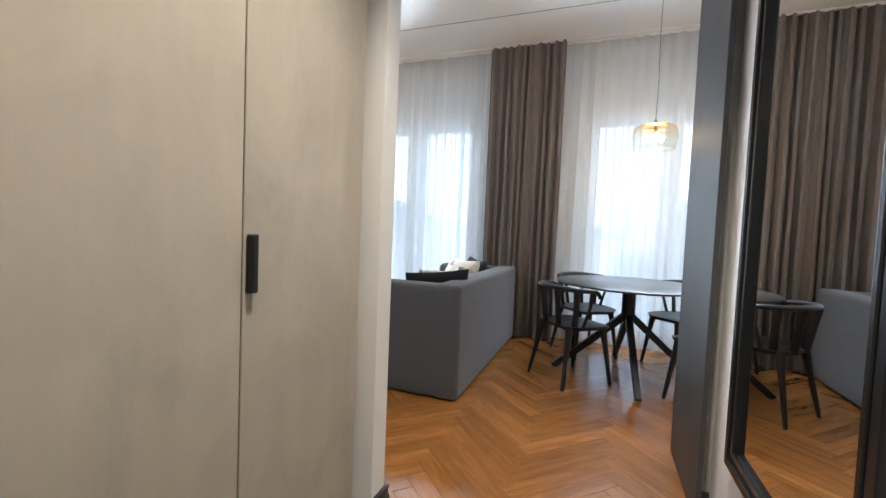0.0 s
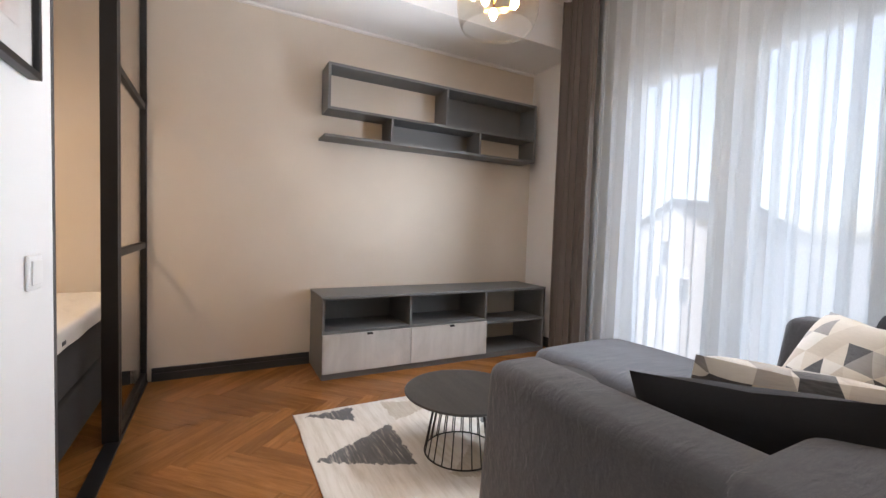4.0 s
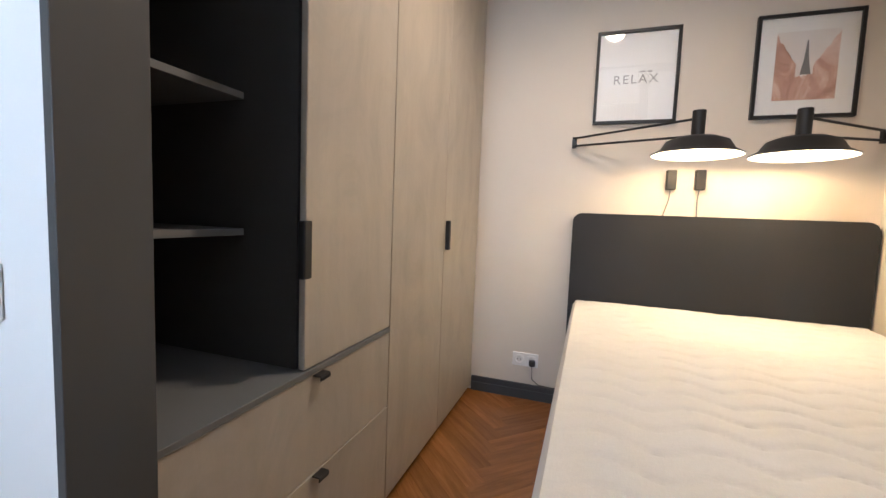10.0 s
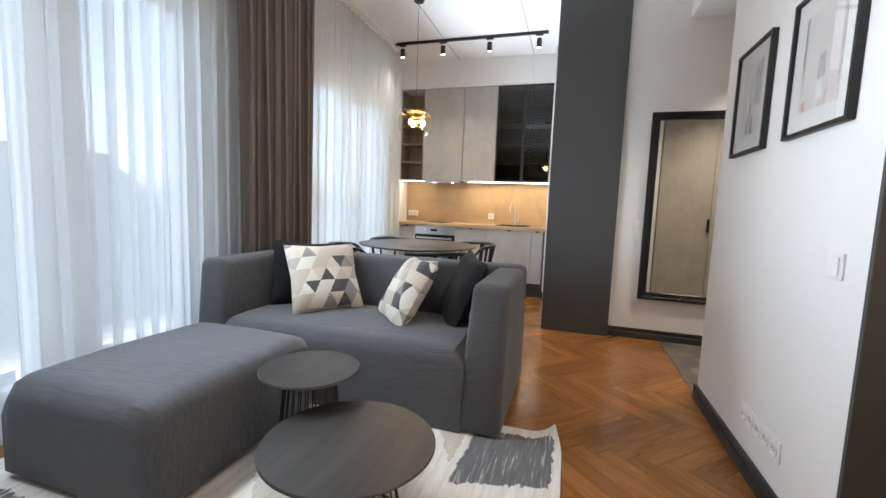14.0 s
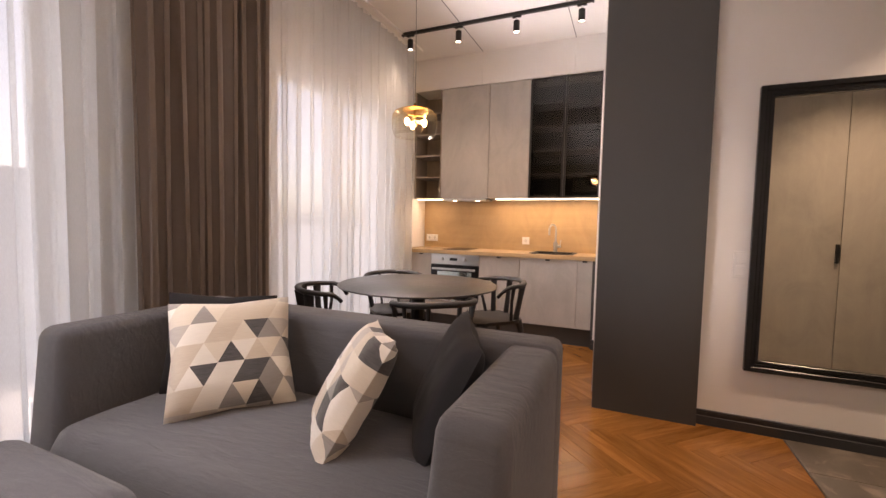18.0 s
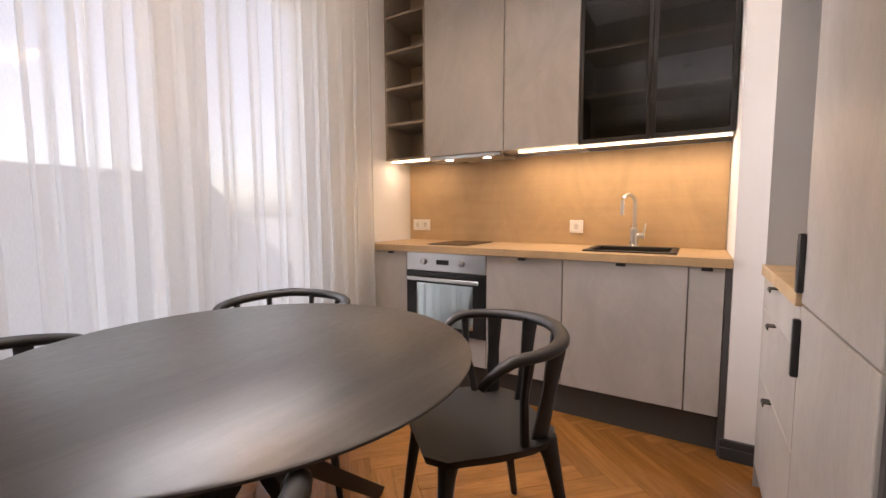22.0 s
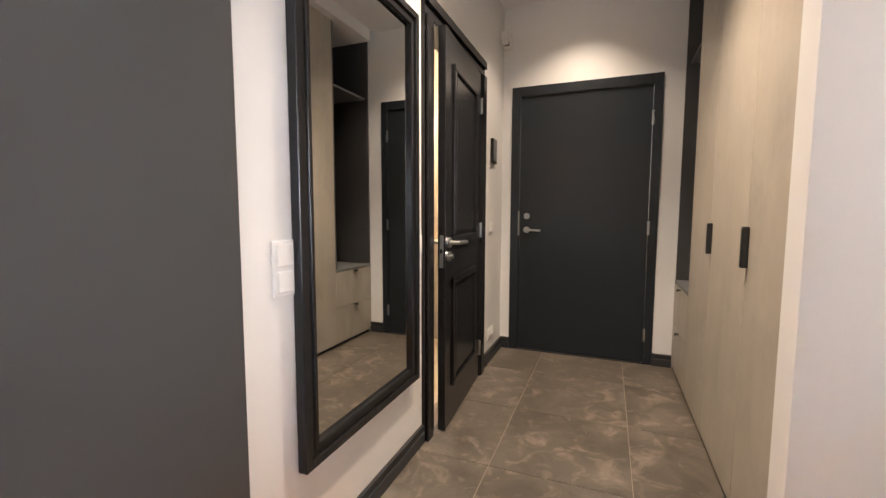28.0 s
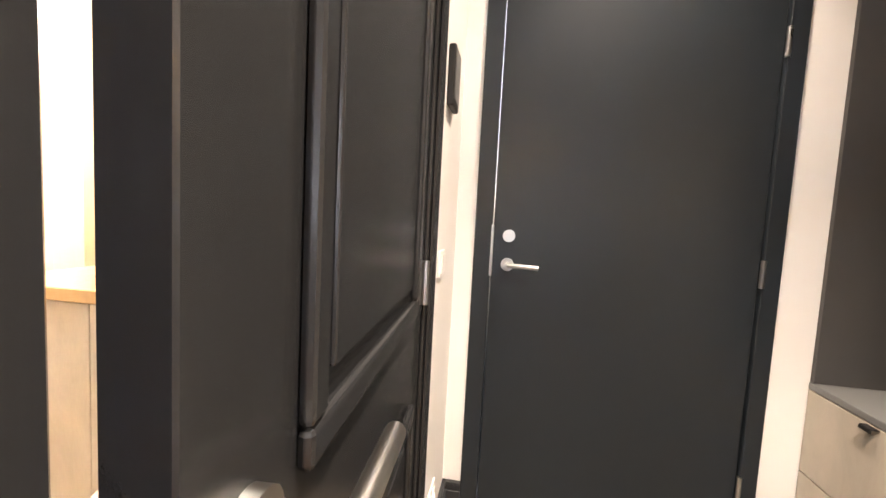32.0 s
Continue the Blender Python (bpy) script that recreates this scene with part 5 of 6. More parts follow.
def dining_chair(m):
    """A moulded chair with a rail that runs round into short arms. It looks along +y."""
    c = thing("dining_chair", (0, 0, 0), "black moulded dining chair with a curved rail back", "chair", "chairs round the dining table")
    # seat: a rounded, slightly dished slab
    bm = bmnew()
    rows, cols = 9, 11
    top, bot = [], []
    for i in range(rows):
        v = i / (rows - 1)
        ly = -0.20 + 0.41 * v
        half = 0.185 + 0.040 * math.sin(math.pi * min(1, v * 0.75 + 0.12)) - 0.05 * max(0, v - 0.88) / 0.12 - 0.055 * max(0, 0.15 - v) / 0.15
        rt, rb = [], []
        for j in range(cols):
            u = j / (cols - 1) * 2 - 1
            dish = -0.012 * (1 - u * u) * math.sin(math.pi * v) - 0.012 * max(0, v - 0.8) / 0.2
            rt.append(bm.verts.new((half * u, ly, 0.452 + dish)))
            rb.append(bm.verts.new((half * u * 0.95, ly * 0.96, 0.425 + dish)))
        top.append(rt), bot.append(rb)
    for i in range(rows - 1):
        for j in range(cols - 1):
            bm.faces.new((top[i][j], top[i][j + 1], top[i + 1][j + 1], top[i + 1][j]))
            bm.faces.new((bot[i][j], bot[i + 1][j], bot[i + 1][j + 1], bot[i][j + 1]))
    ring_t = top[0] + [r[-1] for r in top[1:]] + top[-1][-2::-1] + [r[0] for r in top[-2:0:-1]]
    ring_b = bot[0] + [r[-1] for r in bot[1:]] + bot[-1][-2::-1] + [r[0] for r in bot[-2:0:-1]]
    for k in range(len(ring_t)):
        q = (k + 1) % len(ring_t)
        bm.faces.new((ring_t[k], ring_b[k], ring_b[q], ring_t[q]))
    part("seat", bm, CHAIR_BLACK, c, "", True)
    for sx in (-1, 1):
        part("leg", tube(bmnew(), [(sx * 0.158, 0.138, 0.438), (sx * 0.170, 0.150, 0.38), (sx * 0.180, 0.160, 0.30), (sx * 0.198, 0.178, 0.15), (sx * 0.215, 0.195, 0.0)], [0.034, 0.025, 0.0195, 0.016, 0.012], 12), CHAIR_BLACK, c, "", True)
        part("leg", tube(bmnew(), [(sx * 0.155, -0.160, 0.438), (sx * 0.166, -0.175, 0.38), (sx * 0.176, -0.189, 0.30), (sx * 0.194, -0.217, 0.15), (sx * 0.212, -0.245, 0.0)], [0.034, 0.025, 0.0195, 0.016, 0.012], 12), CHAIR_BLACK, c, "", True)

    def rail(a):
        """The rail's middle line, by angle from the back."""
        r = radians(a)
        lift = 0.738 - 0.012 * abs(a) / 60 - 0.075 * (max(0, abs(a) - 92) / 30) ** 2
        return (0.250 * math.sin(r), -0.045 - 0.210 * math.cos(r), lift)

    pts = [rail(a) for a in range(-122, 123, 7)]
    n = len(pts)
    rad = [0.0145 + 0.0045 * math.sin(math.pi * k / (n - 1)) if 1 < k < n - 2 else 0.013 for k in range(n)]
    part("top_rail", tube(bmnew(), pts, rad, 12, (1.25, 1.0)), CHAIR_BLACK, c, "", True)
    for a in (-88, -58, -22, 22, 58, 88):
        x, y, z = rail(a)
        f = 0.80 if abs(a) < 70 else 0.78
        part("slat", tube(bmnew(), [(x * f, y * 0.80 - 0.005 if abs(a) < 70 else y - 0.02, 0.438), (x * 0.93, y * 0.93, 0.60), (x, y, z - 0.005)], [0.014, 0.012, 0.016], 8, (1.9, 0.75) if abs(a) < 70 else (1.0, 1.0)), CHAIR_BLACK, c, "", True)
    c.matrix_basis = m
    return c


def chair_pose(x, y, tx, ty):
    return pose(x, y, 0, 0, 0, math.degrees(math.atan2(-(tx - x), ty - y)))


_c = dining_chair(chair_pose(-0.072, 3.590, 0.668, 4.265))
for _x, _y, _tx, _ty in ((0.856, 3.499, 0.116, 4.169), (0.000, 4.365, 0.37, 3.825), (0.79, 4.345, 0.33, 3.90)):
    copy_thing(_c, chair_pose(_x, _y, _tx, _ty))


def pendant(x, y, z, r, h):
    p = thing("pendant_lamp", (x, y, CEIL), "amber blown-glass pendant lamp with three lit bulbs", "lamp")
    prof = [(r * 0.52, h * 0.50), (r * 0.72, h * 0.495), (r * 0.88, h * 0.42), (r * 0.97, h * 0.28), (r, h * 0.10), (r, -h * 0.08), (r * 0.975, -h * 0.25), (r * 0.92, -h * 0.40), (r * 0.86, -h * 0.50), (r * 0.85, -h * 0.495), (r * 0.91, -h * 0.39)]
    part("shade", lathe(bmnew(), prof, (x, y, z), 48), AMBER, p, "blown glass shade fading from gold to clear", True)
    part("cap", lathe(bmnew(), [(0.01, 0.012), (r * 0.50, 0.008), (r * 0.56, 0.002), (r * 0.50, -0.004), (0.01, -0.004)], (x, y, z + h * 0.50), 32, True), GOLD, p, "gold cap", True)
    part("stem", tube(bmnew(), [(x, y, z + 0.045), (x, y, z + h / 2 + 0.05)], 0.010, 12), GOLD, p, "", True)
    for k in range(3):
        a = radians(120 * k + 40)
        c, s = math.cos(a), math.sin(a)
        arm = part("arm", tube(bmnew(), [(x, y, z + 0.055), (x + 0.04 * c, y + 0.04 * s, z + 0.058), (x + 0.07 * c, y + 0.07 * s, z + 0.050), (x + 0.075 * c, y + 0.075 * s, z + 0.028)], 0.006, 8), GOLD, p)
        part("bulb", lathe(bmnew(), [(0.006, 0.0), (0.016, 0.014), (0.018, 0.03), (0.010, 0.048), (0.002, 0.052)], (x + 0.075 * c, y + 0.075 * s, z - 0.025), 14, True), BULB, arm, "lit bulb", True)
    part("cable", tube(bmnew(), [(x, y, z + h / 2 + 0.05), (x + 0.006, y, z + h / 2 + 0.30), (x - 0.004, y, CEIL - 0.3), (x, y, CEIL - 0.012)], 0.0025, 6), GREY_BOARD, p)
    part("ceiling_cup", lathe(bmnew(), [(0.05, 0.0), (0.048, -0.022), (0.01, -0.026)], (x, y, CEIL), 24, True), BLACK_METAL, p, "", True)


GOLD = plain("soft_gold", (0.24, 0.145, 0.055), 0.38, 1.0, vary=0.05)
pendant(0.455, 4.007, 1.935, 0.172, 0.195)
pendant(-2.13, 3.12, 2.105, 0.178, 0.20)


# ---- living room ----
def soft_block(bm, x0, x1, y0, y1, z0, z1, r=0.05, puff=0.0, cuts=6):
    """An upholstered block: rounded edges and a slightly swollen top."""
    box(bm, x0, x1, y0, y1, z0, z1, r, 4)
    if puff:
        cx, cy = (x0 + x1) / 2, (y0 + y1) / 2
        for v in bm.verts:
            if v.co.z > z1 - r * 1.2:
                fx, fy = 1 - abs(v.co.x - cx) / ((x1 - x0) / 2), 1 - abs(v.co.y - cy) / ((y1 - y0) / 2)
                v.co.z += puff * min(1, 3 * max(0, min(fx, fy)))
    return bm


def pad(x0, x1, y0, y1, z0, z1, puff=0.02, n=16, r=0.05, sag=0.004):
    """A cushioned slab as a fine grid, swollen in the middle, with faint creases."""
    bm = bmnew()
    top = []
    for i in range(n + 1):
        row = []
        for j in range(n + 1):
            u, v = i / n, j / n
            eu, ev = min(u, 1 - u) * (x1 - x0), min(v, 1 - v) * (y1 - y0)
            drop = sum((r - r * math.sqrt(max(0, 1 - (1 - min(1, e / r)) ** 2))) for e in (eu, ev))
            p = Vector((x0 + u * (x1 - x0), y0 + v * (y1 - y0), 0))
            z = z1 - drop + puff * math.sin(math.pi * u) ** 0.5 * math.sin(math.pi * v) ** 0.5 + sag * noise.noise(p * 6)
            row.append(bm.verts.new((p.x, p.y, z)))
        top.append(row)
    for i in range(n):
        for j in range(n):
            bm.faces.new((top[i][j], top[i + 1][j], top[i + 1][j + 1], top[i][j + 1]))
    ring = top[0][:] + [r_[-1] for r_ in top[1:]] + top[-1][-2::-1] + [r_[0] for r_ in top[-2:0:-1]]
    low = [bm.verts.new((v.co.x, v.co.y, z0)) for v in ring]
    for k in range(len(ring)):
        q = (k + 1) % len(ring)
        bm.faces.new((ring[k], ring[q], low[q], low[k]))
    bm.faces.new(low)
    return bm


def sofa():
    s = thing("sofa", (-1.16, 3.66, 0), "grey upholstered two-seat sofa with a low boxy back", "sofa")
    x0, x1, y0, y1, h = -1.60, -0.722, 2.718, 4.61, 0.76
    part("seat", pad(x0, x1 - 0.19, y0 + 0.200, y1 - 0.200, 0.012, 0.415, 0.035, 28, 0.06), SOFA_CLOTH, s, "", True)
    part("backrest", soft_block(bmnew(), x1 - 0.20, x1, y0, y1, 0.006, h + 0.004, 0.040), SOFA_CLOTH, s, "", True)
    for a, b in ((y0 + 0.001, y0 + 0.20), (y1 - 0.20, y1 - 0.001)):
        bm = bmnew()
        soft_block(bm, x0, x1 - 0.006, a, b, 0.006, h - 0.004, 0.042)
        for v in bm.verts:
            inner = (v.co.y - a) / (b - a) if a < 3.5 else (b - v.co.y) / (b - a)
            v.co.y += (1 if a < 3.5 else -1) * inner * (0.055 * (1 - v.co.z / h) - 0.018)
            if v.co.z > 0.45:
                v.co.x += 0.07 * (v.co.z - 0.45) / 0.29 * max(0, (x1 - 0.2 - v.co.x) / (x1 - 0.2 - x0))
        part("armrest", bm, SOFA_CLOTH, s, "", True)
    for px in (x0 + 0.10, x1 - 0.10):
        for py in (y0 + 0.12, y1 - 0.12):
            part("foot", lathe(bmnew(), [(0.025, 0.0), (0.03, 0.016)], (px, py, 0.0), 16, True), BLACK_METAL, s)
    return s


sofa()
_o = thing("ottoman", (-2.1, 4.1, 0), "large grey upholstered ottoman pushed against the sofa", "ottoman")
part("body", pad(-2.54, -1.625, 3.74, 4.495, 0.035, 0.410, 0.028, 28, 0.075), SOFA_CLOTH, _o, "", True)
_r = [(-2.534, 3.79), (-2.49, 3.746), (-1.675, 3.746), (-1.631, 3.79), (-1.631, 4.445), (-1.675, 4.489), (-2.49, 4.489), (-2.534, 4.445), (-2.534, 3.79)]
part("piping", tube(bmnew(), [(x, y, 0.335) for x, y in _r], 0.0035, 6), SOFA_CLOTH, _o)
for _x in (-2.43, -1.72):
    for _y in (3.85, 4.38):
        part("foot", lathe(bmnew(), [(0.025, 0.0), (0.03, 0.04)], (_x, _y, 0.0105), 16, True), BLACK_METAL, _o)


def cushion(name, m, size, material, label, thick=0.15):
    """A square scatter cushion with drawn-out corners; it stands in its own x-z plane."""
    bm = bmnew()
    n = 18
    sides = []
    for s in (-1, 1):
        g = []
        for i in range(n + 1):
            row = []
            for j in range(n + 1):
                u, v = i / n * 2 - 1, j / n * 2 - 1
                pinch = 1 - 0.075 * (1 - abs(u * v)) * max(abs(u), abs(v)) ** 4
                th = thick / 2 * (max(0, 1 - u ** 4) * max(0, 1 - v ** 4)) ** 0.55
                crease = 0.006 * noise.noise(Vector((u * 3, v * 3, s * 2 + size * 9)))
                row.append(bm.verts.new((u * size / 2 * pinch, s * (th + crease * (th > 0.01)), v * size / 2 * pinch)))
            g.append(row)
        sides.append(g)
        for i in range(n):
            for j in range(n):
                q = (g[i][j], g[i + 1][j], g[i + 1][j + 1], g[i][j + 1])
                bm.faces.new(q if s < 0 else q[::-1])
    bmesh.ops.remove_doubles(bm, verts=bm.verts, dist=0.0008)
    ob = new(name, mesh_of(name, bm, material, True))
    ob.matrix_basis = m
    return tagged(ob, label, "cushion", "cushions on the sofa")


cushion("cushion", pose(-1.175, 3.964, 0.640, -29, 0, -38), 0.46, PILLOW_PRINT, "white, beige and black triangle-print cushion leaning on the sofa back")
cushion("cushion", pose(-1.07, 4.17, 0.625, -10, 3, -52), 0.45, BLACK_CLOTH, "black cushion in the sofa's corner", 0.12)
cushion("cushion", pose(-1.13, 3.41, 0.595, 32, 4, 40), 0.46, PILLOW_PRINT, "triangle-print cushion leaning towards the armrest", 0.15)
cushion("cushion", pose(-1.02, 3.085, 0.615, 24, -5, 26), 0.46, BLACK_CLOTH, "black cushion against the armrest", 0.13)


def rug():
    """A thin woven rug with one lifted corner and a wavy edge."""
    x0, x1, y0, y1 = -3.048, -1.44, 2.432, 4.655
    bm = bmnew()
    nx, ny = 44, 60
    g = []
    for i in range(nx + 1):
        row = []
        for j in range(ny + 1):
            x, y = x0 + (x1 - x0) * i / nx, y0 + (y1 - y0) * j / ny
            d = math.hypot((x1 - x) * 1.0, (y - y0) * 1.0)
            lift = 0.075 * max(0, 1 - d / 0.17) ** 2 + 0.006 * max(0, noise.noise(Vector((x * 5, y * 5, 0)))) * (1 if y < 2.6 else 0.2)
            row.append(bm.verts.new((x - 0.4 * lift + 0.006 * noise.noise(Vector((y * 4, 1, 0))), y + 0.5 * lift + 0.008 * noise.noise(Vector((x * 4, 0, 0))), 0.010 + lift)))
        g.append(row)
    for i in range(nx):
        for j in range(ny):
            bm.faces.new((g[i][j], g[i + 1][j], g[i + 1][j + 1], g[i][j + 1]))
    r = bmesh.ops.extrude_face_region(bm, geom=bm.faces[:])
    bmesh.ops.translate(bm, verts=[v for v in r["geom"] if isinstance(v, bmesh.types.BMVert)], vec=(0, 0, -0.009))
    return whole("rug", bm, RUG_WEAVE, "cream rug with worn dark grey triangles, one corner lifted", "rug", smooth=True, place=(-2.2, 3.5, 0))


rug()


def coffee_table(x, y, h, r, base, label):
    t = thing("coffee_table", (x, y, 0.0), label, "table", "pair of coffee tables")
    z = 0.0115
    part("tabletop", lathe(bmnew(), [(0.01, 0.0), (r - 0.012, 0.0), (r, 0.008), (r, 0.012), (r - 0.004, 0.016), (0.01, 0.016)], (x, y, h - 0.016), 64, True), DARK_OAK, t, "", True)
    for zz, rr in ((z + 0.004, base), (h - 0.022, base * 0.72)):
        part("ring", tube(bmnew(), [(x + rr * math.cos(a), y + rr * math.sin(a), zz) for a in [k * math.pi / 20 for k in range(41)]], 0.004, 6), BLACK_METAL, t)
    for k in range(24):
        a = 2 * math.pi * k / 24
        part("wire", tube(bmnew(), [(x + base * math.cos(a), y + base * math.sin(a), z + 0.003), (x + base * 0.72 * math.cos(a), y + base * 0.72 * math.sin(a), h - 0.022)], 0.003, 5), BLACK_METAL, t)
    return t


coffee_table(-2.31, 3.125, 0.325, 0.292, 0.185, "low round black-stained coffee table on a wire base")
coffee_table(-2.042, 3.465, 0.430, 0.205, 0.140, "smaller, taller round coffee table on a wire base")


def tv_unit():
    u = thing("tv_unit", (-3.8, 3.68, 0), "low grey media unit with two whitewashed drawers", "cabinet")
    x0, x1, y0, y1 = WEST + 0.003, -3.555, 2.695, 4.76
    ya, yb, t = 3.385, 4.097, 0.018
    part("top", boxes((x0, x1 + 0.004, y0 - 0.004, y1 + 0.004, 0.585, 0.605), bevel=0.0015), GREY_BOARD, u)
    part("bottom", boxes((x0, x1, y0, y1, 0.0, 0.045), bevel=0.0015), GREY_BOARD, u)
    for a in (y0, y1 - t):
        part("side_panel", boxes((x0, x1, a, a + t, 0.0455, 0.5845), bevel=0.001), GREY_BOARD, u)
    for a in (ya - t / 2, yb - t / 2):
        part("divider", boxes((x0, x1 - 0.002, a, a + t, 0.0455, 0.5845), bevel=0.001), GREY_BOARD, u)
    part("shelf", boxes((x0, x1 - 0.004, y0 + t, ya - t / 2, 0.335, 0.351)), GREY_BOARD, u)
    part("shelf", boxes((x0, x1 - 0.004, ya + t / 2, yb - t / 2, 0.335, 0.351)), GREY_BOARD, u)
    part("shelf", boxes((x0 + 0.10, x1 - 0.004, yb + t / 2, y1 - t, 0.300, 0.318), bevel=0.001), GREY_BOARD, u)
    part("back", boxes((x0, x0 + 0.008, y0 + t, yb - t / 2, 0.046, 0.584)), GREY_BOARD, u)
    for a, b in ((y0 + 0.004, ya - 0.002), (ya + 0.002, yb + 0.004)):
        d = part("drawer", boxes((x1 - 0.001, x1 + 0.017, a, b, 0.048, 0.332), bevel=0.0015), TV_BOARD, u, "whitewashed drawer front")
        part("handle", lip_pull((x1 + 0.017, (a + b) / 2, 0.327), "y", 0.02), BLACK_METAL, d, "small black tab pull")


tv_unit()


def wall_shelf():
    s = thing("wall_shelf", (-3.94, 3.68, 1.72), "grey asymmetric open wall shelf above the media unit", "shelf")
    x0, x1, t = WEST + 0.002, -3.77, 0.020
    y0, y1, ym = 2.754, 4.743, 3.766
    za, zb, zc = 2.335, 2.01, 1.805
    rows = [("board", (x0, x1, y0, y1, za - t, za)), ("board", (x0, x1, y0, y1, zb - t, zb)), ("board", (x0, x1, y0 - 0.02, y1, zc - t, zc)),
            ("side_panel", (x0, x1, y0, y0 + t, zb, za - t)), ("divider", (x0, x1, ym - t / 2, ym + t / 2, zb, za - t)), ("side_panel", (x0, x1, y1 - t, y1, zb, za - t)),
            ("divider", (x0, x1, 3.27 - t / 2, 3.27 + t / 2, zc, zb - t)), ("divider", (x0, x1, 4.11 - t / 2, 4.11 + t / 2, zc, zb - t)), ("side_panel", (x0, x1, y1 - t, y1, zc, zb - t)),
            ("back", (x0, x0 + 0.008, ym + t / 2, y1 - t, zb, za - t)), ("back", (x0, x0 + 0.008, 3.27 + t / 2, 4.11 - t / 2, zc, zb - t))]
    for n, r in rows:
        part(n, boxes(r, bevel=0.001), GREY_BOARD, s)


wall_shelf()


# ---- curtains ----
def drape(x0, x1, y, z0, z1, folds, depth, seed, cols=None, fold=0.25):
    """Hanging cloth in uneven vertical folds that open out towards the hem."""
    rnd = random.Random(seed)
    bm = bmnew()
    cols = cols or folds * 10
    ph = [0.0]
    for k in range(folds):
        ph.append(ph[-1] + rnd.uniform(0.65, 1.35))
    amp = [rnd.uniform(0.6, 1.15) for k in range(folds + 2)]
    rows = 16
    g = []
    for i in range(rows + 1):
        v = i / rows
        row = []
        for j in range(cols + 1):
            u = j / cols
            f = u * folds
            k = min(int(f), folds - 1)
            p = (ph[k] + (f - k) * (ph[k + 1] - ph[k])) / ph[-1]
            a = amp[k] * (1 - (f - k)) + amp[k + 1] * (f - k)
            spread = 0.72 + 0.28 * v
            off = depth * a * spread * math.sin(2 * math.pi * f) + 0.25 * depth * math.sin(2 * math.pi * f * 0.37 + 3 * v + seed)
            x = x0 + p * (x1 - x0) + fold * depth * math.sin(4 * math.pi * f) + 0.012 * v * math.sin(f * 1.7 + seed)
            row.append(bm.verts.new((x, y + off, z1 + (z0 - z1) * v)))
        g.append(row)
    for i in range(rows):
        for j in range(cols):
            bm.faces.new((g[i][j], g[i][j + 1], g[i + 1][j + 1], g[i + 1][j]))
    return bm


_k = whole("curtain", drape(-3.37, -2.97, 4.66, 0.012, CEIL - 0.02, 6, 0.048, 3), CURTAIN_CLOTH, "heavy taupe curtain gathered beside the window", "curtain", "heavy curtains", smooth=True)
_k = whole("curtain", drape(-1.12, -0.335, 4.665, 0.012, CEIL - 0.02, 10, 0.055, 8, 160, 0.45), CURTAIN_CLOTH, "wide heavy taupe curtain gathered between the windows", "curtain", "heavy curtains", smooth=True)
_k = whole("sheer_curtain", drape(-3.03, -0.80, 4.76, 0.012, CEIL - 0.02, 19, 0.034, 21, 380, 0.75), SHEER, "white sheer net curtain hanging to the floor", "curtain", "sheer curtains", smooth=True)
_k = whole("sheer_curtain", drape(-0.80, 1.84, 4.76, 0.012, CEIL - 0.02, 21, 0.036, 34, 420, 0.75), SHEER, "white sheer net curtain in loose folds", "curtain", "sheer curtains", smooth=True)
structure("curtain_rail", boxes((-3.39, 1.84, 4.655, 4.675, CEIL - 0.018, CEIL), (-3.39, 1.84, 4.75, 4.77, CEIL - 0.018, CEIL)), WHITE_PLASTIC, "white double curtain rail on the ceiling", "trim")


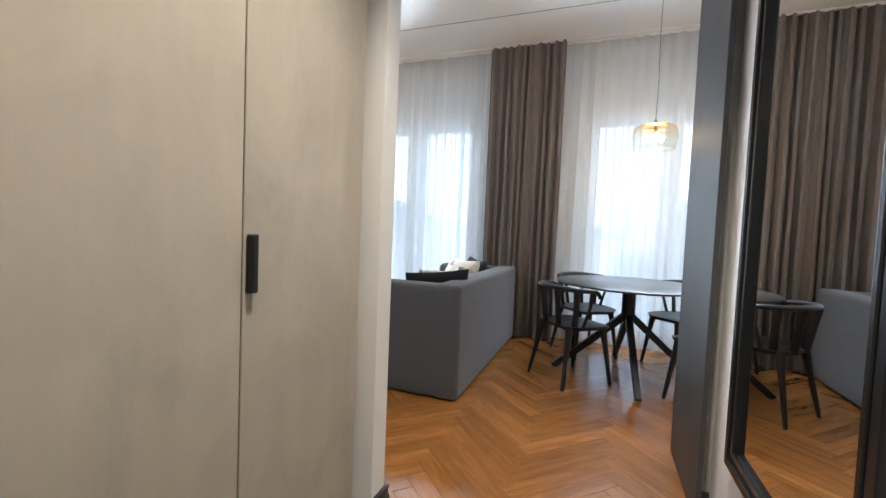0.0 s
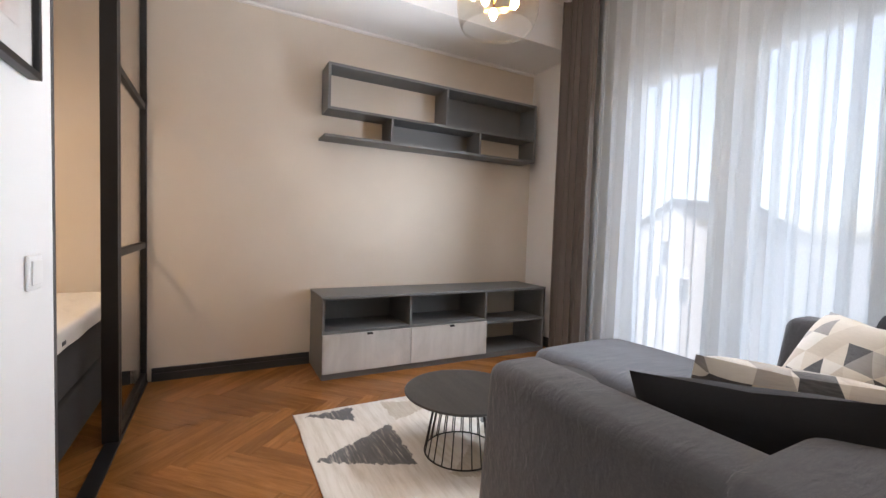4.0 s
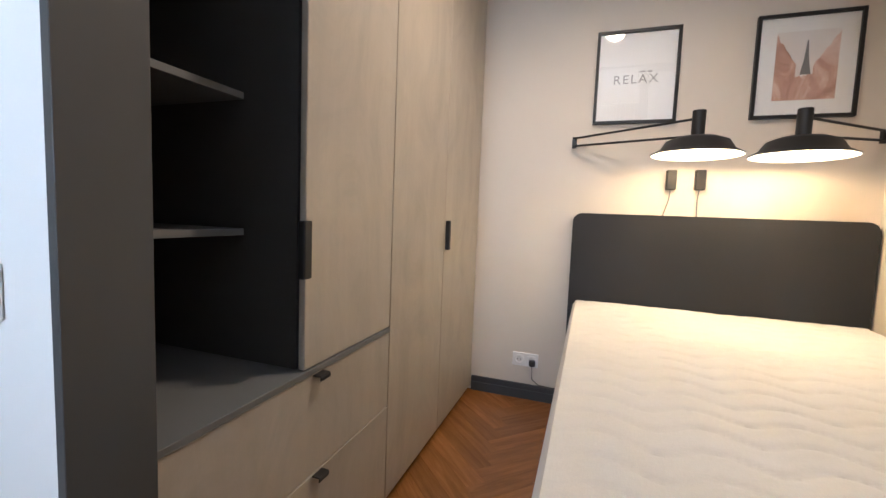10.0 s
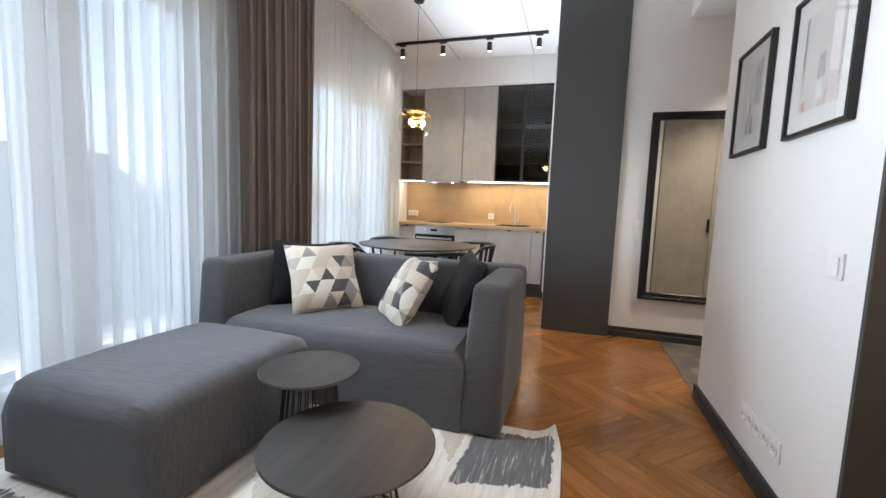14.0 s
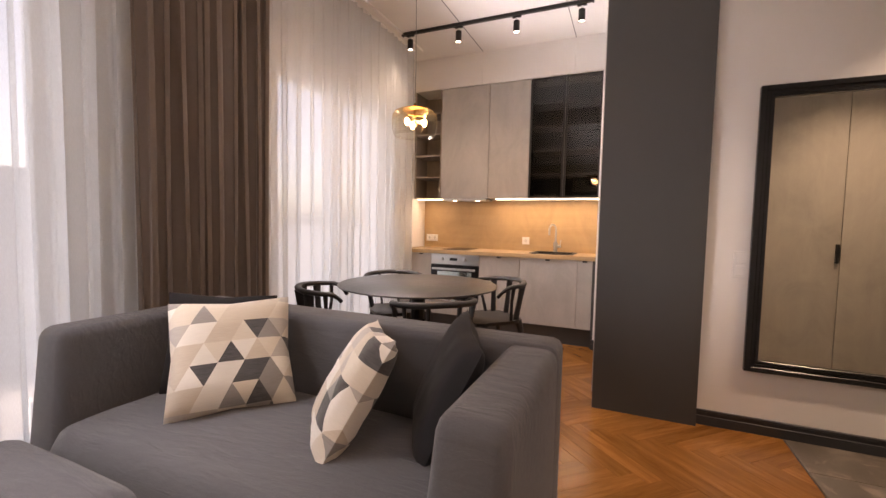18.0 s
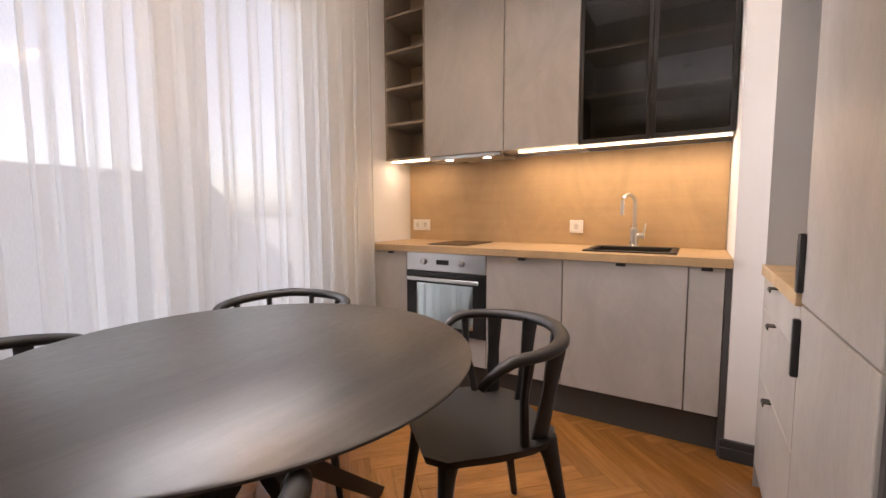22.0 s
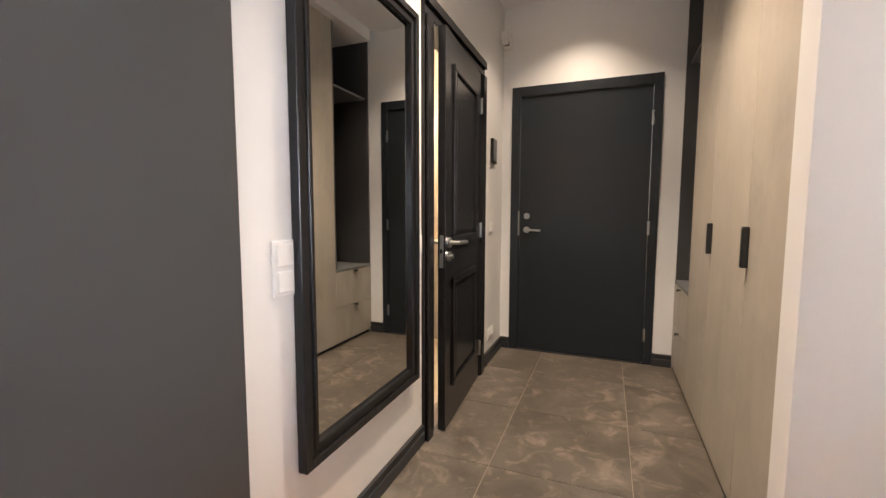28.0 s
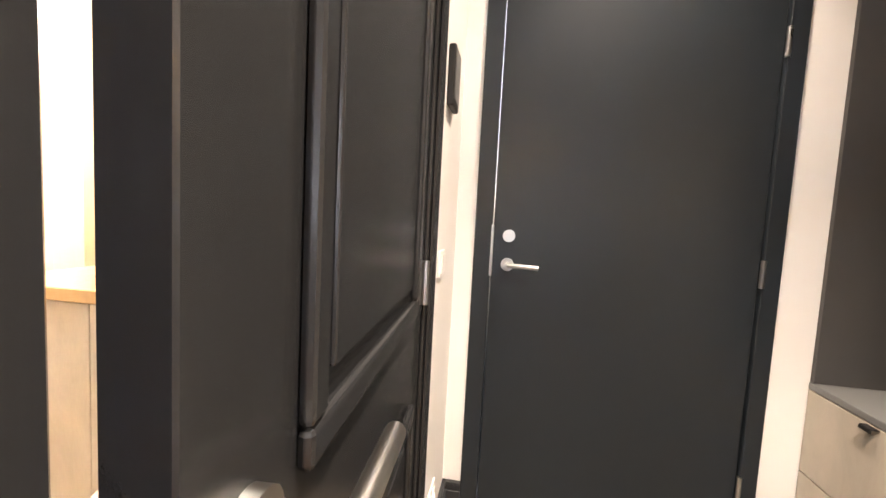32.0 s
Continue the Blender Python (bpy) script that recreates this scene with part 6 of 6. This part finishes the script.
# ---- bedroom ----
def bed():
    b = thing("bed", (-3.36, 0.5, 0), "dark box-spring bed with a bare quilted white topper", "bed")
    x0, x1, y0, y1 = -3.975, -2.655, BED_SOUTH + 0.05, 1.455
    part("base", soft_block(bmnew(), x0, x1, y0, y1, 0.06, 0.318, 0.02), BED_CLOTH, b, "", True)
    part("box_spring", soft_block(bmnew(), x0, x1, y0, y1, 0.320, 0.555, 0.025), BED_CLOTH, b, "", True)
    bm = bmnew()
    n, m = 84, 230
    g = []
    r = 0.03
    for i in range(n + 1):
        row = []
        for j in range(m + 1):
            u, v = i / n, j / m
            x, y = x0 - 0.005 + u * (x1 - x0 + 0.02), y0 - 0.005 + v * (y1 - y0 + 0.025)
            e = min(min(u, 1 - u) * 1.4, min(v, 1 - v) * 1.9)
            drop = r - r * math.sqrt(max(0, 1 - (1 - min(1, e / r)) ** 2))
            w = 0.5 + 0.5 * math.sin(y * 62 + 1.5 * math.sin(x * 29) + 0.6 * noise.noise(Vector((x * 3, y * 3, 0))))
            z = 0.662 - 0.022 * v - drop - 0.009 * w ** 9 * min(1, e / 0.09) + 0.006 * noise.noise(Vector((x * 4, y * 4, 5)))
            row.append(bm.verts.new((x, y, z)))
        g.append(row)
    for i in range(n):
        for j in range(m):
            bm.faces.new((g[i][j], g[i + 1][j], g[i + 1][j + 1], g[i][j + 1]))
    ring = g[0][:] + [q[-1] for q in g[1:]] + g[-1][-2::-1] + [q[0] for q in g[-2:0:-1]]
    low = [bm.verts.new((v.co.x, v.co.y, 0.557 + 0.006 * noise.noise(v.co * 5))) for v in ring]
    for k in range(len(ring)):
        q = (k + 1) % len(ring)
        bm.faces.new((ring[k], ring[q], low[q], low[k]))
    part("topper", bm, TOPPER, b, "quilted white mattress topper", True)
    part("fabric_tag", boxes((x1 - 0.20, x1 - 0.155, y1 + 0.0202, y1 + 0.0225, 0.578, 0.595)), DARK_TRIM, b, "small dark tag")
    bm = bmnew()
    hx0, hx1, hz = -3.985, -2.612, 1.156
    box(bm, hx0, hx1, BED_SOUTH + 0.004, BED_SOUTH + 0.045, 0.05, hz, 0.0)
    es = [e for e in bm.edges if abs(e.verts[0].co.z - hz) < 1e-4 and abs(e.verts[1].co.z - hz) < 1e-4 and abs(e.verts[0].co.x - e.verts[1].co.x) < 1e-4]
    bmesh.ops.bevel(bm, geom=es, offset=0.05, segments=6, profile=0.5, affect="EDGES")
    bmesh.ops.bevel(bm, geom=[e for e in bm.edges if e.verts[0].co.y > BED_SOUTH + 0.04 and e.verts[1].co.y > BED_SOUTH + 0.09], offset=0.018, segments=3, profile=0.5, affect="EDGES")
    part("headboard", bm, BED_CLOTH, b, "", True)
    for px in (x0 + 0.1, x1 - 0.1):
        for py in (y0 + 0.1, y1 - 0.1):
            part("foot", lathe(bmnew(), [(0.025, 0.0), (0.03, 0.062)], (px, py, 0.0), 16, True), BLACK_METAL, b)


TOPPER = fabric("white_quilt_cloth", (0.72, 0.70, 0.66), vary=0.05, weave=500, sheen=0.1)
bed()


def reading_lamp(mx, sx, sy, z, label):
    """A swing-arm wall lamp with a black dish shade; it is mounted at mx and its shade hangs at sx."""
    l = thing("wall_lamp", (mx, BED_SOUTH, 1.555), label, "lamp", "reading lamps")
    yw = BED_SOUTH
    part("mount", boxes((mx - 0.012, mx + 0.012, yw + 0.0005, yw + 0.03, 1.525, 1.585), bevel=0.002), BLACK_METAL, l)
    part("arm", tube(tube(bmnew(), [(mx, yw + 0.03, 1.577), (sx, sy, z + 0.165)], 0.006, 8), [(mx, yw + 0.03, 1.535), (sx, sy, z + 0.085)], 0.006, 8), BLACK_METAL, l)
    part("lamp_holder", tube(bmnew(), [(sx, sy, z + 0.07), (sx, sy, z + 0.20)], 0.028, 20), BLACK_METAL, l, "", True)
    part("shade", lathe(bmnew(), [(0.030, 0.085), (0.085, 0.078), (0.13, 0.060), (0.155, 0.020), (0.192, 0.0), (0.192, -0.004), (0.150, 0.014), (0.125, 0.052), (0.030, 0.075)], (sx, sy, z), 40), BLACK_METAL, l, "black dish shade", True)
    # The shade's inner face; its own glow stands for light from the bulb.
    part("diffuser", lathe(bmnew(), [(0.187, -0.0035), (0.149, 0.0125), (0.123, 0.050), (0.030, 0.0735)], (sx, sy, z - 0.002), 40), SHADE_IN, l, "inner face of the shade, glowing to stand for bulb light", True)
    part("bulb", lathe(bmnew(), [(0.012, 0.07), (0.028, 0.04), (0.030, 0.025), (0.018, 0.008), (0.004, 0.003)], (sx, sy, z), 20, True), BULB, l, "lit bulb", True)


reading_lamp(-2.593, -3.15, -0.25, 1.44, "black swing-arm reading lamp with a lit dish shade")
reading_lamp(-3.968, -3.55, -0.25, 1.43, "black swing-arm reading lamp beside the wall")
for _x in (-3.10, -3.235):
    _a = thing("power_adapter", (_x, BED_SOUTH, 1.3), "small black plug-in box with a thin cord", "adapter")
    part("body", boxes((_x - 0.024, _x + 0.024, BED_SOUTH + 0.0005, BED_SOUTH + 0.04, 1.295, 1.40), bevel=0.004), BLACK_METAL, _a)
    part("cord", tube(bmnew(), [(_x, BED_SOUTH + 0.02, 1.296), (_x + 0.004, BED_SOUTH + 0.014, 1.24), (_x + 0.03 if _x > -3.2 else _x, BED_SOUTH + 0.008, 1.14)], 0.003, 6), GREY_BOARD, _a)
_a = thing("plug", (-2.425, BED_SOUTH + 0.01, 0.235), "black plug with its cord in the bedside socket", "plug")
part("body", boxes((-2.445, -2.408, BED_SOUTH + 0.0145, BED_SOUTH + 0.045, 0.217, 0.253), bevel=0.006, seg=2), BLACK_METAL, _a)
part("cord", tube(bmnew(), [(-2.427, BED_SOUTH + 0.035, 0.222), (-2.43, BED_SOUTH + 0.04, 0.14), (-2.47, BED_SOUTH + 0.03, 0.105), (-2.60, BED_SOUTH + 0.03, 0.10)], 0.003, 6), BLACK_METAL, _a)


def partition():
    p = thing("glass_partition", (-3.56, 1.58, 0), "black steel and glass sliding partition panel", "partition")
    y0, y1, top = 1.575, 1.615, LOW - 0.062
    xa, xb = WEST + 0.002, -3.088
    part("stile", boxes((xa, xa + 0.035, y0, y1, 0.012, top), bevel=0.002), BLACK_METAL, p)
    part("stile", boxes((xb - 0.075, xb - 0.041, y0 - 0.028, y1, 0.012, top), (xb - 0.041, xb - 0.034, y0 - 0.02, y1 - 0.008, 0.012, top), (xb - 0.034, xb, y0 - 0.028, y1, 0.012, top), bevel=0.002), BLACK_METAL, p)
    for z, h in ((0.045, 0.030), (0.945, 0.020), (1.856, 0.020), (top - 0.03, 0.03)):
        part("rail", boxes((xa + 0.035, xb - 0.075, y0 + 0.004, y1 - 0.004, z - h, z + h), bevel=0.002), BLACK_METAL, p)
    for z0, z1 in ((0.075, 0.925), (0.965, 1.836), (1.876, top - 0.06)):
        part("pane", boxes((xa + 0.035, xb - 0.075, 1.592, 1.598, z0, z1)), GLASS, p)
    part("floor_track", boxes((xa, -2.066, 1.555, 1.62, 0.0005, 0.011), bevel=0.001), BLACK_METAL, p)
    part("top_track", boxes((xa, -2.066, 1.55, 1.622, top + 0.001, LOW - 0.0605)), BLACK_METAL, p)


partition()


# ---- pictures ----
def text_mesh(words, size, x, y, z, flip, material, parent, name="lettering"):
    """Words from the built-in font as a thin mesh on a wall that looks along +y."""
    cu = bpy.data.curves.new(name, "FONT")
    cu.body, cu.size, cu.align_x, cu.extrude, cu.space_character = words, size, "CENTER", 0.0002, 1.22
    tmp = bpy.data.objects.new(name, cu)
    me = bpy.data.meshes.new_from_object(tmp)
    bpy.data.objects.remove(tmp)
    bm = bmnew()
    bm.from_mesh(me)
    bmesh.ops.transform(bm, matrix=Matrix.Translation((x, y, z)) @ Matrix.Rotation(math.pi, 4, "Z") @ Matrix.Rotation(radians(90), 4, "X"), verts=bm.verts)
    return part(name, bm, material, parent)


def picture(x0, x1, y, z0, z1, label, art=None, margin=0.09):
    """A framed print on a wall that looks along +y; x0 < x1."""
    p = thing("framed_print", ((x0 + x1) / 2, y, z0), label, "picture", "framed prints")
    f, d = 0.016, 0.026
    part("frame", boxes((x0, x0 + f, y + 0.0005, y + d, z0, z1), (x1 - f, x1, y + 0.0005, y + d, z0, z1), (x0 + f, x1 - f, y + 0.0005, y + d, z0, z0 + f), (x0 + f, x1 - f, y + 0.0005, y + d, z1 - f, z1), bevel=0.001), BLACK_METAL, p)
    part("paper", boxes((x0 + f, x1 - f, y + 0.0005, y + 0.012, z0 + f, z1 - f)), PAPER, p, "white paper mount")
    if art:
        part("print", boxes((x0 + margin, x1 - margin, y + 0.0125, y + 0.0132, z0 + margin, z1 - margin)), art, p, "printed picture")
    pane = part("pane", boxes((x0 + f, x1 - f, y + 0.018, y + 0.020, z0 + f, z1 - f)), GLASS, p)
    pane.visible_shadow = False
    return p


ART_CITY = photo("rose_city_print", [(0.30, (0.30, 0.16, 0.11)), (0.48, (0.55, 0.33, 0.26)), (0.60, (0.72, 0.56, 0.50)), (0.72, (0.78, 0.72, 0.68))], 9, (1, 1, 0.5))
SKY_PRINT = photo("pale_sky_print", [(0.3, (0.70, 0.66, 0.64)), (0.7, (0.78, 0.76, 0.75))], 5)
ART_GREY = photo("grey_mill_print", [(0.30, (0.10, 0.10, 0.10)), (0.46, (0.36, 0.35, 0.35)), (0.58, (0.70, 0.66, 0.66)), (0.70, (0.76, 0.75, 0.75))], 8, (1, 1, 0.4))
ART_RED = photo("pale_rose_print", [(0.34, (0.58, 0.22, 0.20)), (0.44, (0.70, 0.60, 0.58)), (0.60, (0.78, 0.76, 0.75)), (0.75, (0.60, 0.57, 0.56))], 6, (1, 1, 0.35))
SKY_GREY = photo("grey_print", [(0.3, (0.44, 0.43, 0.43)), (0.7, (0.60, 0.59, 0.59))], 30)
_p = picture(-3.098, -2.683, BED_SOUTH, 1.653, 2.150, "black-framed white print with the word RELAX")
text_mesh("RELAX", 0.066, -2.888, BED_SOUTH + 0.0124, 1.868, True, INK, _p)
part("small_line", boxes((-2.936, -2.905, BED_SOUTH + 0.0122, BED_SOUTH + 0.0126, 1.925, 1.931), (-2.968, -2.946, BED_SOUTH + 0.0122, BED_SOUTH + 0.0126, 1.924, 1.931)), INK, _p, "small line of lettering")
_p = picture(-3.851, -3.428, BED_SOUTH, 1.653, 2.150, "black-framed rose-brown print of a park and a tower", SKY_PRINT, 0.085)
_y0 = BED_SOUTH + 0.0134


def flat_shape(outline, y, thick=0.0006):
    bm = bmnew()
    f = bm.faces.new([bm.verts.new((x, y, z)) for x, z in outline])
    g = bmesh.ops.extrude_face_region(bm, geom=[f])
    bmesh.ops.translate(bm, verts=[v for v in g["geom"] if isinstance(v, bmesh.types.BMVert)], vec=(0, thick, 0))
    return bm


def ragged(x_from, x_to, z_foot, tops, seed):
    rnd = random.Random(seed)
    pts = [(x_from, z_foot), (x_to, z_foot)]
    n = 14
    for k in range(n + 1):
        u = 1 - k / n
        h = tops[0] + (tops[1] - tops[0]) * u
        pts.append((x_from + (x_to - x_from) * u, h + rnd.uniform(-0.008, 0.008)))
    return pts


part("foliage", flat_shape(ragged(-3.765, -3.67, 1.74, (2.055, 1.90), 1), _y0), ART_CITY, _p)
part("foliage", flat_shape(ragged(-3.60, -3.515, 1.74, (1.91, 2.05), 2), _y0), ART_CITY, _p)
part("foliage", flat_shape(ragged(-3.67, -3.60, 1.74, (1.86, 1.85), 3), _y0), ART_CITY, _p)
part("tower", flat_shape([(-3.662, 1.86), (-3.618, 1.86), (-3.630, 1.93), (-3.638, 2.02), (-3.642, 2.02), (-3.650, 1.93)], _y0 + 0.0008), GREY_BOARD, _p, "grey tower")
_q = picture(-1.277, -0.884, 1.655, 1.434, 1.949, "black-framed pale grey print of a tower", SKY_PRINT, 0.085)
part("tower", flat_shape([(-1.088, 1.62), (-1.058, 1.62), (-1.064, 1.70), (-1.066, 1.80), (-1.072, 1.84), (-1.078, 1.80), (-1.082, 1.70)], 1.6684), ART_GREY, _q, "grey printed tower")
part("base_block", flat_shape([(-1.125, 1.525), (-1.03, 1.525), (-1.045, 1.62), (-1.115, 1.615)], 1.6684), ART_GREY, _q, "dark printed block")
part("cloud_shape", flat_shape(ragged(-1.185, -1.105, 1.66, (1.86, 1.84), 6), 1.6684), SKY_GREY, _q, "grey printed cloud")
_q = picture(-1.895, -1.471, 1.655, 1.432, 1.945, "black-framed pale print of a curtained room with a red floor", SKY_PRINT, 0.085)
_y1 = 1.655 + 0.0134
part("floor_band", flat_shape(ragged(-1.808, -1.558, 1.519, (1.575, 1.56), 4), _y1), ART_RED, _q, "red printed floor")
part("drapery", flat_shape([(-1.575, 1.59), (-1.558, 1.58), (-1.558, 1.858), (-1.572, 1.858)], _y1), ART_GREY, _q, "grey printed drapery")
part("drapery", flat_shape([(-1.808, 1.60), (-1.795, 1.60), (-1.79, 1.858), (-1.808, 1.858)], _y1), SKY_GREY, _q, "grey printed drapery")
part("figure_shape", flat_shape([(-1.72, 1.545), (-1.66, 1.54), (-1.685, 1.615)], _y1 + 0.0008), PAPER, _q, "pale printed triangle")
part("chair_shape", flat_shape([(-1.715, 1.62), (-1.665, 1.615), (-1.67, 1.70), (-1.71, 1.70)], _y1), SKY_GREY, _q, "grey printed shape")


# ---- floor pieces ----
def clip_poly(poly, rect):
    """A convex outline cut to a rectangle (x0, x1, y0, y1)."""
    for axis, limit, sign in ((0, rect[0], 1), (0, rect[1], -1), (1, rect[2], 1), (1, rect[3], -1)):
        out = []
        for a, b in zip(poly, poly[1:] + poly[:1]):
            da, db = sign * (a[axis] - limit), sign * (b[axis] - limit)
            if da >= 0:
                out.append(a)
            if (da < 0) != (db < 0):
                t = da / (da - db)
                out.append((a[0] + t * (b[0] - a[0]), a[1] + t * (b[1] - a[1])))
        poly = out
        if len(poly) < 3:
            return []
    area = sum(a[0] * b[1] - b[0] * a[1] for a, b in zip(poly, poly[1:] + poly[:1])) / 2
    return poly if abs(area) > 2e-4 else []


def slab_mesh(name, poly, material, thick, chamfer):
    """A flat piece with a chamfered upper edge; its top lies at z = 0."""
    cx, cy = sum(p[0] for p in poly) / len(poly), sum(p[1] for p in poly) / len(poly)

    def ring(shrink, z):
        out = []
        for x, y in poly:
            d = math.hypot(x - cx, y - cy)
            k = max(0, 1 - shrink * 1.6 / max(d, 1e-6))
            out.append((cx + (x - cx) * k, cy + (y - cy) * k, z))
        return out

    n = len(poly)
    verts = ring(0, -thick) + ring(0, -chamfer) + ring(chamfer, 0)
    faces = [tuple(range(2 * n, 3 * n))]
    for lvl in (0, 1):
        for k in range(n):
            q = (k + 1) % n
            faces.append((lvl * n + k, lvl * n + q, (lvl + 1) * n + q, (lvl + 1) * n + k))
    me = bpy.data.meshes.new(name)
    me.from_pydata(verts, [], faces)
    me.materials.append(material)
    return me


def lay_parquet():
    """Herringbone planks at 45 degrees; the zigzags run along y."""
    w, l, gap = 0.091, 0.594, 0.0004
    floor = bpy.data.objects["floor"]
    room_a = (WEST, -2.02, BED_SOUTH, NORTH)
    room_b = (-2.02, EAST, 1.65, NORTH)
    hw, hl = w / 2 - gap, l / 2 - gap
    shared = slab_mesh("plank", [(-hl, -hw), (hl, -hw), (hl, hw), (-hl, hw)], PARQUET, 0.0135, 0.0007)
    c45 = math.sqrt(0.5)
    rnd = random.Random(5)
    near, rest = [], []

    def inside(p):
        return any(r[0] - 0.002 <= p[0] <= r[1] + 0.002 and r[2] - 0.002 <= p[1] <= r[3] + 0.002 for r in (room_a, room_b))

    for i in range(-60, 61):
        for j in range(-14, 15):
            for kind in (0, 1):
                # herringbone in its own axes: u along one arm, v along the other
                if kind == 0:
                    u, v, turn = i * w + j * l + l / 2, i * w - j * l + w / 2, 0
                else:
                    u, v, turn = i * w + j * l + l + w / 2, i * w - j * l + w - l / 2 + w * 0, 90
                x, y = -3.555 + (u - v) * c45, 1.665 + (u + v) * c45
                if not (WEST - 0.5 < x < EAST + 0.5 and BED_SOUTH - 0.5 < y < NORTH + 0.5):
                    continue
                ang = radians(45 + turn)
                ca, sa = math.cos(ang), math.sin(ang)
                corners = [(x + ca * a - sa * b, y + sa * a + ca * b) for a, b in ((-hl, -hw), (hl, -hw), (hl, hw), (-hl, hw))]
                m = Matrix.Translation((x, y, 0)) @ Matrix.Rotation(ang, 4, "Z")
                if all(inside(p) for p in corners):
                    rest.append((m, shared))
                    continue
                for r in (room_a, room_b):
                    poly = clip_poly(corners, r)
                    if poly:
                        local = [(ca * (px - x) + sa * (py - y), -sa * (px - x) + ca * (py - y)) for px, py in poly]
                        rest.append((m, slab_mesh("plank", local, PARQUET, 0.0135, 0.0007)))
    rest.sort(key=lambda r: abs(r[0].translation.y - 2.45) + 0.15 * abs(r[0].translation.x + 1.2))
    for m, me in rest[:300]:
        ob = new("plank", me)
        ob.parent = floor
        ob.matrix_basis = m @ Matrix.Translation((0, 0, rnd.uniform(-0.0002, 0.0002)))
    # the planks farther from the walk, joined by the way they lie
    for turn in (45, 135):
        verts, faces = [], []
        back = Matrix.Rotation(radians(-turn), 4, "Z")
        for m, me in rest[300:]:
            if abs(m.to_euler().z - radians(turn)) > 0.01:
                continue
            o = len(verts)
            lift = Vector((0, 0, rnd.uniform(-0.0002, 0.0002)))
            verts += [tuple(back @ (m @ v.co) + lift) for v in me.vertices]
            faces += [tuple(k + o for k in p.vertices) for p in me.polygons]
        me = bpy.data.meshes.new("planks")
        me.from_pydata(verts, [], faces)
        me.materials.append(PARQUET_FAR)
        ob = new("planks", me)
        ob.parent = floor
        ob.matrix_basis = Matrix.Rotation(radians(turn), 4, "Z")
        tagged(ob, kind="stuff")


lay_parquet()


def lay_tiles():
    floor = bpy.data.objects["floor_corridor"]
    s, g = 0.6, 0.0018
    rect = (-1.0, COR_EAST - 0.001, COR_SOUTH - 0.02, 1.646)
    for i in range(-3, 2):
        for j in range(-2, 4):
            x, y = 0.198 - s / 2 + s * i, 0.444 - s / 2 + s * j
            poly = clip_poly([(x - s / 2 + g, y - s / 2 + g), (x + s / 2 - g, y - s / 2 + g), (x + s / 2 - g, y + s / 2 - g), (x - s / 2 + g, y + s / 2 - g)], rect)
            if poly:
                ob = new("tile", slab_mesh("tile", [(a - x, b - y) for a, b in poly], TILE, 0.003, 0.0012))
                ob.parent = floor
                ob.matrix_basis = Matrix.Translation((x, y, 0))


lay_tiles()
structure("floor_edge_strip", boxes((-0.668, COR_EAST - 0.018, 1.6462, 1.6498, -0.012, 0.0008)), DARK_TRIM, "thin dark strip between tiles and parquet", "trim")
